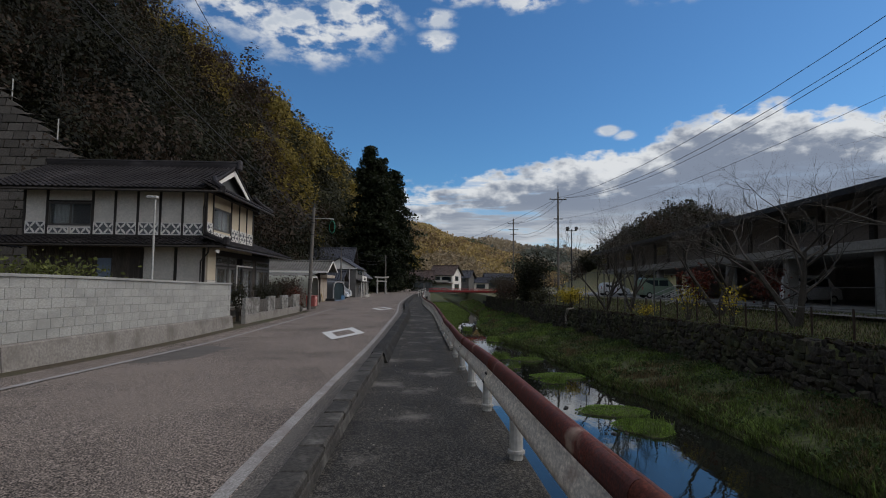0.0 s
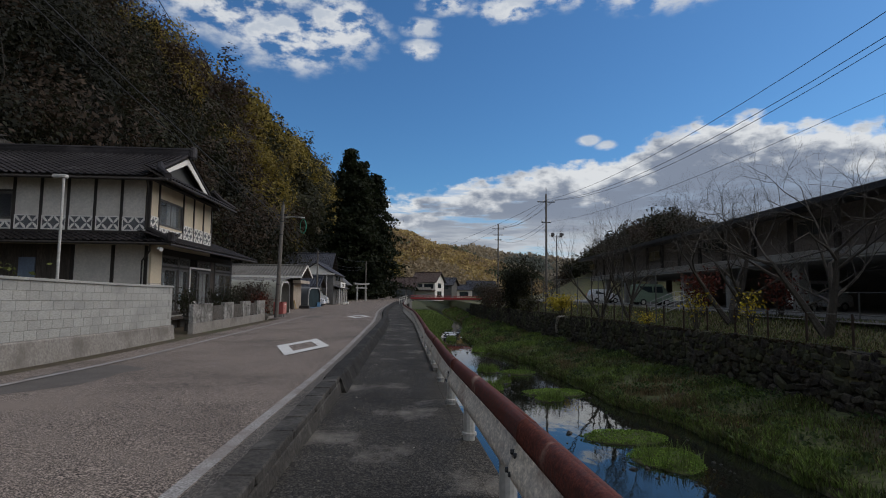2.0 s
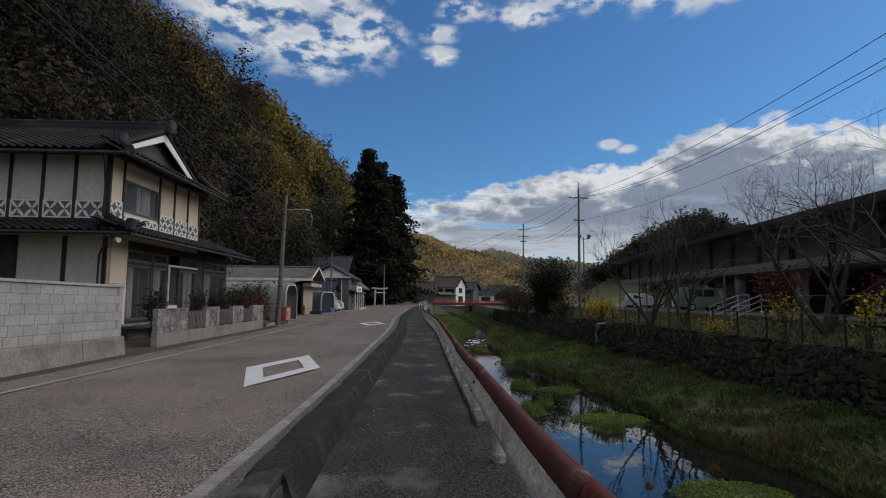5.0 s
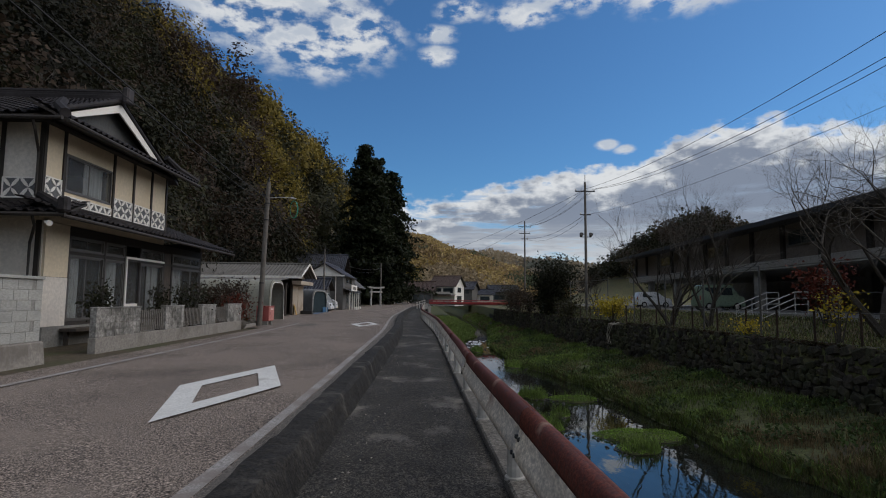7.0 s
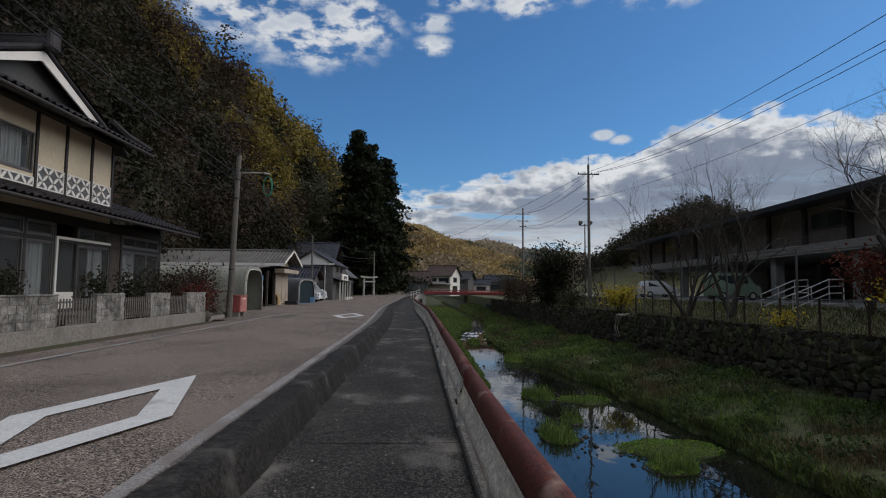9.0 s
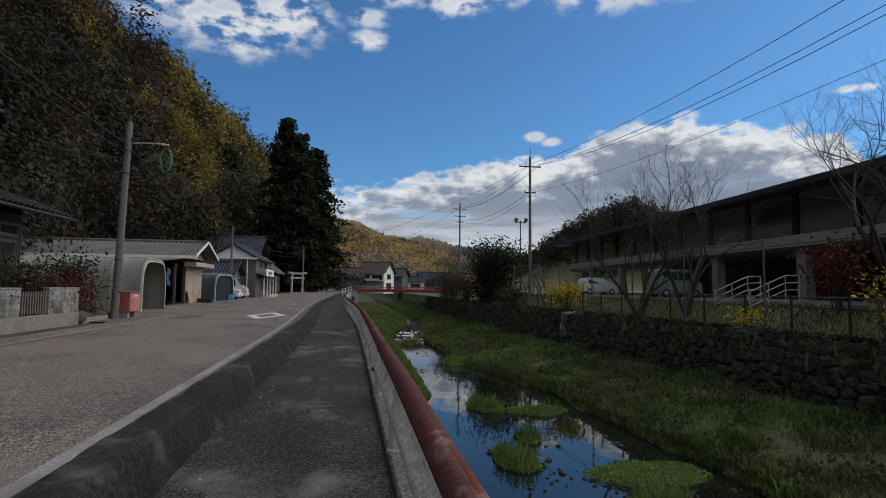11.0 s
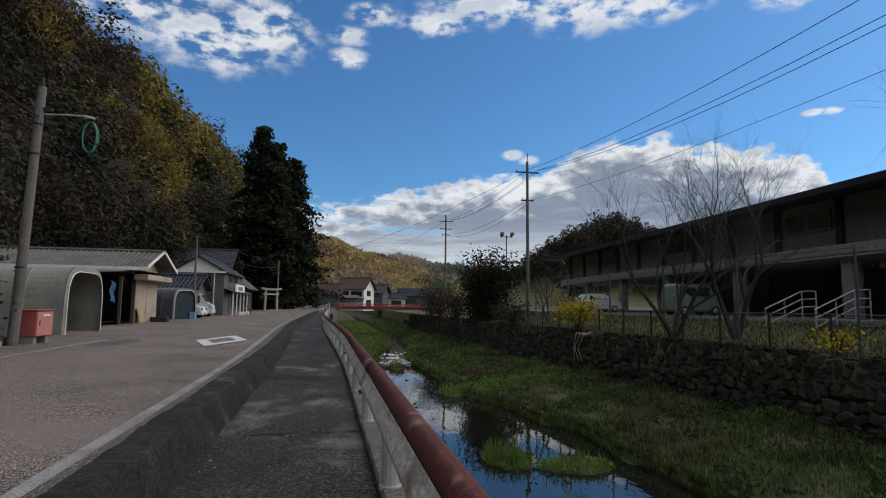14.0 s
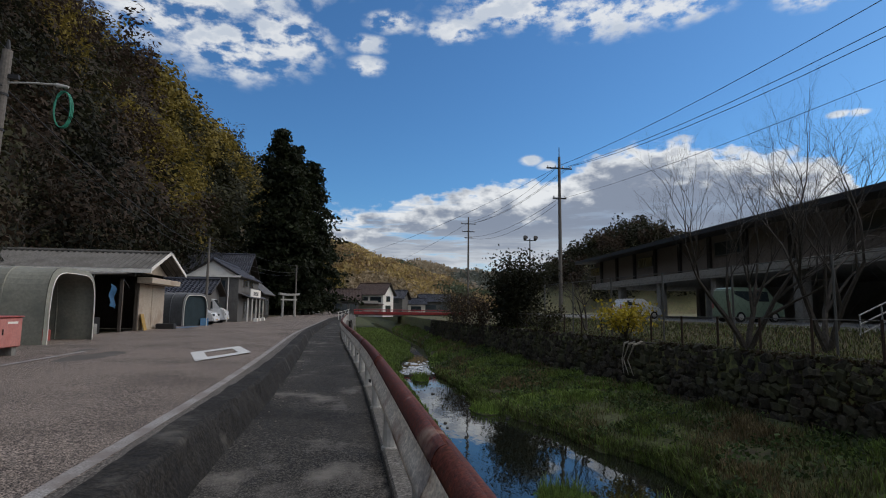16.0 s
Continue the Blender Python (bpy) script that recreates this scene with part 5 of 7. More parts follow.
def garden_low_wall():
    W = empty("low_garden_wall", "low mottled block wall with piers and picket infill", "wall", at=(-7.6, 29.6, 0))
    X = -7.5
    bm = B(X - 0.18, X + 0.01, 24.3, 35.0, -0.35, 0.26, bevel=0.01)
    part("base_course", bm, PLINTH, W, "patchy concrete base")
    piers = [(24.3, 26.4), (27.9, 29.2), (30.7, 32.0), (33.3, 35.0)]
    me = block_mesh("block", 0.385, 0.165, 0.15, BLOCK_OLD)
    loc = Vector(W.location)
    for a, b in piers:
        n = max(2, int(round((b - a) / 0.4)))
        st = (b - a) / n
        for j in range(4):
            off = 0.5 * st if j % 2 else 0
            for i in range(n + (1 if j % 2 else 0)):
                y = a + st * (i + 0.5) - off
                sc = 1.0
                if j % 2 and i in (0, n):
                    y = a + st * 0.25 if i == 0 else b - st * 0.25
                    sc = 0.5
                ob = piece("block", me, W, pose(X - 0.085 - loc.x, y - loc.y, 0.265 + 0.17 * j - loc.z))
                ob.matrix_basis = ob.matrix_basis @ Matrix.Diagonal((1, sc * st / 0.4, 1, 1))
        part("pier_cap", B(X - 0.17, X + 0.005, a - 0.01, b + 0.01, 0.946, 0.985, bevel=0.008), BLOCK_OLD, W)
    for (a, b), (c, d) in zip(piers, piers[1:]):
        for z in (0.40, 0.78):
            part("fence_rail", B(X - 0.11, X - 0.08, b, c, z, z + 0.04), ALU, W)
        n = int((c - b) / 0.115)
        for i in range(n):
            y = b + (c - b) * (i + 0.5) / n
            part("picket", B(X - 0.078, X - 0.055, y - 0.022, y + 0.022, 0.30, 0.88, bevel=0.004), PICKET, W)


PICKET = M("grey_brown_picket", (0.15, 0.135, 0.12), 0.7, 0.2, 2, 18, 0.1)
garden_low_wall()

# ---------------------------------------------------------------- sheds, tents and houses along the road
def prism_roof(bm, x0, x1, ya, yr, yb, ze, zr, thick=0.05, along="x"):
    """Two slopes meeting at a ridge. along x: eaves at ya and yb, ridge at yr."""
    f = (lambda a, b, z: (a, b, z)) if along == "x" else (lambda a, b, z: (b, a, z))
    slab(bm, [f(x0, ya, ze), f(x1, ya, ze), f(x1, yr, zr), f(x0, yr, zr)], thick)
    slab(bm, [f(x0, yb, ze), f(x1, yb, ze), f(x1, yr, zr), f(x0, yr, zr)], thick)
    return bm


def corrugated(bm, o, u, v, pitch=0.26, amp=0.042):
    o, u, v = Vector(o), Vector(u), Vector(v)
    n = u.cross(v).normalized()
    n = n if n.z > 0 else -n
    k = int(u.length / pitch * 4)
    a, b, c = [], [], []
    for i in range(k + 1):
        h = n * amp * (0.0, 1.0, 0.0, -1.0)[i % 4]
        a.append(bm.verts.new(o + u * i / k + h))
        b.append(bm.verts.new(o + u * i / k + v + h))
    for i in range(k):
        bm.faces.new((a[i], a[i + 1], b[i + 1], b[i]))
    return bm


def gable_tri(bm, pts, axis, depth):
    f = [bm.verts.new(p) for p in pts]
    g = [bm.verts.new(Vector(p) + Vector(axis) * depth) for p in pts]
    bm.faces.new(f)
    bm.faces.new(g[::-1])
    n = len(f)
    for i in range(n):
        bm.faces.new((f[i], g[i], g[(i + 1) % n], f[(i + 1) % n]))
    bmesh.ops.recalc_face_normals(bm, faces=bm.faces)
    return bm


GZ = -0.10


def build_shed():
    S = empty("workshop_shed", "low workshop shed with grey corrugated roof and tan front", "shed", at=(-14, 54.5, GZ))
    part("roof_sheet", corrugated(bmesh.new(), (-25, 51.7, 2.82), (16.5, 0, 0), (0, 2.75, 1.0)), SHEET, S, "grey corrugated roof sheet")
    part("roof_sheet", corrugated(bmesh.new(), (-25, 57.3, 2.82), (16.5, 0, 0), (0, -2.85, 1.0)), SHEET, S)
    part("ridge_cap", T([(-25, 54.45, 3.86), (-8.5, 54.45, 3.86)], 0.09, 8), SHEET, S)
    part("gable_wall", gable_tri(bmesh.new(), [(-9.4, 52.1, 2.75), (-9.4, 57.0, 2.75), (-9.4, 54.45, 3.72)], (-1, 0, 0), 0.1), SIDING, S, "tan gable wall")
    for ya, yb in ((51.65, 54.45), (57.35, 54.45)):
        b = gable_tri(bmesh.new(), [(-8.5, ya, 2.74), (-8.5, yb, 3.76), (-8.5, yb, 3.92), (-8.5, ya, 2.90)], (-1, 0, 0), 0.04)
        part("barge_board", b, WHITE, S, "grey-white barge board")
    part("fascia", B(-9.45, -8.75, 52.6, 57.2, 2.22, 2.5, bevel=0.02), SIDING, S, "pale shutter box")
    for y0, y1 in ((53.1, 55.0), (55.06, 57.0)):
        w = part("front_panel", B(-9.62, -9.5, y0, y1, GZ, 2.2), SIDING, S, "tan sheet shutter, rust-stained")
        for i in range(9):
            part("rib", B(-9.498, -9.488, y0 + 0.01, y1 - 0.01, GZ + 0.12 + i * 0.23, GZ + 0.14 + i * 0.23), SIDING, w)
    part("corner_post", B(-9.62, -9.46, 52.95, 53.09, GZ, 2.3), BOARD, S)
    part("back_wall", B(-25, -24.85, 52, 57.1, GZ, 2.8), BOARD, S)
    part("north_wall", B(-24.84, -9.63, 57.0, 57.12, GZ, 2.8), BOARD, S)
    part("south_wall", B(-24.84, -11.6, 52.3, 52.42, GZ, 2.75), SIDING, S)
    part("tie_beam", B(-24.8, -9.3, 51.9, 52.05, 2.5, 2.68), TIMBER, S)
    part("eave_fascia", B(-25, -8.52, 51.62, 51.68, 2.66, 2.84), WHITE, S, "white-painted eave board")
    # lean-to canopy over the open bay
    part("canopy", corrugated(bmesh.new(), (-18, 47.6, 2.35), (8.6, 0, 0), (0, 4.2, 0.28)), SHEET, S, "rusty lean-to canopy")
    part("canopy_beam", B(-18, -9.3, 47.6, 47.7, 2.2, 2.32), TIMBER, S)
    for x, y in ((-9.55, 47.7), (-9.5, 51.0), (-13, 47.7)):
        part("canopy_post", B(x - 0.06, x + 0.06, y - 0.06, y + 0.06, GZ, 2.3), BOARD, S)
    part("bay_back", B(-13.2, -13.1, 47.7, 52.2, GZ, 2.4), DARKBOARD, S, "dark board bay wall")
    part("canopy_strut", T([(-9.55, 52.0, 1.95), (-9.3, 50.6, 2.3)], 0.025, 6), DARKMETAL, S)


DARKBOARD = M("dark_old_board", (0.03, 0.026, 0.022), 0.9, 0.4, 1, 12, 0.3, stretch=(3, 3, 0.4))
build_shed()


def clutter_box(name, x, y, sx, sy, h, mat, label, cat, z=GZ, rz=0.0):
    bm = bmesh.new()
    box(bm, -sx / 2, sx / 2, -sy / 2, sy / 2, 0, h, 0.02)
    box(bm, -sx / 2 + 0.03, sx / 2 - 0.03, -sy / 2 + 0.03, sy / 2 - 0.03, h + 0.001, h + 0.02, 0.004)
    ob = thing(name, bm, mat, label, cat)
    ob.matrix_basis = pose(x, y, z, 0, 0, rz)
    return ob


ORANGE = M("yellow_board_paint", (0.42, 0.26, 0.06), 0.7, 0.2, 2, 16, 0.1)
clutter_box("storage_crate", -10.6, 50.3, 0.9, 0.7, 0.7, DARKMETAL, "dark grimy machine crate in the open bay", "crate")
clutter_box("storage_crate", -11.4, 51.2, 0.8, 0.8, 1.1, BOARD, "weathered wooden crate in the open bay", "crate", rz=12)
clutter_box("storage_crate", -10.0, 49.0, 0.6, 0.5, 0.45, CONC, "grey plastic tub by the canopy post", "crate", rz=-8)
clutter_box("storage_crate", -8.9, 55.6, 0.9, 0.5, 0.3, DARKMETAL, "low dark tray of tools by the shutter", "crate")
ob = thing("leaning_board", B(-0.02, 0.02, -0.35, 0.35, 0, 0.85, bevel=0.005), ORANGE, "ochre board leaning by the shed front", "board")
ob.matrix_basis = pose(-9.25, 53.6, GZ, 0, -14, 8)
bm = bmesh.new()
n = 12
grid = [[bm.verts.new((-9.0 + 0.10 * i * 0.9, 57.2 + 0.30 * j, GZ + 0.03 + 0.06 * abs(noise.noise((i * 0.6, j * 0.7, 2))))) for j in range(n)] for i in range(8)]
for i in range(7):
    for j in range(n - 1):
        bm.faces.new((grid[i][j], grid[i + 1][j], grid[i + 1][j + 1], grid[i][j + 1]))
thing("blue_ground_sheet", bm, TARP_BLUE, "crumpled blue tarpaulin lying by the tent", "tarpaulin", smooth=True)
bm = bmesh.new()
grid = [[bm.verts.new((-9.75 + 0.05 * math.sin(j * 1.3), 50.4 + 0.1 * i, 2.1 - 0.14 * j - 0.02 * i + 0.05 * noise.noise((i * 0.5, j * 0.5, 1)))) for j in range(8)] for i in range(7)]
for i in range(6):
    for j in range(7):
        bm.faces.new((grid[i][j], grid[i + 1][j], grid[i + 1][j + 1], grid[i][j + 1]))
thing("hanging_cloth", bm, TARP_BLUE, "blue cloth hanging under the canopy", "cloth", smooth=True)


def garage_tent(x1, x0, y0, y1, h, mat, label, ribs=5, skirt=None, half_open=True):
    """A tunnel tent across from x0 (back) to x1 (open end)."""
    t = empty("garage_tent", label, "tent", at=(x1, (y0 + y1) / 2, GZ))
    yc, w = (y0 + y1) / 2, (y1 - y0) / 2
    def arch(k):
        # straight legs, rounded shoulders
        a = math.pi * k
        c, s = math.cos(a), math.sin(a)
        return yc - w * math.copysign(abs(c) ** 0.42, c), GZ + h * (abs(s) ** 0.42)
    nx, na = 20, 22
    bm = bmesh.new()
    rows = []
    for i in range(nx + 1):
        x = x0 + (x1 - x0) * i / nx
        f = (i / nx * ribs) % 1.0
        sag = 0.035 * math.sin(math.pi * f)
        rows.append([])
        for j in range(na + 1):
            y, z = arch(j / na)
            k = 1 - sag * (0.6 + 0.4 * math.sin(math.pi * j / na)) / max(0.5, w)
            rows[-1].append(bm.verts.new((x, yc + (y - yc) * k, GZ + (z - GZ) * (1 - sag / h))))
    for r, s in zip(rows, rows[1:]):
        for j in range(na):
            bm.faces.new((r[j], s[j], s[j + 1], r[j + 1]))
    bm.faces.new(rows[0])
    part("cover", bm, mat, t, smooth=False)
    # front hood with the opening
    bm = bmesh.new()
    o = [bm.verts.new((x1 + 0.02, *arch(j / na))) for j in range(na + 1)]
    def inner(k):
        y, z = arch(k)
        return yc + (y - yc) * 0.90, GZ + (z - GZ) * 0.93
    q = [bm.verts.new((x1 + 0.05, *inner(j / na))) for j in range(na + 1)]
    for j in range(na):
        bm.faces.new((o[j], q[j], q[j + 1], o[j + 1]))
    part("front_hood", bm, mat, t)
    part("hoop", T([(x1 + 0.06, *inner(j / na)) for j in range(na + 1)], 0.018, 6), WHITE, t, "pale frame hoop")
    if skirt:
        bm = bmesh.new()
        bm.faces.new([bm.verts.new((x1 - 0.06, *inner(j / na))) for j in range(na + 1)])
        part("flap", bm, skirt, t, "dark blue-green closed flap")
    for i in range(1, ribs):
        x = x0 + (x1 - x0) * i / ribs
        part("rib", T([(x, *arch(j / na)) for j in range(na + 1)], 0.028, 6), mat, t)
    return t


garage_tent(-8.25, -14.2, 42.0, 45.3, 2.38, TARP, "grey-green garage tent with an open front", 5)
FLAP = M("dark_teal_flap", (0.02, 0.035, 0.042), 0.8, 0.3, 2, 14, 0.3)
t2 = garage_tent(-8.95, -12.4, 60.2, 62.6, 2.1, TARP_GREY, "small silver-grey garage tent with dark blue flap", 4, skirt=FLAP)
part("skirt", B(-8.93, -8.9, 61.9, 62.7, GZ, 0.4, bevel=0.01), TARP_BLUE, t2, "blue skirt sheet")
t2.rotation_euler = (0, 0, math.radians(-24))
clutter_box("storage_crate", -9.3, 44.2, 0.35, 0.35, 0.4, REDBOX, "small red can inside the tent", "can")
clutter_box("storage_crate", -9.6, 43.2, 0.6, 0.5, 0.55, DARKMETAL, "dark boxes stored in the tent", "crate")
# two added boxes that fill the tent so its inside looks shaded
clutter_box("storage_crate", -10.8, 44.1, 0.9, 1.4, 1.5, DARKBOARD, "tall dark block added to stand for the tent's inner shade", "crate", rz=5)
clutter_box("storage_crate", -10.6, 42.8, 0.8, 0.9, 1.05, BOARD, "board-coloured box added to hide the lit tent back", "crate", rz=-7)


def red_box():
    b = empty("red_cabinet", "faded red metal hose cabinet on block feet", "cabinet", at=(-7.4, 38.2, GZ))
    x0, x1, y0, y1, z0, z1 = -7.68, -7.08, 37.75, 38.65, 0.12, 0.80
    part("body", B(x0, x1 - 0.012, y0, y1, z0, z1, bevel=0.015), REDBOX, b)
    d = part("door", B(x1 - 0.011, x1 + 0.012, y0 + 0.02, y1 - 0.02, z0 + 0.02, z1 - 0.02, bevel=0.008), PINKBOX, b, "sun-faded pink-red door")
    part("handle", B(x1 + 0.013, x1 + 0.03, y0 + 0.12, y0 + 0.15, 0.42, 0.55, bevel=0.005), DARKMETAL, d)
    part("label_plate", B(x1 + 0.013, x1 + 0.018, y0 + 0.3, y0 + 0.7, 0.66, 0.71), WHITE, d, "pale strip of worn lettering")
    part("lid", B(x0 - 0.02, x1 + 0.03, y0 - 0.03, y1 + 0.03, z1 + 0.001, z1 + 0.04, bevel=0.012), REDBOX, b)
    for y in (y0 + 0.12, y1 - 0.12):
        part("foot", B(x0 + 0.06, x1 - 0.06, y - 0.09, y + 0.09, -0.16, z0 - 0.001, bevel=0.01), CONC, b, "concrete block foot")


red_box()


def small_car(name, m, body_mat, label, van=False, length=3.4):
    """A light car or van built along +x, nose at +x."""
    c = empty(name, label, "car")
    L, W = length, 1.46
    if van:
        side = [(-L / 2, 0.28), (-L / 2, 1.0), (-L / 2 + 0.08, 1.75), (-L / 2 + 0.25, 1.86), (L / 2 - 1.0, 1.86), (L / 2 - 0.42, 1.12), (L / 2 - 0.06, 0.95), (L / 2, 0.55), (L / 2 - 0.03, 0.28)]
    else:
        side = [(-L / 2, 0.28), (-L / 2 + 0.02, 0.85), (-L / 2 + 0.28, 1.42), (-L / 2 + 0.6, 1.5), (0.25, 1.5), (0.95, 1.0), (L / 2 - 0.12, 0.82), (L / 2, 0.55), (L / 2 - 0.03, 0.28)]
    bm = bmesh.new()
    f = [bm.verts.new((x, -W / 2 + (0.10 if z > 1.1 else 0), z)) for x, z in side]
    g = [bm.verts.new((x, W / 2 - (0.10 if z > 1.1 else 0), z)) for x, z in side]
    n = len(side)
    bm.faces.new(f)
    bm.faces.new(g[::-1])
    for i in range(n):
        bm.faces.new((f[i], g[i], g[(i + 1) % n], f[(i + 1) % n]))
    bmesh.ops.recalc_face_normals(bm, faces=bm.faces)
    bmesh.ops.bevel(bm, geom=list(bm.edges), offset=0.05, segments=2, affect="EDGES")
    body = part("body", bm, body_mat, c, smooth=False)
    top = side[4][0]
    for s in (-1, 1):
        for a, b in ((side[2][0] + 0.22, -0.2), (-0.13, top + 0.05)):
            zl, zt = (1.12, 1.66) if van else (0.98, 1.36)
            y = s * (W / 2 - 0.055)
            y2 = s * (W / 2 - 0.10)
            b_ = bmesh.new()
            p = [(a, y + s * 0.012, zl), (b, y + s * 0.012, zl), (b - 0.04, y2 + s * 0.02, zt), (a + 0.05, y2 + s * 0.02, zt)]
            gable_tri(b_, p, (0, -s, 0), 0.02)
            part("side_window", b_, GLASS, body, "dark side glass")
        for x in (-L / 2 + 0.62, L / 2 - 0.66):
            w = part("wheel", T([(x, s * (W / 2 - 0.16), 0.28), (x, s * (W / 2 + 0.012), 0.28)], 0.28, 16), TYRE, c, "black tyre")
            part("rim", T([(x, s * (W / 2 + 0.013), 0.28), (x, s * (W / 2 + 0.022), 0.28)], [0.17, 0.15], 12), POST, w, "silver wheel rim")
        part("headlight", B(L / 2 - 0.14, L / 2 - 0.005, s * 0.55 - 0.12, s * 0.55 + 0.12, 0.62, 0.76, bevel=0.02), GLASS, body, "headlight")
        part("tail_light", B(-L / 2 - 0.012, -L / 2 + 0.05, s * 0.62 - 0.06, s * 0.62 + 0.06, 0.75, 1.05, bevel=0.01), REDBOX, body, "red tail light")
    zt = side[4][1]
    a, b = side[4], side[5]
    b_ = bmesh.new()
    d = Vector((b[0] - a[0], 0, b[1] - a[1]))
    nn = Vector((-d.z, 0, d.x)).normalized()
    p0, p1 = Vector((a[0], 0, a[1])) + d * 0.12, Vector((a[0], 0, a[1])) + d * 0.92
    gable_tri(b_, [p0 + Vector((0, -0.52, 0)) + nn * 0.03, p0 + Vector((0, 0.52, 0)) + nn * 0.03, p1 + Vector((0, 0.6, 0)) + nn * 0.03, p1 + Vector((0, -0.6, 0)) + nn * 0.03], -nn, 0.02)
    part("windscreen", b_, GLASS, body, "dark windscreen")
    part("bumper", B(L / 2 - 0.06, L / 2 + 0.03, -0.68, 0.68, 0.3, 0.46, bevel=0.02), body_mat, body)
    part("number_plate", B(L / 2 + 0.031, L / 2 + 0.04, -0.16, 0.16, 0.34, 0.44), ORANGE, body)
    c.matrix_basis = m
    return c


TYRE = M("tyre_rubber", (0.015, 0.015, 0.016), 0.85, 0.2, 2, 20, 0.1)
CARWHITE = M("white_car_paint", (0.68, 0.69, 0.70), 0.3, 0.03, 1, 8, 0, coat=0.5)
CARGREEN = M("pale_green_car_paint", (0.20, 0.27, 0.20), 0.35, 0.05, 1, 8, 0, coat=0.5)
small_car("small_car", pose(-9.9, 64.2, GZ, 0, 0, -4), CARWHITE, "white light car parked against the small tent")
small_car("small_car", pose(-10.4, 68.0 - 1.9, GZ, 0, 0, 0), CARWHITE, "white light car parked beside the tent")
small_car("small_van", pose(-10.2, 69.0, GZ, 0, 0, 0), CARWHITE, "white light van parked by the old house", van=True)


def village_house(name, label, x0, x1, y0, y1, ze, zr, along, wall, roof_mat, overhang=0.6, windows=(), zlow=None):
    """A plain gabled house; along gives the ridge direction."""
    H = empty(name, label, "house", at=((x0 + x1) / 2, (y0 + y1) / 2, GZ))
    part("wall_south", B(x0, x1, y0, y0 + 0.15, GZ - 0.3, ze), wall, H)
    part("wall_north", B(x0, x1, y1 - 0.15, y1, GZ - 0.3, ze), wall, H)
    part("wall_west", B(x0, x0 + 0.15, y0 + 0.151, y1 - 0.151, GZ - 0.3, ze), wall, H)
    part("wall_east", B(x1 - 0.15, x1, y0 + 0.151, y1 - 0.151, GZ - 0.3, ze), wall, H)
    o = overhang
    if along == "y":
        xr = (x0 + x1) / 2
        drop = (zr - ze) / (xr - x0) * o
        r = part("roof", prism_roof(bmesh.new(), y0 - o, y1 + o, x0 - o, xr, x1 + o, ze - drop + 0.06, zr + 0.06, 0.08, "y"), TIMBER, H)
        n = max(8, int((y1 - y0 + 2 * o) / 0.3))
        nv = max(4, int((xr - x0 + o) / 0.28))
        part("tiles", tile_slope(bmesh.new(), (x1 + o, y0 - o, ze - drop + 0.08), (0, y1 - y0 + 2 * o, 0), (xr - x1 - o, 0, zr - ze + drop), n, nv), roof_mat, r, "roof tiles")
        part("tiles", tile_slope(bmesh.new(), (x0 - o, y0 - o, ze - drop + 0.08), (0, y1 - y0 + 2 * o, 0), (xr - x0 + o, 0, zr - ze + drop), n, nv), roof_mat, r)
        part("ridge", T([(xr, y0 - o, zr + 0.16), (xr, y1 + o, zr + 0.16)], 0.12, 8), roof_mat, r)
        for y, s in ((y0, 1), (y1, -1)):
            part("gable", gable_tri(bmesh.new(), [(x0, y, ze + 0.001), (x1, y, ze + 0.001), (xr, y, zr)], (0, s, 0), 0.12), WHITE, H, "white gable")
    else:
        yr = (y0 + y1) / 2
        drop = (zr - ze) / (yr - y0) * o
        r = part("roof", prism_roof(bmesh.new(), x0 - o, x1 + o, y0 - o, yr, y1 + o, ze - drop + 0.06, zr + 0.06, 0.08, "x"), TIMBER, H)
        n = max(8, int((x1 - x0 + 2 * o) / 0.3))
        nv = max(4, int((yr - y0 + o) / 0.28))
        part("tiles", tile_slope(bmesh.new(), (x0 - o, y0 - o, ze - drop + 0.08), (x1 - x0 + 2 * o, 0, 0), (0, yr - y0 + o, zr - ze + drop), n, nv), roof_mat, r, "roof tiles")
        part("tiles", tile_slope(bmesh.new(), (x0 - o, y1 + o, ze - drop + 0.08), (x1 - x0 + 2 * o, 0, 0), (0, yr - y1 - o, zr - ze + drop), n, nv), roof_mat, r)
        part("ridge", T([(x0 - o, yr, zr + 0.16), (x1 + o, yr, zr + 0.16)], 0.12, 8), roof_mat, r)
        for x, s in ((x0, 1), (x1, -1)):
            part("gable", gable_tri(bmesh.new(), [(x, y0, ze + 0.001), (x, y1, ze + 0.001), (x, yr, zr)], (s, 0, 0), 0.12), wall, H)
    for face, a, b, z0, z1 in windows:
        t = 0.05
        if face == "e":
            w = part("window", B(x1 + 0.002, x1 + 0.05, a, b, z0, z1), ALU, H)
            part("pane", B(x1 + 0.051, x1 + 0.056, a + t, (a + b) / 2 - 0.02, z0 + t, z1 - t), GLASS, w)
            part("pane", B(x1 + 0.051, x1 + 0.056, (a + b) / 2 + 0.02, b - t, z0 + t, z1 - t), GLASS, w)
        else:
            w = part("window", B(a, b, y0 - 0.05, y0 - 0.002, z0, z1), ALU, H)
            part("pane", B(a + t, (a + b) / 2 - 0.02, y0 - 0.056, y0 - 0.051, z0 + t, z1 - t), GLASS, w)
            part("pane", B((a + b) / 2 + 0.02, b - t, y0 - 0.056, y0 - 0.051, z0 + t, z1 - t), GLASS, w)
    return H


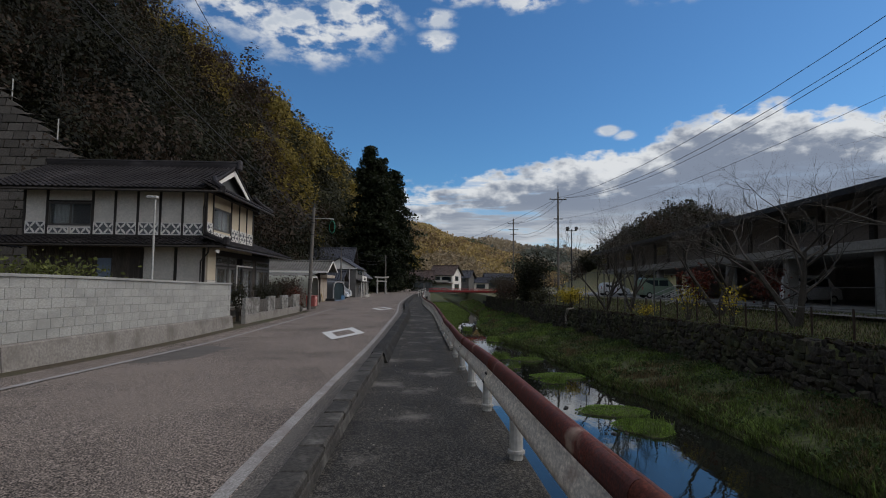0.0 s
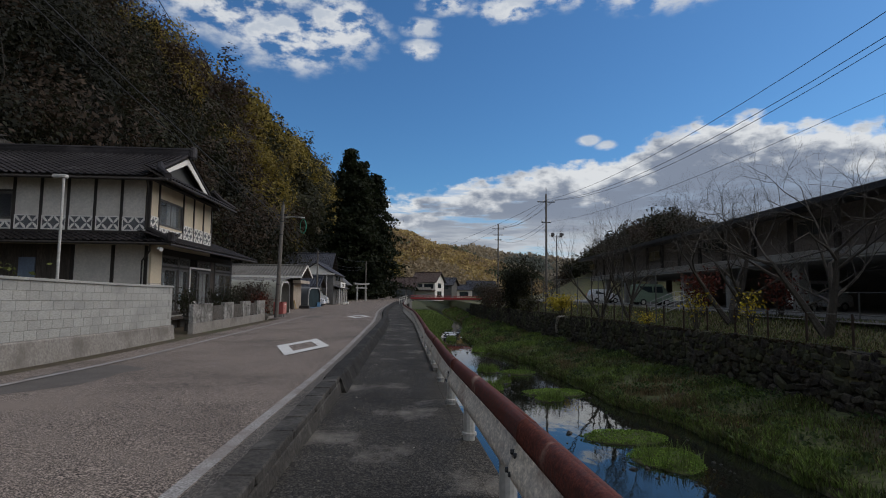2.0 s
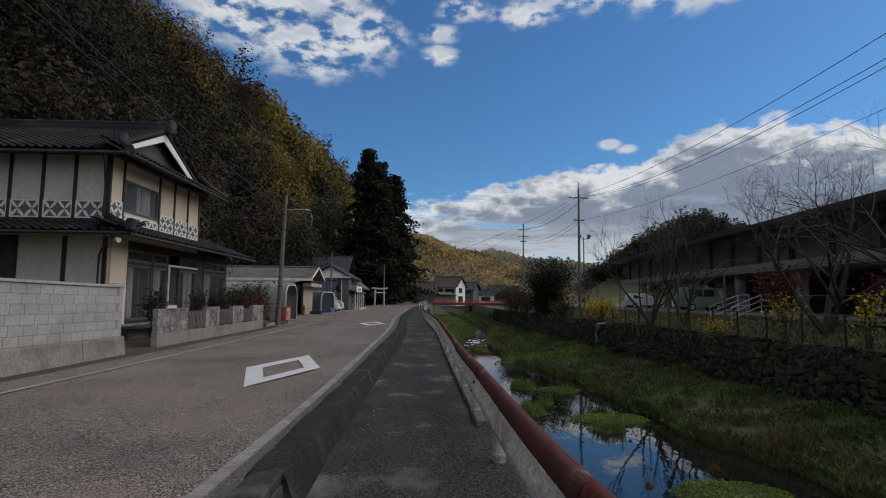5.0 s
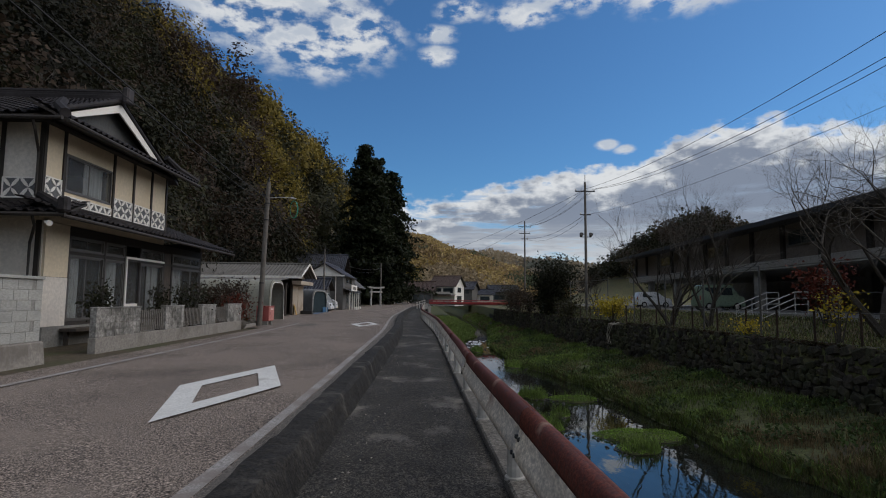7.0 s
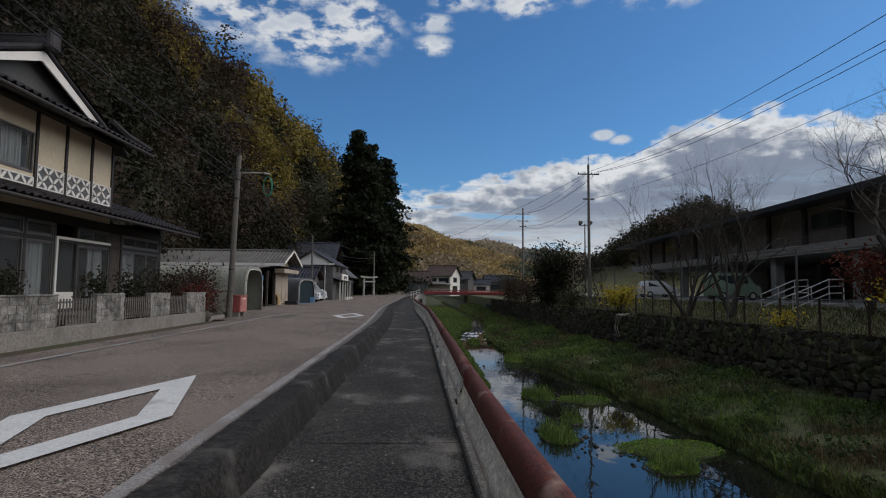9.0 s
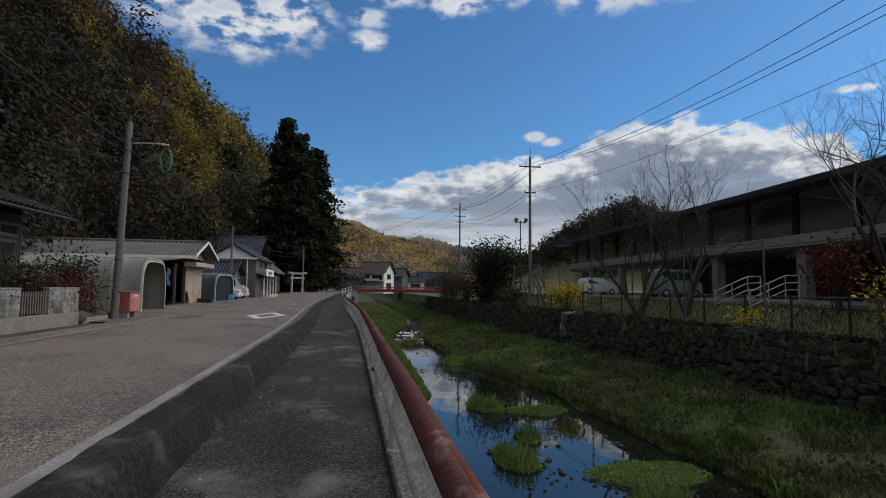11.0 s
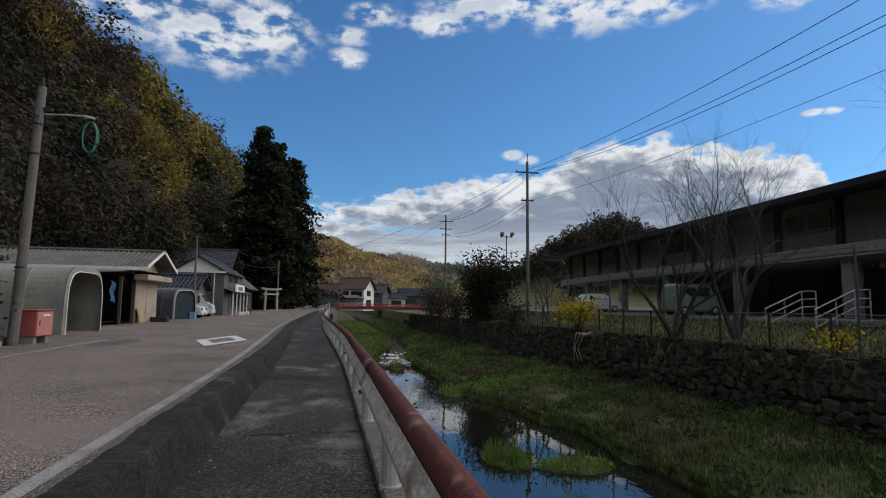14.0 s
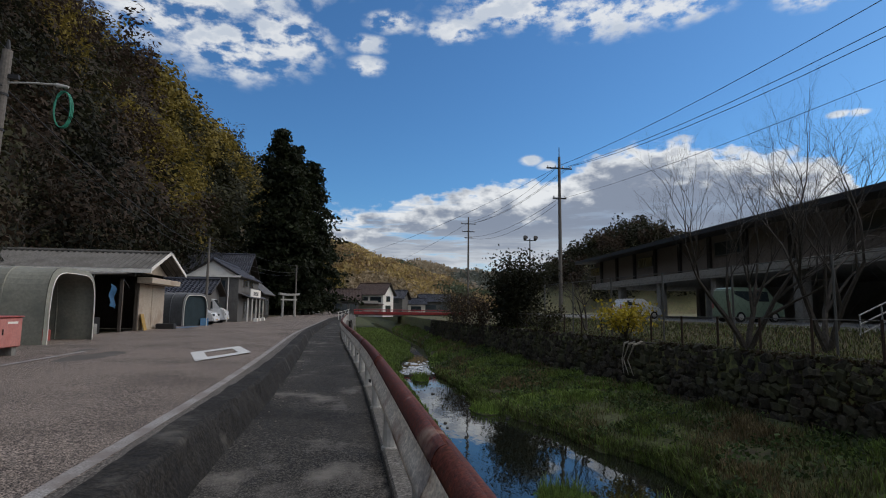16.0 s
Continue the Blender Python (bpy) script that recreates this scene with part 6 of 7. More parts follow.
SLATE = M("blue_black_slate", (0.040, 0.042, 0.055), 0.5, 0.25, 0.8, 10, 0.15, island=0.25)
DARKWALL = M("dark_grey_wall", (0.13, 0.125, 0.12), 0.9, 0.2, 0.7, 10, 0.2, (0.08, 0.075, 0.07), 0.5)
H2 = village_house("shop_house", "old two-storey shop house, white gable over dark walls, sign board", -12.6, -8.4, 72.4, 83, 3.75, 5.0, "y", DARKWALL, SLATE, 0.28,
                   (("e", 74.5, 76.5, 2.9, 3.6), ("e", 77.5, 79.5, 2.9, 3.6), ("e", 75, 77, 0.2, 1.8), ("e", 78, 81, 0.2, 1.8), ("s", -10.9, -9.4, 2.7, 3.4)))
part("gable_band", B(-12.9, -8.2, 72.1, 72.35, 3.62, 3.78), WHITE, H2, "white band under the gable")
sg = part("sign_board", B(-7.75, -7.65, 74.2, 79.6, 2.0, 2.75, bevel=0.02), WHITE, H2, "white sign board with dark lettering")
for i in range(5):
    part("letter_bar", B(-7.649, -7.64, 75.5 + i * 0.55, 75.85 + i * 0.55, 2.2, 2.55), DARKMETAL, sg)
part("balcony_floor", B(-8.39, -7.7, 74.0, 80.5, 1.9, 1.99), TIMBER, H2)
part("awning_roof", tile_slope(bmesh.new(), (-7.5, 72.4, 1.95), (0, 11, 0), (-0.9, 0, 0.35), 36, 3), TILE_GREY, H2)
for y in (73, 75.2, 77.4, 79.6, 81.8):
    part("porch_post", B(-7.75, -7.65, y, y + 0.1, GZ, 1.95), WHITE, H2, "white porch post")
part("drainpipe", T([(-9.2, 72.3, 3.6), (-9.2, 72.3, GZ)], 0.05, 8), WHITE, H2)
for y, w in ((74.3, 0.5), (76.1, 0.35), (78.6, 0.6)):
    clutter_box("planter_pot", -7.2, y, 0.3, w, 0.3, WHITE, "pale plant trough by the shop front", "planter")
village_house("tiled_outhouse", "low outhouse with dark hipped tile roof", -13.2, -9.6, 66.6, 71.0, 2.2, 3.1, "x", DARKWALL, SLATE, 0.5)
village_house("row_house", "narrow dark wooden house beside the road", -12.5, -8.6, 85.0, 93, 3.0, 4.6, "y", DARKBOARD, TILE_GREY, 0.6, (("e", 86, 88.5, 0.4, 2.0), ("e", 89.5, 92, 0.4, 2.0)))
HT = village_house("temple_hall", "large tiled hall on the slope above the road", -19, -12.6, 96, 105, 5.2, 8.0, "x", DARKBOARD, SLATE, 1.0)
village_house("row_house", "grey house past the shrine gate", -12.5, -7.2, 134, 141, 3.2, 5.0, "y", DARKWALL, TILE_GREY, 0.6, (("e", 135, 136, 0.6, 2.2), ("e", 137, 139, 0.6, 2.2)))
village_house("white_shop", "small white shop past the shrine gate", -10.5, -5.2, 143, 150, 3.3, 4.4, "y", WHITE, TILE_GREY, 0.4, (("e", 144, 147, 0.4, 2.4), ("s", -9, -7, 1.0, 2.2)))


def torii(x, y):
    t = empty("shrine_gate", "pale stone shrine gate at the roadside", "gate", at=(x, y, GZ))
    for d in (-1.0, 1.0):
        part("pillar", T([(x, y + d * 1.05, GZ - 0.2), (x, y + d * 0.98, 2.75)], [0.17, 0.14], 10), CONC_PALE, t)
    part("tie_beam", B(x - 0.08, x + 0.08, y - 1.35, y + 1.35, 2.15, 2.34, bevel=0.02), CONC_PALE, t)
    b = bmesh.new()
    sweep(b, [(-0.14, 0), (0.14, 0), (0.2, 0.26), (-0.2, 0.26)], [(x, y + d, 2.76 + 0.10 * abs(d / 1.7) ** 2, 0) for d in (-1.7, -1.2, -0.6, 0, 0.6, 1.2, 1.7)], closed=True)
    bmesh.ops.recalc_face_normals(b, faces=b.faces)
    part("lintel", b, CONC_PALE, t)
    return t


torii(-6.9, 99).rotation_euler = (0, 0, math.radians(-42))


# ---------------------------------------------------------------- utility poles and wires
def wire(name, a, b, sag, r=0.012, label="black overhead cable between poles", n=16):
    pts = []
    for i in range(n + 1):
        k = i / n
        p = Vector(a).lerp(Vector(b), k)
        p.z -= sag * 4 * k * (1 - k)
        pts.append(p)
    return thing(name, T(pts, r, 5), WIRE, label, "cable", "overhead cables")


def power_pole(x, y, h, arms, label, lean=0.0, r=(0.16, 0.10), mat=None, face=0.0):
    p = empty("utility_pole", label, "utility pole", "utility poles", at=(x, y, ground_z(x, y)))
    g = ground_z(x, y)
    part("shaft", T([(x, y, g - 0.3), (x + lean, y, h)], r, 12), mat or WOODPOLE, p)
    for z, half, ins in arms:
        c = x + lean * (z - g) / (h - g)
        a = part("crossarm", B(c - half, c + half, y - 0.05, y + 0.05, z, z + 0.09), DARKMETAL, p)
        for k in range(ins):
            xx = c - half + 0.08 + (2 * half - 0.16) * k / max(1, ins - 1)
            part("insulator", T([(xx, y, z + 0.09), (xx, y, z + 0.16), (xx, y, z + 0.24)], [0.03, 0.055, 0.03], 8), WHITE, a)
    return p


P1, P2, PN = (15.3, 61.0), (15.5, 92.0), (15.3, 6.0)
pp = power_pole(*P1, 12.2, ((11.3, 0.95, 4), (9.1, 0.5, 2)), "tall dark power pole with crossarms above the car park", r=(0.15, 0.095))
part("top_spike", T([(P1[0], P1[1], 12.2), (P1[0], P1[1], 12.9)], 0.03, 6), DARKMETAL, pp)
power_pole(*P2, 12.9, ((12.0, 0.95, 3), (11.0, 0.8, 3), (10.2, 0.5, 2)), "distant dark power pole with three crossarms", r=(0.15, 0.095))
power_pole(*PN, 12.4, ((11.5, 0.95, 4),), "tall power pole beside the parking area", r=(0.15, 0.095))
for k, dx in enumerate((0.0, 0.72, 0.9)):
    wire("overhead_cable", (P1[0] + dx, P1[1], 11.55), (PN[0] + dx, PN[1], 11.75), (1.6, 2.05, 2.25)[k], 0.014)
    wire("overhead_cable", (P1[0] + dx, P1[1], 11.55), (P2[0] + dx, P2[1], 12.25), 0.7, 0.014)
wire("overhead_cable", (P1[0] + 0.4, P1[1], 9.2), (PN[0] + 0.4, PN[1], 9.0), 1.25, 0.009)
wire("overhead_cable", (P1[0], P1[1], 9.2), (P2[0], P2[1], 10.4), 0.8, 0.014)
wire("overhead_cable", (P1[0], P1[1], 8.9), (P2[0], P2[1], 10.3), 1.1, 0.012)
wire("overhead_cable", (P2[0], P2[1], 12.2), (4, 160, 9.5), 0.9, 0.016)
wire("overhead_cable", (P1[0], P1[1], 11.5), (-6.6, 105, 7.0), 1.5, 0.014)
# floodlight mast
fl = empty("floodlight_mast", "tall thin floodlight mast with two lamps", "lamp", at=(32.5, 118, ground_z(32.5, 118)))
part("shaft", T([(32.5, 118, 0.3), (32.5, 118, 14.0)], [0.16, 0.1], 8), DARKMETAL, fl)
part("bracket", B(31.4, 33.6, 117.9, 118.1, 13.6, 13.72), DARKMETAL, fl)
for dx in (-0.95, 0.95):
    part("lamp_head", T([(32.5 + dx, 118.1, 13.75), (32.5 + dx, 117.5, 14.2)], [0.2, 0.42], 10), DARKMETAL, fl)

LP, LP2, LP3, LP0 = (-7.4, 37.3), (-9.4, 66.0), (-6.6, 105.0), (-6.9, -3.0)
lp = power_pole(*LP, 6.75, ((6.1, 0.3, 0),), "weathered grey-brown utility pole by the red cabinet", lean=0.2, r=(0.13, 0.10))
part("top_cap", T([(-7.2, 37.3, 6.75), (-7.2, 37.3, 7.0)], [0.06, 0.03], 8), DARKMETAL, lp)
part("lamp_arm", T([(-7.2, 37.3, 6.0), (-6.6, 37.25, 6.02), (-6.0, 37.2, 6.0)], 0.022, 6), POST, lp, "thin lamp bracket")
part("lamp_head", T([(-6.1, 37.2, 5.99), (-5.85, 37.2, 5.96)], [0.05, 0.03], 8), POST, lp)
for z in (1.9, 4.9, 5.7):
    part("band", T([(-7.4 + 0.2 * (z / 6.9), 37.3, z), (-7.4 + 0.2 * (z / 6.9), 37.3, z + 0.05)], 0.13, 12), DARKMETAL, lp)
bm = bmesh.new()
for k in range(3):
    pts = [(-5.95 + 0.17 * math.cos(a) * (1 + 0.06 * k), 37.2 + 0.04 * k, 5.45 + 0.42 * math.sin(a)) for a in (2 * math.pi * i / 18 for i in range(19))]
    tube(bm, pts, 0.014, 5)
part("hose_coil", bm, M("green_cord", (0.02, 0.22, 0.14), 0.6, 0.1, bump=0), lp, "coil of green cord")
power_pole(*LP2, 6.1, ((5.7, 0.3, 0),), "slim grey utility pole beside the parked cars", r=(0.10, 0.08))
power_pole(*LP3, 7.2, ((6.7, 0.4, 0),), "utility pole near the shrine gate", r=(0.14, 0.1))
power_pole(*LP0, 11.6, ((11.2, 0.4, 0),), "utility pole by the block wall behind", r=(0.15, 0.11))
for z, s, r in ((6.75, 0.5, 0.012), (5.9, 0.75, 0.018), (5.6, 0.9, 0.012)):
    wire("overhead_cable", (LP[0] + 0.2, LP[1], z), (LP0[0], LP0[1], 9.2 + (z - 5.75) * (5.0 if z > 6.2 else 1.0)), 0.2 if z > 6.2 else 0.7, r)
    wire("overhead_cable", (LP[0] + 0.2, LP[1], z), (LP2[0], LP2[1], z - 0.55), s * 0.8, r)
    wire("overhead_cable", (LP2[0], LP2[1], z - 0.55), (LP3[0], LP3[1], z + 0.4), s * 0.9, r)
wire("overhead_cable", (LP[0] + 0.2, LP[1], 5.5), (-9.3, 32.5, 5.2), 0.2, 0.008)
# lamp on a slim pole inside the garden
gp = empty("garden_lamp_pole", "slim galvanised lamp pole behind the block wall", "lamp", at=(-8.2, 17.3, 0))
part("shaft", T([(-8.2, 17.3, -0.1), (-8.2, 17.3, 4.25)], [0.04, 0.03], 8), POST, gp)
part("lamp_head", B(-8.45, -8.12, 17.22, 17.38, 4.2, 4.29, bevel=0.02), POST, gp)

# islands of water plants: place, half sizes, label, leaf height, share of grass
FLAT, TUFT = "flat bright green cress island in the river", "tufty grass island standing in the river"
ISLANDS = [(7.2, 20.6, 1.25, 0.85, FLAT, 0.12, 0.0), (7.4, 18.2, 0.9, 1.1, FLAT, 0.14, 0.3), (7.1, 28.4, 1.35, 0.75, FLAT, 0.14, 0.0),
           (6.5, 26.9, 0.6, 0.6, TUFT, 0.12, 1.0), (4.45, 29.7, 0.5, 1.0, TUFT, 0.12, 1.0), (6.75, 34.7, 1.0, 0.65, FLAT, 0.14, 0.2),
           (5.2, 35.6, 0.65, 0.9, TUFT, 0.14, 1.0), (5.4, 31.6, 0.35, 0.45, TUFT, 0.1, 0.8), (6.2, 46.6, 0.6, 1.0, TUFT, 0.12, 0.8), (4.9, 57.0, 0.5, 1.2, TUFT, 0.12, 1.0)]

# ---------------------------------------------------------------- bridge and far houses
def build_bridge():
    b = empty("footbridge", "red-painted girder footbridge over the river", "bridge", at=(7, 89.5, 0))
    for y in (88.2, 90.6):
        part("girder", B(1.4, 14.2, y - 0.10, y + 0.10, 0.52, 0.84, bevel=0.02), BRIDGE_RED, b)
        part("handrail", T([(1.4, y, 1.06), (14.2, y, 1.06)], 0.045, 8), BRIDGE_RED, b)
        for i in range(14):
            x = 1.45 + i * 0.98
            part("rail_post", B(x - 0.025, x + 0.025, y - 0.025, y + 0.025, 0.841, 1.03), BRIDGE_RED, b)
    part("deck", B(0.6, 14.6, 88.31, 90.49, 0.42, 0.56), CONC_PALE, b, "pale concrete deck edge")
    part("abutment", B(0.3, 1.3, 87.6, 91.2, -3.4, 0.419), CONC_PALE, b, "pale concrete abutment")
    for y in (87.2, 86.2):
        for i in range(4):
            x = -0.3 + 0.35 * i
            part("ramp_post", T([(x, y, -0.1), (x, y, 0.75 + 0.1 * i)], 0.03, 6), WHITE, b)
        part("ramp_rail", T([(-0.4, y, 0.72), (0.9, y, 1.1)], 0.035, 6), WHITE, b, "white ramp railing")
        part("ramp_rail", T([(-0.4, y, 0.42), (0.9, y, 0.8)], 0.03, 6), WHITE, b)


build_bridge()


def pile_row():
    f = empty("pile_revetment", "row of dark timber piles along the near bank", "revetment")
    for i in range(36):
        y = 66 + 0.6 * i
        x = 1.25 + shift(y)
        part("pile", T([(x, y, -3.2), (x + 0.04 * math.sin(i * 2.1), y, -0.15 + 0.08 * math.sin(i * 1.7))], [0.10, 0.085], 7), DARKBOARD, f)
    part("waler", T([(1.36 + shift(y), y, -0.5) for y in (66, 72, 78, 84, 87)], 0.06, 6), DARKBOARD, f)


pile_row()
BROWN_TILE = M("brown_roof_tile", (0.075, 0.045, 0.035), 0.55, 0.25, 0.8, 8, 0.15, island=0.2)
FH = village_house("farm_house", "brown-roofed house with white gable beyond the bridge", 3.6, 9.8, 143, 149.6, 4.5, 6.7, "x", WHITE, BROWN_TILE, 0.55, (("s", 3.9, 6.4, 2.6, 3.8), ("s", 6.9, 9.4, 2.6, 3.8), ("e", 145, 147.4, 2.8, 4.0), ("e", 144.6, 147.8, 0.5, 2.0)))
part("balcony", B(3.7, 9.0, 142.1, 142.9, 2.2, 2.36), TIMBER, FH, "dark timber balcony floor")
part("balcony_screen", B(3.7, 9.0, 142.08, 142.14, 2.361, 2.95), PLASTER, FH, "pale balcony screen")
part("lean_to_roof", tile_slope(bmesh.new(), (3.2, 141.6, 1.9), (7.0, 0, 0), (0, 1.35, 0.4), 22, 4), BROWN_TILE, FH)
FH.rotation_euler = (0, 0, math.radians(-24))
village_house("farm_house", "lower brown-roofed house with dark walls beyond the bridge", -2.2, 3.0, 139, 145, 3.3, 5.2, "x", DARKWALL, BROWN_TILE, 0.7, (("s", -1.6, 0.8, 0.8, 2.2), ("s", 1.2, 2.6, 0.8, 2.2)))
village_house("farm_house", "old brown-roofed barn with board walls", -12.5, -4.6, 152, 158, 3.6, 6.0, "x", BOARD, BROWN_TILE, 0.8, (("s", -8, -5.4, 1, 2.4),))
village_house("farm_house", "dark-roofed house with white gable end further along", 11.2, 14.4, 152, 159, 3.9, 5.6, "x", DARKWALL, SLATE, 0.6, (("s", 11.8, 13.6, 2.6, 3.6),)).rotation_euler = (0, 0, math.radians(-18))
village_house("farm_house", "low white-walled shed with dark roof along the river", 15.2, 19.5, 158, 163, 2.6, 3.8, "x", PLASTER, SLATE, 0.5, (("s", 16, 18.5, 0.8, 2.0),))
village_house("farm_house", "grey house with dark roof far along the river", 21, 29, 175, 183, 3.6, 5.4, "x", DARKWALL, SLATE, 0.7, (("s", 22, 25, 1.2, 2.6), ("s", 26, 28, 1.2, 2.6)))


# ---------------------------------------------------------------- long elevated building
def build_hall():
    D = 4.8
    c = empty("long_building", "long dark elevated building on concrete columns over parking", "building", at=(26, 45, 0))
    def put(name, bm, mat, parent=None, label=""):
        m = pose(24.0, 47.0, 0, 0, 0, -D)
        bm.transform(m)
        return part(name, bm, mat, parent or c, label)
    y0, y1 = -46.0, 34.0
    put("upper_wall", B(0.3, 13, y0 + 0.5, y1 - 0.6, 4.1, 6.35), BUILD_WALL, None, "dark brown clad upper storey")
    put("floor_beam", B(0.0, 13.2, y0, y1, 3.6, 4.08, bevel=0.03), BUILD_TRIM, None, "grey concrete floor edge beam")
    bm = bmesh.new()
    slab(bm, [(-1.3, y0 - 1, 6.6), (-1.3, y1 + 1.4, 6.6), (14.5, y1 + 1.4, 7.6), (14.5, y0 - 1, 7.6)], 0.3)
    put("roof", bm, ROOF_DARK, None, "dark sheet roof with deep eave")
    put("fascia", B(-1.36, -1.31, y0 - 1, y1 + 1.4, 6.3, 6.61), DARKMETAL)
    for i in range(20):
        y = y0 + 1.5 + i * 4.0
        put("pilaster", B(0.12, 0.299, y - 0.18, y + 0.18, 4.09, 6.35), DARKBOARD)
        if i % 2 == 0:
            put("column", B(0.4, 1.0, y - 0.32, y + 0.32, 0.2, 3.59, bevel=0.03), CONC, None, "concrete column")
            put("column", B(8.4, 9.0, y - 0.32, y + 0.32, 0.2, 3.59, bevel=0.03), CONC)
        if i % 3 == 1:
            w = put("window", B(0.2, 0.298, y + 0.5, y + 3.4, 4.9, 5.9), ALU)
            for k in range(2):
                put("pane", B(0.19, 0.199, y + 0.58 + k * 1.4, y + 1.9 + k * 1.4, 4.98, 5.82), GLASS, w)
    put("back_wall", B(13.0, 13.3, y0, y1, 0.2, 3.59), CONC, None, "shaded back wall under the floor")
    put("soffit", B(0.05, 12.9, y0 + 0.1, y1 - 0.1, 3.5, 3.59), CONC_PALE)


ROOF_DARK = M("dark_sheet_roof", (0.035, 0.033, 0.034), 0.6, 0.2, 0.3, 6, 0.1)
build_hall()

# parking surface
bm = bmesh.new()
sweep(bm, [(17.6, 0.52), (24, 0.62), (40, 0.7)], [(0.02 * (y - 47), y, 0.02, 0) for y in range(-10, 100, 3)])
thing("parking_surface", bm, M("parking_gravel", (0.20, 0.195, 0.185), 0.95, 0.3, 0.4, 14, 0.5, (0.14, 0.135, 0.12), 0.5), "pale grey parking surface", "pavement", kind="structure", smooth=True)
small_car("small_car", pose(22.4, 63.5, 0.62, 0, 0, 3), CARWHITE, "white light car in the car park")
small_car("small_van", pose(22.2, 51.2, 0.62, 0, 0, 2), CARGREEN, "pale green light van in the car park", van=True)
small_car("small_van", pose(26.0, 36.0, 0.64, 0, 0, 4), CARWHITE, "white van parked under the building", van=True)


# ---------------------------------------------------------------- stone river wall
def stone_mesh(seed):
    rnd = random.Random(seed)
    bm = B(-0.12, 0.10, -0.23, 0.23, -0.19, 0.19)
    bmesh.ops.bevel(bm, geom=list(bm.edges), offset=0.07, segments=1, affect="EDGES")
    for v in bm.verts:
        v.co += Vector((rnd.uniform(-1, 1) * 0.03, rnd.uniform(-1, 1) * 0.04, rnd.uniform(-1, 1) * 0.035))
    return to_mesh(bm, "stone", STONE)


WALL_BOT, WALL_TOP = -2.15, -0.16


def build_stone_wall():
    W = empty("river_wall_far", "dark mossy field-stone river wall", "wall", kind="structure")
    bm = bmesh.new()
    ys = [-12 + 2 * i for i in range(60)]
    rows = [[bm.verts.new((wall_x(y) + s, y, u)) for s, u in ((-0.20, WALL_BOT - 0.6), (0.12, WALL_TOP), (0.55, WALL_TOP + 0.02), (0.55, WALL_BOT - 0.6))] for y in ys]
    for r, s in zip(rows, rows[1:]):
        for k in range(4):
            bm.faces.new((r[k], r[(k + 1) % 4], s[(k + 1) % 4], s[k]))
    bmesh.ops.recalc_face_normals(bm, faces=bm.faces)
    part("backing", bm, MORTAR, W)
    kinds = [stone_mesh(i) for i in range(7)]
    rnd = random.Random(21)
    far_v, far_f = [], []
    flip = Matrix.Rotation(math.pi, 4, "Z")
    count = 0
    for j in range(8):
        y = 4.0 + 0.2 * (j % 2)
        while y < 96:
            wd = rnd.choice((0.18, 0.24, 0.30, 0.36, 0.48)) * rnd.uniform(0.85, 1.15)
            z = WALL_BOT + 0.08 + j * 0.257 + 0.13 * noise.noise((y * 0.8, j, 5)) + rnd.uniform(-0.08, 0.08)
            k = (z - WALL_BOT) / (WALL_TOP - WALL_BOT)
            m = pose(wall_x(y) - 0.16 + 0.26 * k + rnd.uniform(-0.04, 0.03), y, z, rnd.uniform(-28, 28), 0, 180 + rnd.uniform(-14, 14)) @ Matrix.Diagonal((1, wd / 0.44, rnd.uniform(0.5, 0.92), 1))
            me = kinds[rnd.randrange(7)]
            if 29 < y < 44 and count < 300:
                piece("stone", me, W, m)
                count += 1
            else:
                o = len(far_v)
                far_v += [m @ v.co for v in me.vertices]
                far_f += [tuple(o + i for i in p.vertices) for p in me.polygons]
            y += wd + 0.015
    ob = new("stones", strips("stones", [tuple(v) for v in far_v], far_f, STONE))
    ob.parent = W
    tagged(ob, kind="stuff")


build_stone_wall()


# ---------------------------------------------------------------- fences, steps
RUSTPOST = M("rusted_fence_post", (0.05, 0.034, 0.026), 0.85, 0.3, 2, 18, 0.3)
NETTING = M("wire_netting", (0.11, 0.11, 0.105), 0.7, 0.1, 2, 18, 0.0, metal=0.3)


def mesh_fence(name, label, xf, y0, y1, h, step, postmat, pr, top=True, wires=0.16, zf=None):
    f = empty(name, label, "fence")
    zf = zf or ground_z
    y = y0
    while y <= y1 + 0.01:
        x = xf(y)
        g = zf(x, y)
        part("post", T([(x, y, g - 0.2), (x, y, g + h)], pr, 6), postmat, f)
        y += step
    ys = np.arange(y0, y1 + 0.01, 1.0).tolist()
    if top:
        for u in (h - 0.03, 0.08):
            part("rail", T([(xf(q), q, zf(xf(q), q) + u) for q in ys], 0.016, 5), NETTING, f)
    bm = bmesh.new()
    n = int((y1 - y0) / wires)
    for i in range(n):
        for s in (-1, 1):
            a = y0 + i * wires
            b = a + s * (h - 0.1) * 0.9
            if not (y0 <= b <= y1):
                continue
            tube(bm, [(xf(a), a, zf(xf(a), a) + 0.06), (xf(b), b, zf(xf(b), b) + h - 0.04)], 0.0022, 3, cap=False)
    part("netting", bm, NETTING, f, "diamond wire netting")
    return f


mesh_fence("chain_fence", "rusty chain-link fence along the river wall", lambda y: wall_x(y) + 0.75, 12, 62, 1.15, 2.0, RUSTPOST, 0.04)
mesh_fence("net_fence", "tall thin net fence along the car park", lambda y: wall_x(y) + 1.0 + 0.012 * (y - 34), 33.4, 58, 2.95, 4.1, NETTING, 0.038, wires=0.3)
mesh_fence("mesh_fence", "low grey wire fence beside the parking", lambda y: wall_x(y) + 5.3, 8, 34, 1.2, 2.4, NETTING, 0.03, wires=0.2)


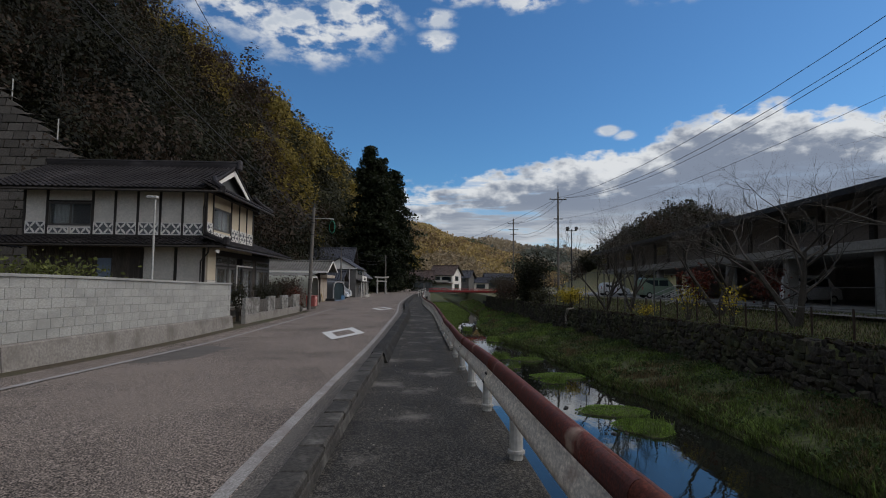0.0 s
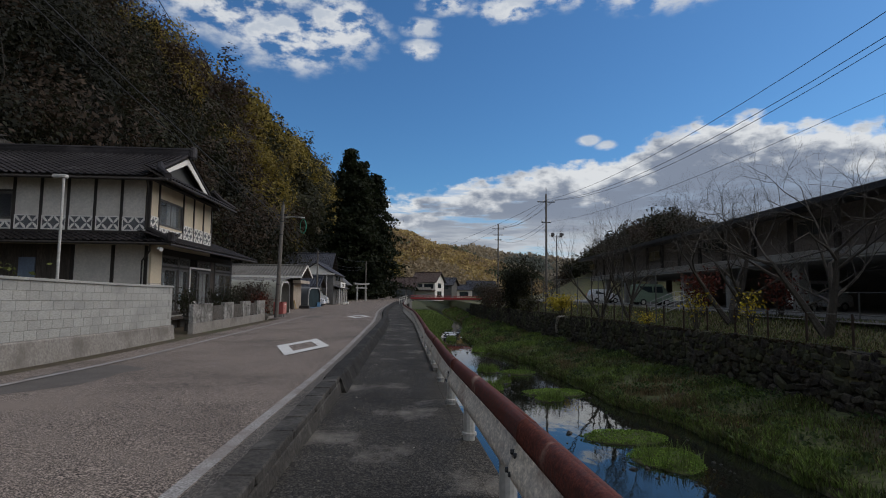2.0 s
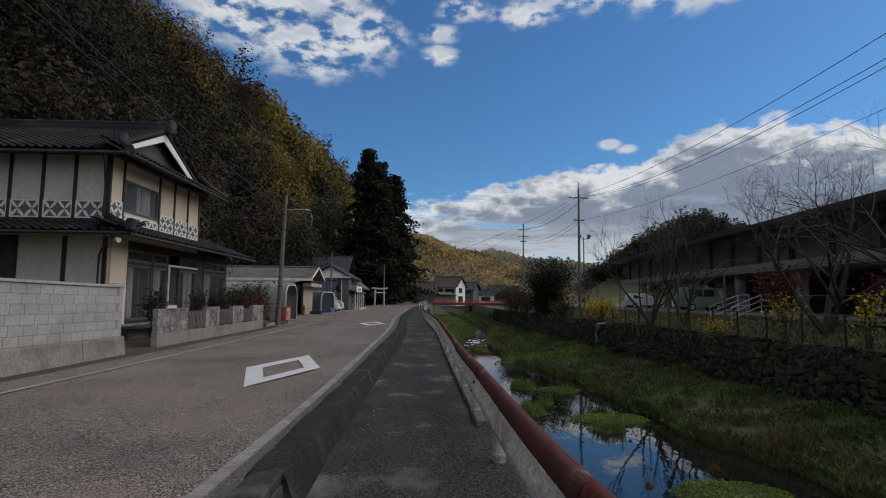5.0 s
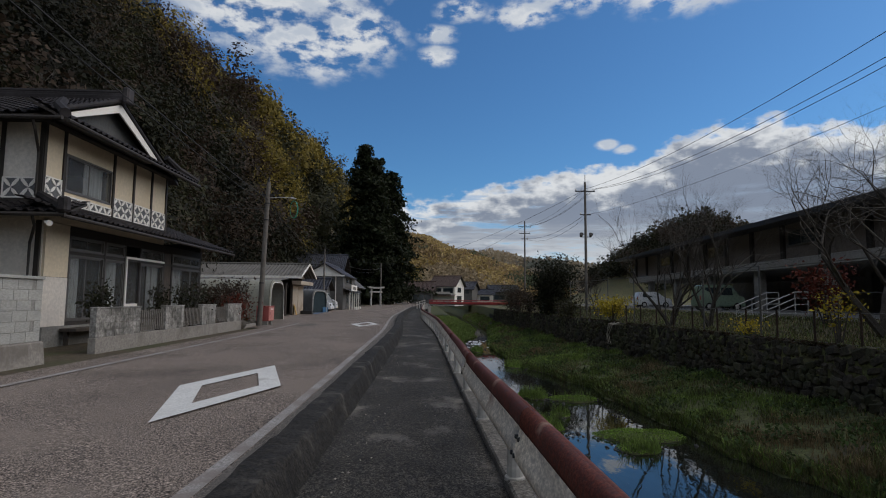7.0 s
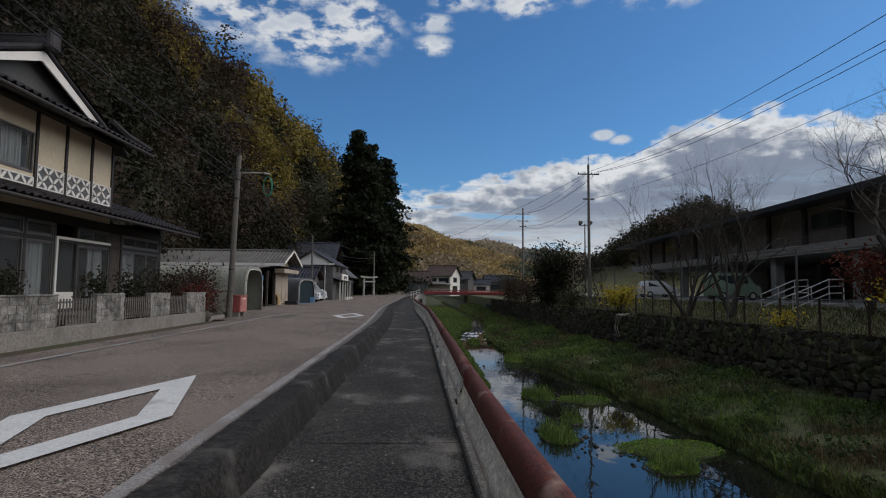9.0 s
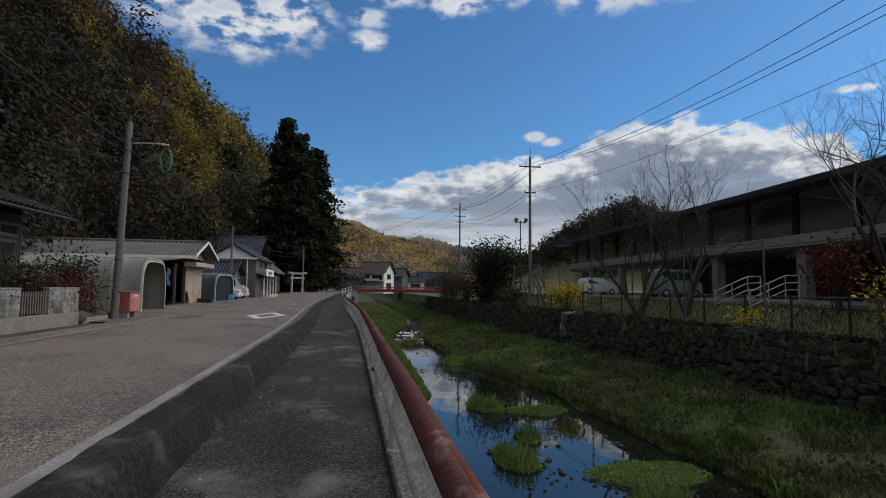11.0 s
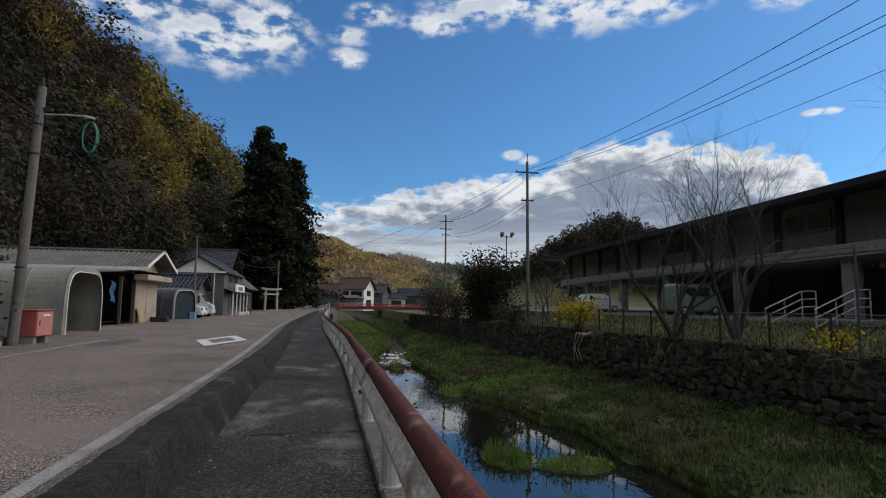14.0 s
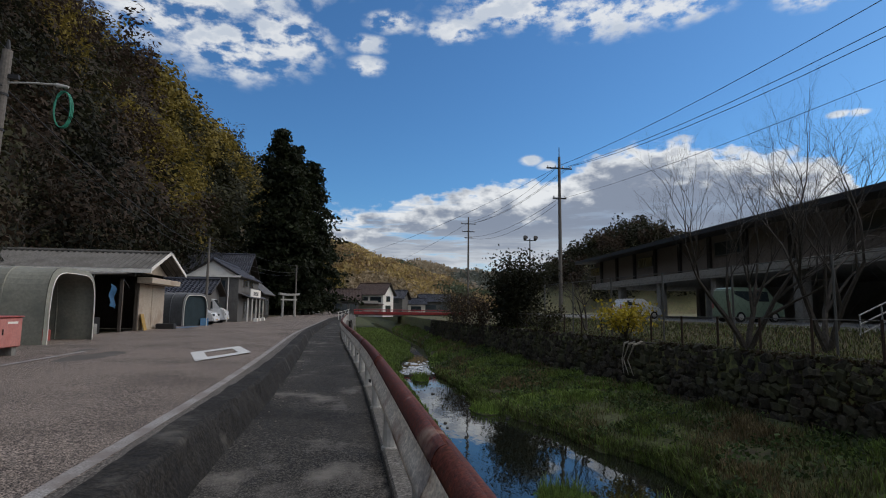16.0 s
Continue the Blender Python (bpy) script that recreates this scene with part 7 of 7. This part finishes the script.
def build_steps():
    s = empty("concrete_steps", "short concrete steps with white pipe handrails", "steps", at=(17.5, 38.1, 0))
    for i in range(5):
        x = 16.6 + 0.36 * i
        part("step", B(x, 19.4, 37.0, 39.3, -0.35, 0.15 + 0.14 * i - 0.002 * i, bevel=0.008), CONC, s)
    for y in (37.05, 39.25):
        for h in (0.95, 0.65, 0.35):
            part("handrail", T([(16.6, y, 0.1 + h), (18.3, y, 0.8 + h), (18.95, y, 0.82 + h)], 0.024, 6), RAILWHITE, s, "white pipe rail")
        for x, z in ((16.65, 0.1), (17.5, 0.45), (18.3, 0.78), (18.95, 0.8)):
            part("rail_post", T([(x, y, z - 0.1), (x, y, z + 0.96)], 0.026, 6), RAILWHITE, s)


RAILWHITE = M("white_pipe", (0.42, 0.42, 0.41), 0.5, 0.08, 2, 16, 0)
build_steps()


# ---------------------------------------------------------------- trees, bushes
def bare_tree(x, y, h, seed, label, spread=0.75, multi=2, r0=0.13, levels=5):
    g = ground_z(x, y)
    t = empty("bare_tree", label, "tree", "bare trees on the bank", at=(x, y, g))
    bm = bmesh.new()
    tk = bmesh.new()
    branch_tree(bm, (x, y, g - 0.1), h, spread, seed, levels, 5, r0, multi, trunk=tk)
    part("trunk", tk, BARK, t, "dark grey bark stems")
    part("branchwork", bm, BARK, t, "fine bare twigs")
    return t


bare_tree(13.9, 40.9, 8.4, 31, "leafless grey tree with several upright stems", 0.6, 3, 0.11)
bare_tree(15.0, 38.8, 8.8, 8, "leafless grey tree with a leaning stem", 0.65, 3, 0.11)
bare_tree(16.2, 29.4, 9.4, 14, "leafless spreading cherry tree", 1.15, 3, 0.16)
bare_tree(16.0, 23.0, 9.4, 5, "leafless spreading cherry tree", 1.15, 3, 0.17)
bare_tree(18.0, 17.0, 9.8, 6, "leafless spreading cherry tree", 1.1, 3, 0.16)
bare_tree(14.2, 54.5, 5.2, 44, "small leafless tree by the yellow bush", 0.7, 2, 0.08, 4)
bare_tree(13.6, 66.0, 5.0, 47, "small leafless tree beyond the evergreen", 0.7, 2, 0.08, 4)


def leafy_bush(name, x, y, w, h, n, size, mat, label, cat="bush", stems=5, seed=1, low=0.3, stem_mat=None):
    g = ground_z(x, y)
    t = empty(name, label, cat, at=(x, y, g))
    bm = bmesh.new()
    tips = []
    rnd = random.Random(seed)
    for i in range(stems):
        a = 2 * math.pi * i / stems + rnd.random()
        rr = w * 0.42 * rnd.uniform(0.3, 1)
        p = [(x + 0.05 * math.cos(a), y + 0.05 * math.sin(a), g - 0.05), (x + rr * 0.5 * math.cos(a), y + rr * 0.5 * math.sin(a), g + h * 0.5), (x + rr * math.cos(a), y + rr * math.sin(a), g + h * rnd.uniform(0.75, 0.97))]
        tube(bm, p, [0.03, 0.02, 0.008], 5)
        tips.append(p)
    part("stems", bm, stem_mat or BARK, t)
    cs = []
    for p in tips:
        k = n // stems
        s = low + (1 - low) * RNG.random(k)
        a, b, c = (np.array(q) for q in p)
        base = np.where((s < 0.5)[:, None], a + (b - a) * (2 * s)[:, None], b + (c - b) * (2 * s - 1)[:, None])
        cs.append(base + RNG.normal(size=(k, 3)) * np.array([w * 0.16, w * 0.16, h * 0.09]))
    c = np.concatenate(cs)
    c[:, 2] = np.maximum(c[:, 2], g + 0.05)
    ob = new("leaves", leaf_mesh("leaves", [(c, size * (0.6 + 0.8 * RNG.random(len(c))), 0)], [mat]))
    ob.parent = t
    ob.matrix_parent_inverse = Matrix.Translation(t.location).inverted()
    return t


leafy_bush("yellow_bush", 13.0, 47.6, 2.6, 1.7, 1100, 0.17, LEAF_YELLOW, "bright yellow autumn bush on the river wall", stems=9, seed=4, low=0.35)
leafy_bush("yellow_bush", 14.2, 29.0, 1.5, 2.1, 240, 0.12, LEAF_YELLOW, "thin yellow-leaved sapling by the fence", stems=5, seed=7, low=0.4)
leafy_bush("yellow_bush", 14.4, 25.2, 1.4, 2.0, 220, 0.12, LEAF_YELLOW, "thin yellow-leaved sapling by the fence", stems=5, seed=9, low=0.4)
leafy_bush("yellow_bush", 14.0, 33.8, 1.6, 0.8, 260, 0.12, LEAF_YELLOW, "low yellowing scrub by the steps", stems=6, seed=12, low=0.2)
leafy_bush("evergreen_bush", 12.9, 62.5, 4.2, 5.4, 8200, 0.20, LEAF_DARK, "tall dense evergreen shrub on the bank", stems=12, seed=5, low=0.08)
leafy_bush("evergreen_bush", 12.6, 65.5, 3.4, 4.4, 5000, 0.20, LEAF_DARK, "dark evergreen shrub on the bank", stems=10, seed=6, low=0.08)
leafy_bush("red_bush", 16.9, 33.2, 2.6, 2.6, 900, 0.16, LEAF_RED, "dark red-leaved shrub by the parking", stems=7, seed=15, low=0.3)
leafy_bush("red_bush", 18.2, 28.6, 2.0, 2.2, 600, 0.16, LEAF_RED, "dark red-leaved shrub by the parking", stems=7, seed=16, low=0.3)
leafy_bush("scrub_bush", 11.6, 76, 4.0, 3.2, 3200, 0.14, LEAF_BROWN, "tangled brown scrub overhanging the river", stems=14, seed=18, low=0.1)
leafy_bush("scrub_bush", 12.0, 83, 4.4, 3.8, 3200, 0.14, LEAF_OLIVE, "tangled olive scrub overhanging the river", stems=14, seed=19, low=0.1)
leafy_bush("scrub_bush", 11.9, 70, 3.4, 2.4, 2600, 0.14, LEAF_BROWN, "tangled brown scrub overhanging the river", stems=12, seed=20, low=0.1)
leafy_bush("scrub_bush", 12.4, 56, 2.6, 1.7, 800, 0.16, LEAF_OLIVE, "olive scrub on the wall edge", stems=10, seed=22, low=0.1)
# garden planting by the house
leafy_bush("clipped_pine", -8.35, 25.9, 0.9, 1.9, 700, 0.09, LEAF_DARK, "scraggly dark clipped garden pine", stems=5, seed=31, low=0.45)
leafy_bush("clipped_pine", -8.5, 29.6, 0.8, 1.7, 560, 0.09, LEAF_DARK, "scraggly dark clipped garden pine", stems=5, seed=32, low=0.45)
leafy_bush("garden_shrub", -8.4, 31.6, 1.5, 1.8, 1300, 0.10, LEAF_DARK, "dark rounded garden shrub behind the wall", stems=9, seed=33, low=0.2)
leafy_bush("garden_shrub", -8.3, 33.6, 1.6, 2.0, 1300, 0.10, LEAF_BROWN, "dull bronze garden shrub behind the wall", stems=9, seed=34, low=0.2)
leafy_bush("garden_shrub", -8.1, 34.9, 1.5, 1.5, 1300, 0.10, LEAF_RED, "dark red azalea behind the wall", stems=9, seed=35, low=0.2)
leafy_bush("garden_shrub", -7.9, 36.2, 0.9, 0.5, 400, 0.09, LEAF_OLIVE, "low weedy shrub by the pole", stems=6, seed=36, low=0.1)
leafy_bush("garden_shrub", -8.7, 36.9, 2.2, 2.2, 2600, 0.10, LEAF_BROWN, "dark bronze shrub between the low wall and the pole", stems=11, seed=41, low=0.2)
leafy_bush("garden_shrub", -8.3, 36.0, 1.9, 1.5, 2200, 0.09, LEAF_RED, "dark red azalea at the end of the low wall", stems=11, seed=42, low=0.15)
leafy_bush("garden_hedge", -12.2, 18.5, 3.6, 2.5, 3600, 0.14, LEAF_HEDGE, "loose green hedge behind the block wall", stems=14, seed=37, low=0.25)
leafy_bush("garden_hedge", -13.8, 15.5, 3.6, 2.7, 3600, 0.14, LEAF_HEDGE, "loose green hedge behind the block wall", stems=14, seed=38, low=0.25)


# ---------------------------------------------------------------- river grass
def blades(centres, heights, widths, lean):
    """Grass blades: two-segment tapering leaves."""
    n = len(centres)
    a = RNG.random(n) * 2 * np.pi
    side = np.stack([np.cos(a), np.sin(a), np.zeros(n)], 1)
    out = np.stack([-np.sin(a), np.cos(a), np.zeros(n)], 1) * (lean * (0.3 + RNG.random(n)))[:, None]
    up = np.array([0, 0, 1.0])
    w = side * np.asarray(widths)[:, None] * 0.5
    h = np.asarray(heights)[:, None]
    c = np.asarray(centres)
    m = c + up * h * 0.6 + out * h * 0.35
    t = c + up * h * 0.92 + out * h
    v = np.stack([c - w, c + w, m + w * 0.8, m - w * 0.8, t], 1).reshape(-1, 3)
    base = np.arange(n) * 5
    quads = np.stack([base, base + 1, base + 2, base + 3], 1).tolist()
    tris = np.stack([base + 3, base + 2, base + 4], 1).tolist()
    return v, quads, tris


def grass_object(name, label, pts, heights, widths, lean, mats, pick):
    v, q, t = blades(pts, heights, widths, lean)
    me = strips(name, v.tolist(), q + t, mats, np.concatenate([pick, pick]).tolist())
    return tagged(new(name, me), label, "grass", kind="stuff")


def scatter_bank():
    rnd = np.random.default_rng(5)
    def field(n, ylo, yhi, side, power=1.0):
        y = ylo + (yhi - ylo) * rnd.random(n) ** power
        k = rnd.random(n)
        pts = []
        for yy, kk in zip(y, k):
            if side > 0:
                lo, hi = edge_r(yy) - 0.15, wall_x(yy) - 0.1
            else:
                lo, hi = 1.05 + shift(yy), edge_l(yy) + 0.1
                if hi - lo < 0.4:
                    continue
            x = lo + (hi - lo) * kk
            pts.append((x, yy, bed_z(x, yy) - 0.02))
        return np.array(pts)
    right = np.concatenate([field(120000, 7, 60, 1, 1.0), field(30000, 60, 140, 1)])
    clump = np.array([noise.noise((p[0] * 0.9, p[1] * 0.7, 4)) for p in right])
    keep = rnd.random(len(right)) < 0.55 + 1.2 * clump
    right, clump = right[keep], clump[keep]
    h = (0.09 + 0.10 * rnd.random(len(right))) * (1.2 + 2.0 * np.maximum(0, clump)) * (1 + (right[:, 1] > 55) * 0.5)
    tone = np.array([noise.noise((p[0] * 0.35, p[1] * 0.25, 9)) for p in right]) + 0.35 * rnd.normal(size=len(right)) * 0.6
    dist = np.array([(p[0] - edge_r(p[1])) for p in right])
    pick = np.where(tone + 0.12 * (dist < 1.6) + 0.4 * (right[:, 1] > 44) > 0.22, 0, np.where(tone < -0.26, 2, 1))
    grass_object("bank_grass", "rough green and fading bank grass below the wall", right, h, 0.016 + 0.02 * rnd.random(len(right)) + 0.02 * (right[:, 1] > 45), 0.5, [GRASS, GRASS_DULL, GRASS_DRY], pick)
    left = np.concatenate([field(30000, 28, 62, -1), field(30000, 62, 140, -1)])
    h = (0.11 + 0.13 * rnd.random(len(left))) * (1 + 0.5 * (left[:, 1] > 62))
    pick = np.where(rnd.random(len(left)) < 0.85, 0, 1)
    grass_object("bank_grass", "bright green grass along the near bank", left, h, 0.022 + 0.02 * rnd.random(len(left)) + 0.03 * (left[:, 1] > 62), 0.5, [GRASS, GRASS_DULL], pick)
    # fringe of longer grass hanging over the water's edge
    n = 16000
    y = 8 + 52 * rnd.random(n)
    x = np.array([edge_r(q) for q in y]) - 0.12 + 0.55 * rnd.random(n) ** 1.4
    p = np.stack([x, y, [bed_z(a, b) - 0.02 for a, b in zip(x, y)]], 1)
    grass_object("bank_grass", "long grass fringe along the water's edge", p, 0.16 + 0.2 * rnd.random(n), 0.02 + 0.02 * rnd.random(n), 0.7, [GRASS, GRASS_DULL], np.where(rnd.random(n) < 0.45, 0, 1))
    # verge above the wall
    n = 40000
    y = 8 + 62 * rnd.random(n)
    x = np.array([wall_x(q) for q in y]) + 0.3 + 4.6 * rnd.random(n)
    p = np.stack([x, y, [ground_z(a, b) - 0.02 for a, b in zip(x, y)]], 1)
    tone = rnd.random(n)
    grass_object("verge_grass", "dry autumn grass on the verge above the wall", p, 0.10 + 0.14 * rnd.random(n), 0.02 + 0.015 * rnd.random(n), 0.7, [GRASS_DULL, GRASS_DRY, GRASS], np.where(tone < 0.66, 0, np.where(tone < 0.84, 1, 2)))
    # broad-leaved weeds over the bank
    n = 26000
    y = 9 + 60 * rnd.random(n)
    x = np.array([edge_r(q) for q in y]) + 4.4 * rnd.random(n)
    c = np.array([noise.noise((a * 0.7, b * 0.7, 14)) for a, b in zip(x, y)])
    m = c > 0.02
    x, y = x[m], y[m]
    p = np.stack([x, y, [bed_z(a, b) + 0.16 for a, b in zip(x, y)]], 1) + rnd.normal(size=(len(x), 3)) * np.array([0.1, 0.1, 0.07])
    tagged(new("bank_weeds", leaf_mesh("bank_weeds", [(p, 0.13 * (0.5 + 0.9 * rnd.random(len(p))), 0)], [WEED])), "broad-leaved weeds among the bank grass", "weeds", kind="stuff")


def cress_island(x, y, rx, ry, label, tall=0.12, grassy=0.0):
    rnd = np.random.default_rng(int(x * 10 + y * 100))
    t = empty("weed_island", label, "water plants", "green islands in the river", at=(x, y, WATER_Z))
    bm = bmesh.new()
    rings = []
    for k, z in ((1.0, -0.03), (0.86, 0.06), (0.5, 0.12)):
        rings.append([bm.verts.new((x + rx * k * math.cos(a) * (1 + 0.25 * noise.noise((math.cos(a) * 1.3 + x, math.sin(a) * 1.3 + y, 3))), y + ry * k * math.sin(a) * (1 + 0.25 * noise.noise((math.cos(a) * 1.3 + x, math.sin(a) * 1.3 + y, 3))), WATER_Z + z)) for a in (2 * math.pi * i / 22 for i in range(22))])
    for r, s in zip(rings, rings[1:]):
        for i in range(22):
            bm.faces.new((r[i], r[(i + 1) % 22], s[(i + 1) % 22], s[i]))
    bm.faces.new(rings[-1])
    part("mud", bm, BANKSOIL, t, smooth=True)
    n = int(2600 * rx * ry)
    a, r = rnd.random(n) * 2 * np.pi, np.sqrt(rnd.random(n)) * 1.05
    wob = np.array([1 + 0.25 * noise.noise((math.cos(q) * 1.3 + x, math.sin(q) * 1.3 + y, 3)) for q in a])
    p = np.stack([x + rx * r * np.cos(a) * wob, y + ry * r * np.sin(a) * wob, WATER_Z + 0.04 + tall * (1.05 - r) ** 0.4 * (0.5 + 0.7 * rnd.random(n))], 1)
    ob = new("leaves", leaf_mesh("leaves", [(p, 0.055 * (0.6 + 0.9 * rnd.random(n)), 0)], [CRESS]))
    ob.parent = t
    ob.matrix_parent_inverse = Matrix.Translation(t.location).inverted()
    if grassy:
        n = int(900 * rx * ry * grassy)
        a, r = rnd.random(n) * 2 * np.pi, np.sqrt(rnd.random(n)) * 0.95
        p = np.stack([x + rx * r * np.cos(a), y + ry * r * np.sin(a), np.full(n, WATER_Z)], 1)
        v, q, tr = blades(p, 0.2 + 0.35 * rnd.random(n), 0.014 + 0.012 * rnd.random(n), 0.45)
        ob = new("grass_tuft", strips("grass_tuft", v.tolist(), q + tr, [GRASS]))
        ob.parent = t
        ob.matrix_parent_inverse = Matrix.Translation(t.location).inverted()


def wall_growth():
    rnd = np.random.default_rng(17)
    n = 30000
    y = 6 + 84 * rnd.random(n)
    u = rnd.random(n) ** 1.8
    m = np.array([noise.noise((q * 0.5, k * 1.5, 21)) for q, k in zip(y, u)]) + 0.25 * (u < 0.16) > 0.06
    y, u = y[m], u[m]
    x = np.array([wall_x(q) for q in y]) - 0.16 - 0.30 * u + 0.30 - 0.08 * rnd.random(len(y)) - 0.02
    p = np.stack([x, y, WALL_TOP + 0.08 - (WALL_TOP - WALL_BOT) * u], 1)
    k = rnd.random(len(p))
    gs = [(p[k < 0.6], 0.13 * (0.5 + rnd.random((k < 0.6).sum())), 0), (p[k >= 0.6], 0.13 * (0.5 + rnd.random((k >= 0.6).sum())), 1)]
    tagged(new("wall_creepers", leaf_mesh("wall_creepers", gs, [LEAF_BROWN, LEAF_OLIVE])), "withered creepers and moss hanging on the river wall", "creeper", kind="stuff")
    bm = bmesh.new()
    for i, (xx, yy) in enumerate(((12.45, 46.1), (12.5, 46.6), (12.4, 45.6))):
        r = random.Random(i)
        tube(bm, [(xx + 0.3, yy, -0.15), (xx - 0.15, yy - 0.1, -0.25), (xx - 0.3, yy - 0.2 + r.random() * 0.4, -0.9), (xx - 0.32, yy - 0.3, -1.5)], [0.06, 0.05, 0.03, 0.012], 5)
    thing("hanging_roots", bm, M("pale_root", (0.26, 0.24, 0.20), 0.9, 0.2, 2, 14, 0.3), "pale dead roots hanging over the wall", "root", kind="stuff")


scatter_bank()
wall_growth()
for isl in ISLANDS:
    cress_island(*isl)


# ---------------------------------------------------------------- pitched retaining wall behind the house
def slope_wall():
    W = empty("retaining_wall", "weathered grey block retaining wall on the hillside", "wall", kind="structure")
    def top(x):
        return 8.3 + (-20.2 - x) * 0.82
    v, f = [], []
    rnd = random.Random(2)
    j = 0
    z = -0.2
    while z < 17:
        x = -34.0 + (0.45 if j % 2 else 0)
        while x < -20.4:
            if z < top(x):
                y = 33.2 + 0.18 * z
                d = rnd.uniform(0, 0.05)
                o = len(v)
                for yy in (y - 0.04 - d, y + 0.3):
                    v += [(x + 0.02, yy, z + 0.02), (x + 0.86, yy, z + 0.02), (x + 0.86, yy + 0.1, max(z + 0.03, min(z + 0.53, top(x + 0.86)))), (x + 0.02, yy + 0.1, max(z + 0.03, min(z + 0.53, top(x))))]
                f += [(o, o + 1, o + 2, o + 3), (o + 3, o + 2, o + 6, o + 7), (o + 1, o + 5, o + 6, o + 2), (o + 4, o, o + 3, o + 7)]
            x += 0.9
        z += 0.56
        j += 1
    ob = new("wall_blocks", strips("wall_blocks", v, f, PITCH))
    ob.parent = W
    tagged(ob, kind="stuff")
    bm = bmesh.new()
    slab(bm, [(-34, 33.4, -0.5), (-20.4, 33.4, -0.5), (-20.4, 35.0, 8.4), (-34, 36.9, 19.3)], 0.25)
    part("backing", bm, MORTAR, W)
    for x in (-29.5, -26.3, -23.0):
        zt = top(x)
        part("rail_post", T([(x, 33.5 + 0.18 * zt, zt - 0.3), (x, 33.5 + 0.18 * zt, zt + 1.3)], 0.04, 6), POST, W)


PITCH = M("pitched_block", (0.105, 0.094, 0.084), 0.93, 0.3, 0.6, 12, 0.4, (0.08, 0.074, 0.065), 0.55, island=0.25)
slope_wall()


# white water where the stream runs over stones
bm = bmesh.new()
rnd = random.Random(64)
for i in range(70):
    y = rnd.choice((60.5, 64.0, 67.0)) + rnd.gauss(0, 0.6)
    x = 0.5 * (edge_l(y) + edge_r(y)) + rnd.gauss(0, 0.35 * (edge_r(y) - edge_l(y)) / 2)
    r = rnd.uniform(0.05, 0.20)
    c = [bm.verts.new((x + r * rnd.uniform(0.7, 1.2) * math.cos(a), y + 0.5 * r * math.sin(a), WATER_Z + 0.006)) for a in (k * math.pi / 4 for k in range(8))]
    m = bm.verts.new((x, y + 0.1 * r, WATER_Z + 0.02 + 0.15 * r))
    for k in range(8):
        bm.faces.new((c[k], c[(k + 1) % 8], m))
thing("riffle_foam", bm, M("water_foam", (0.75, 0.78, 0.8), 0.5, 0.3, 2, 20, 0.4), "white foam where the stream runs over stones", "foam", kind="stuff", smooth=True)


# dark wet stones round the islands and in the riffles
def river_stones():
    rnd = random.Random(40)
    kinds = []
    for i in range(4):
        bm = bmesh.new()
        bmesh.ops.create_icosphere(bm, subdivisions=1, radius=1.0)
        for v in bm.verts:
            v.co *= rnd.uniform(0.75, 1.2)
        kinds.append(([v.co.copy() for v in bm.verts], [tuple(v.index for v in f.verts) for f in bm.faces]))
        bm.free()
    v, f = [], []
    for i in range(520):
        if rnd.random() < 0.62:
            x0, y0, rx, ry = ISLANDS[rnd.randrange(len(ISLANDS))][:4]
            a, k = rnd.uniform(0, 2 * math.pi), rnd.uniform(0.95, 1.7)
            x, y = x0 + rx * k * math.cos(a), y0 + ry * k * math.sin(a) - rnd.uniform(0, 0.6)
        else:
            y = rnd.choice((44.0, 52.0, 60.5, 64.0, 67.0)) + rnd.gauss(0, 1.6)
            x = edge_l(y) + (edge_r(y) - edge_l(y)) * rnd.random()
        if not edge_l(y) < x < edge_r(y):
            continue
        r = rnd.uniform(0.02, 0.065) if rnd.random() < 0.88 else rnd.uniform(0.065, 0.13)
        cs, fs = kinds[i % 4]
        m = pose(x, y, WATER_Z + 0.1 * r, rnd.uniform(-20, 20), rnd.uniform(-20, 20), rnd.uniform(0, 360)) @ Matrix.Diagonal((r, 0.75 * r, 0.55 * r, 1))
        o = len(v)
        v += [tuple(m @ c) for c in cs]
        f += [tuple(o + k for k in q) for q in fs]
    mat = M("wet_river_stone", (0.026, 0.024, 0.021), 0.6, 0.35, 2.0, 14, 0.3, island=0.5)
    tagged(new("river_stones", strips("river_stones", v, f, mat)), "small dark wet stones lying in the shallow river", "stones", kind="stuff")


river_stones()


# rough garden stones set along the road between the low wall and the pole
def edging_stones():
    rnd = random.Random(52)
    for i in range(15):
        bm = bmesh.new()
        bmesh.ops.create_icosphere(bm, subdivisions=2, radius=1.0)
        for v in bm.verts:
            v.co *= 1 + 0.28 * noise.noise(v.co * 1.6 + Vector((i * 3.1, 0, 0)))
        r = rnd.uniform(0.16, 0.30)
        x, y = -7.72 - 0.32 * (i % 2) - rnd.uniform(0, 0.1), 35.2 + 0.15 * i
        bm.transform(pose(x, y, -0.12 + 0.55 * r + 0.22 * (i % 2), 0, 0, rnd.uniform(0, 360)) @ Matrix.Diagonal((r, r * 1.2, r * 0.85, 1)))
        thing("garden_stone", bm, EDGING, "rough dark garden stone beside the road", "stone", "garden stones by the pole", smooth=True)
    thing("stone_kerb", B(-7.62, -7.46, 35.05, 37.0, -0.3, 0.06, bevel=0.015), PLINTH, "low concrete kerb under the garden stones", "kerb", kind="structure")


EDGING = M("dark_garden_stone", (0.085, 0.076, 0.066), 0.92, 0.4, 2.4, 14, 0.6, (0.045, 0.043, 0.034), 0.5)
edging_stones()
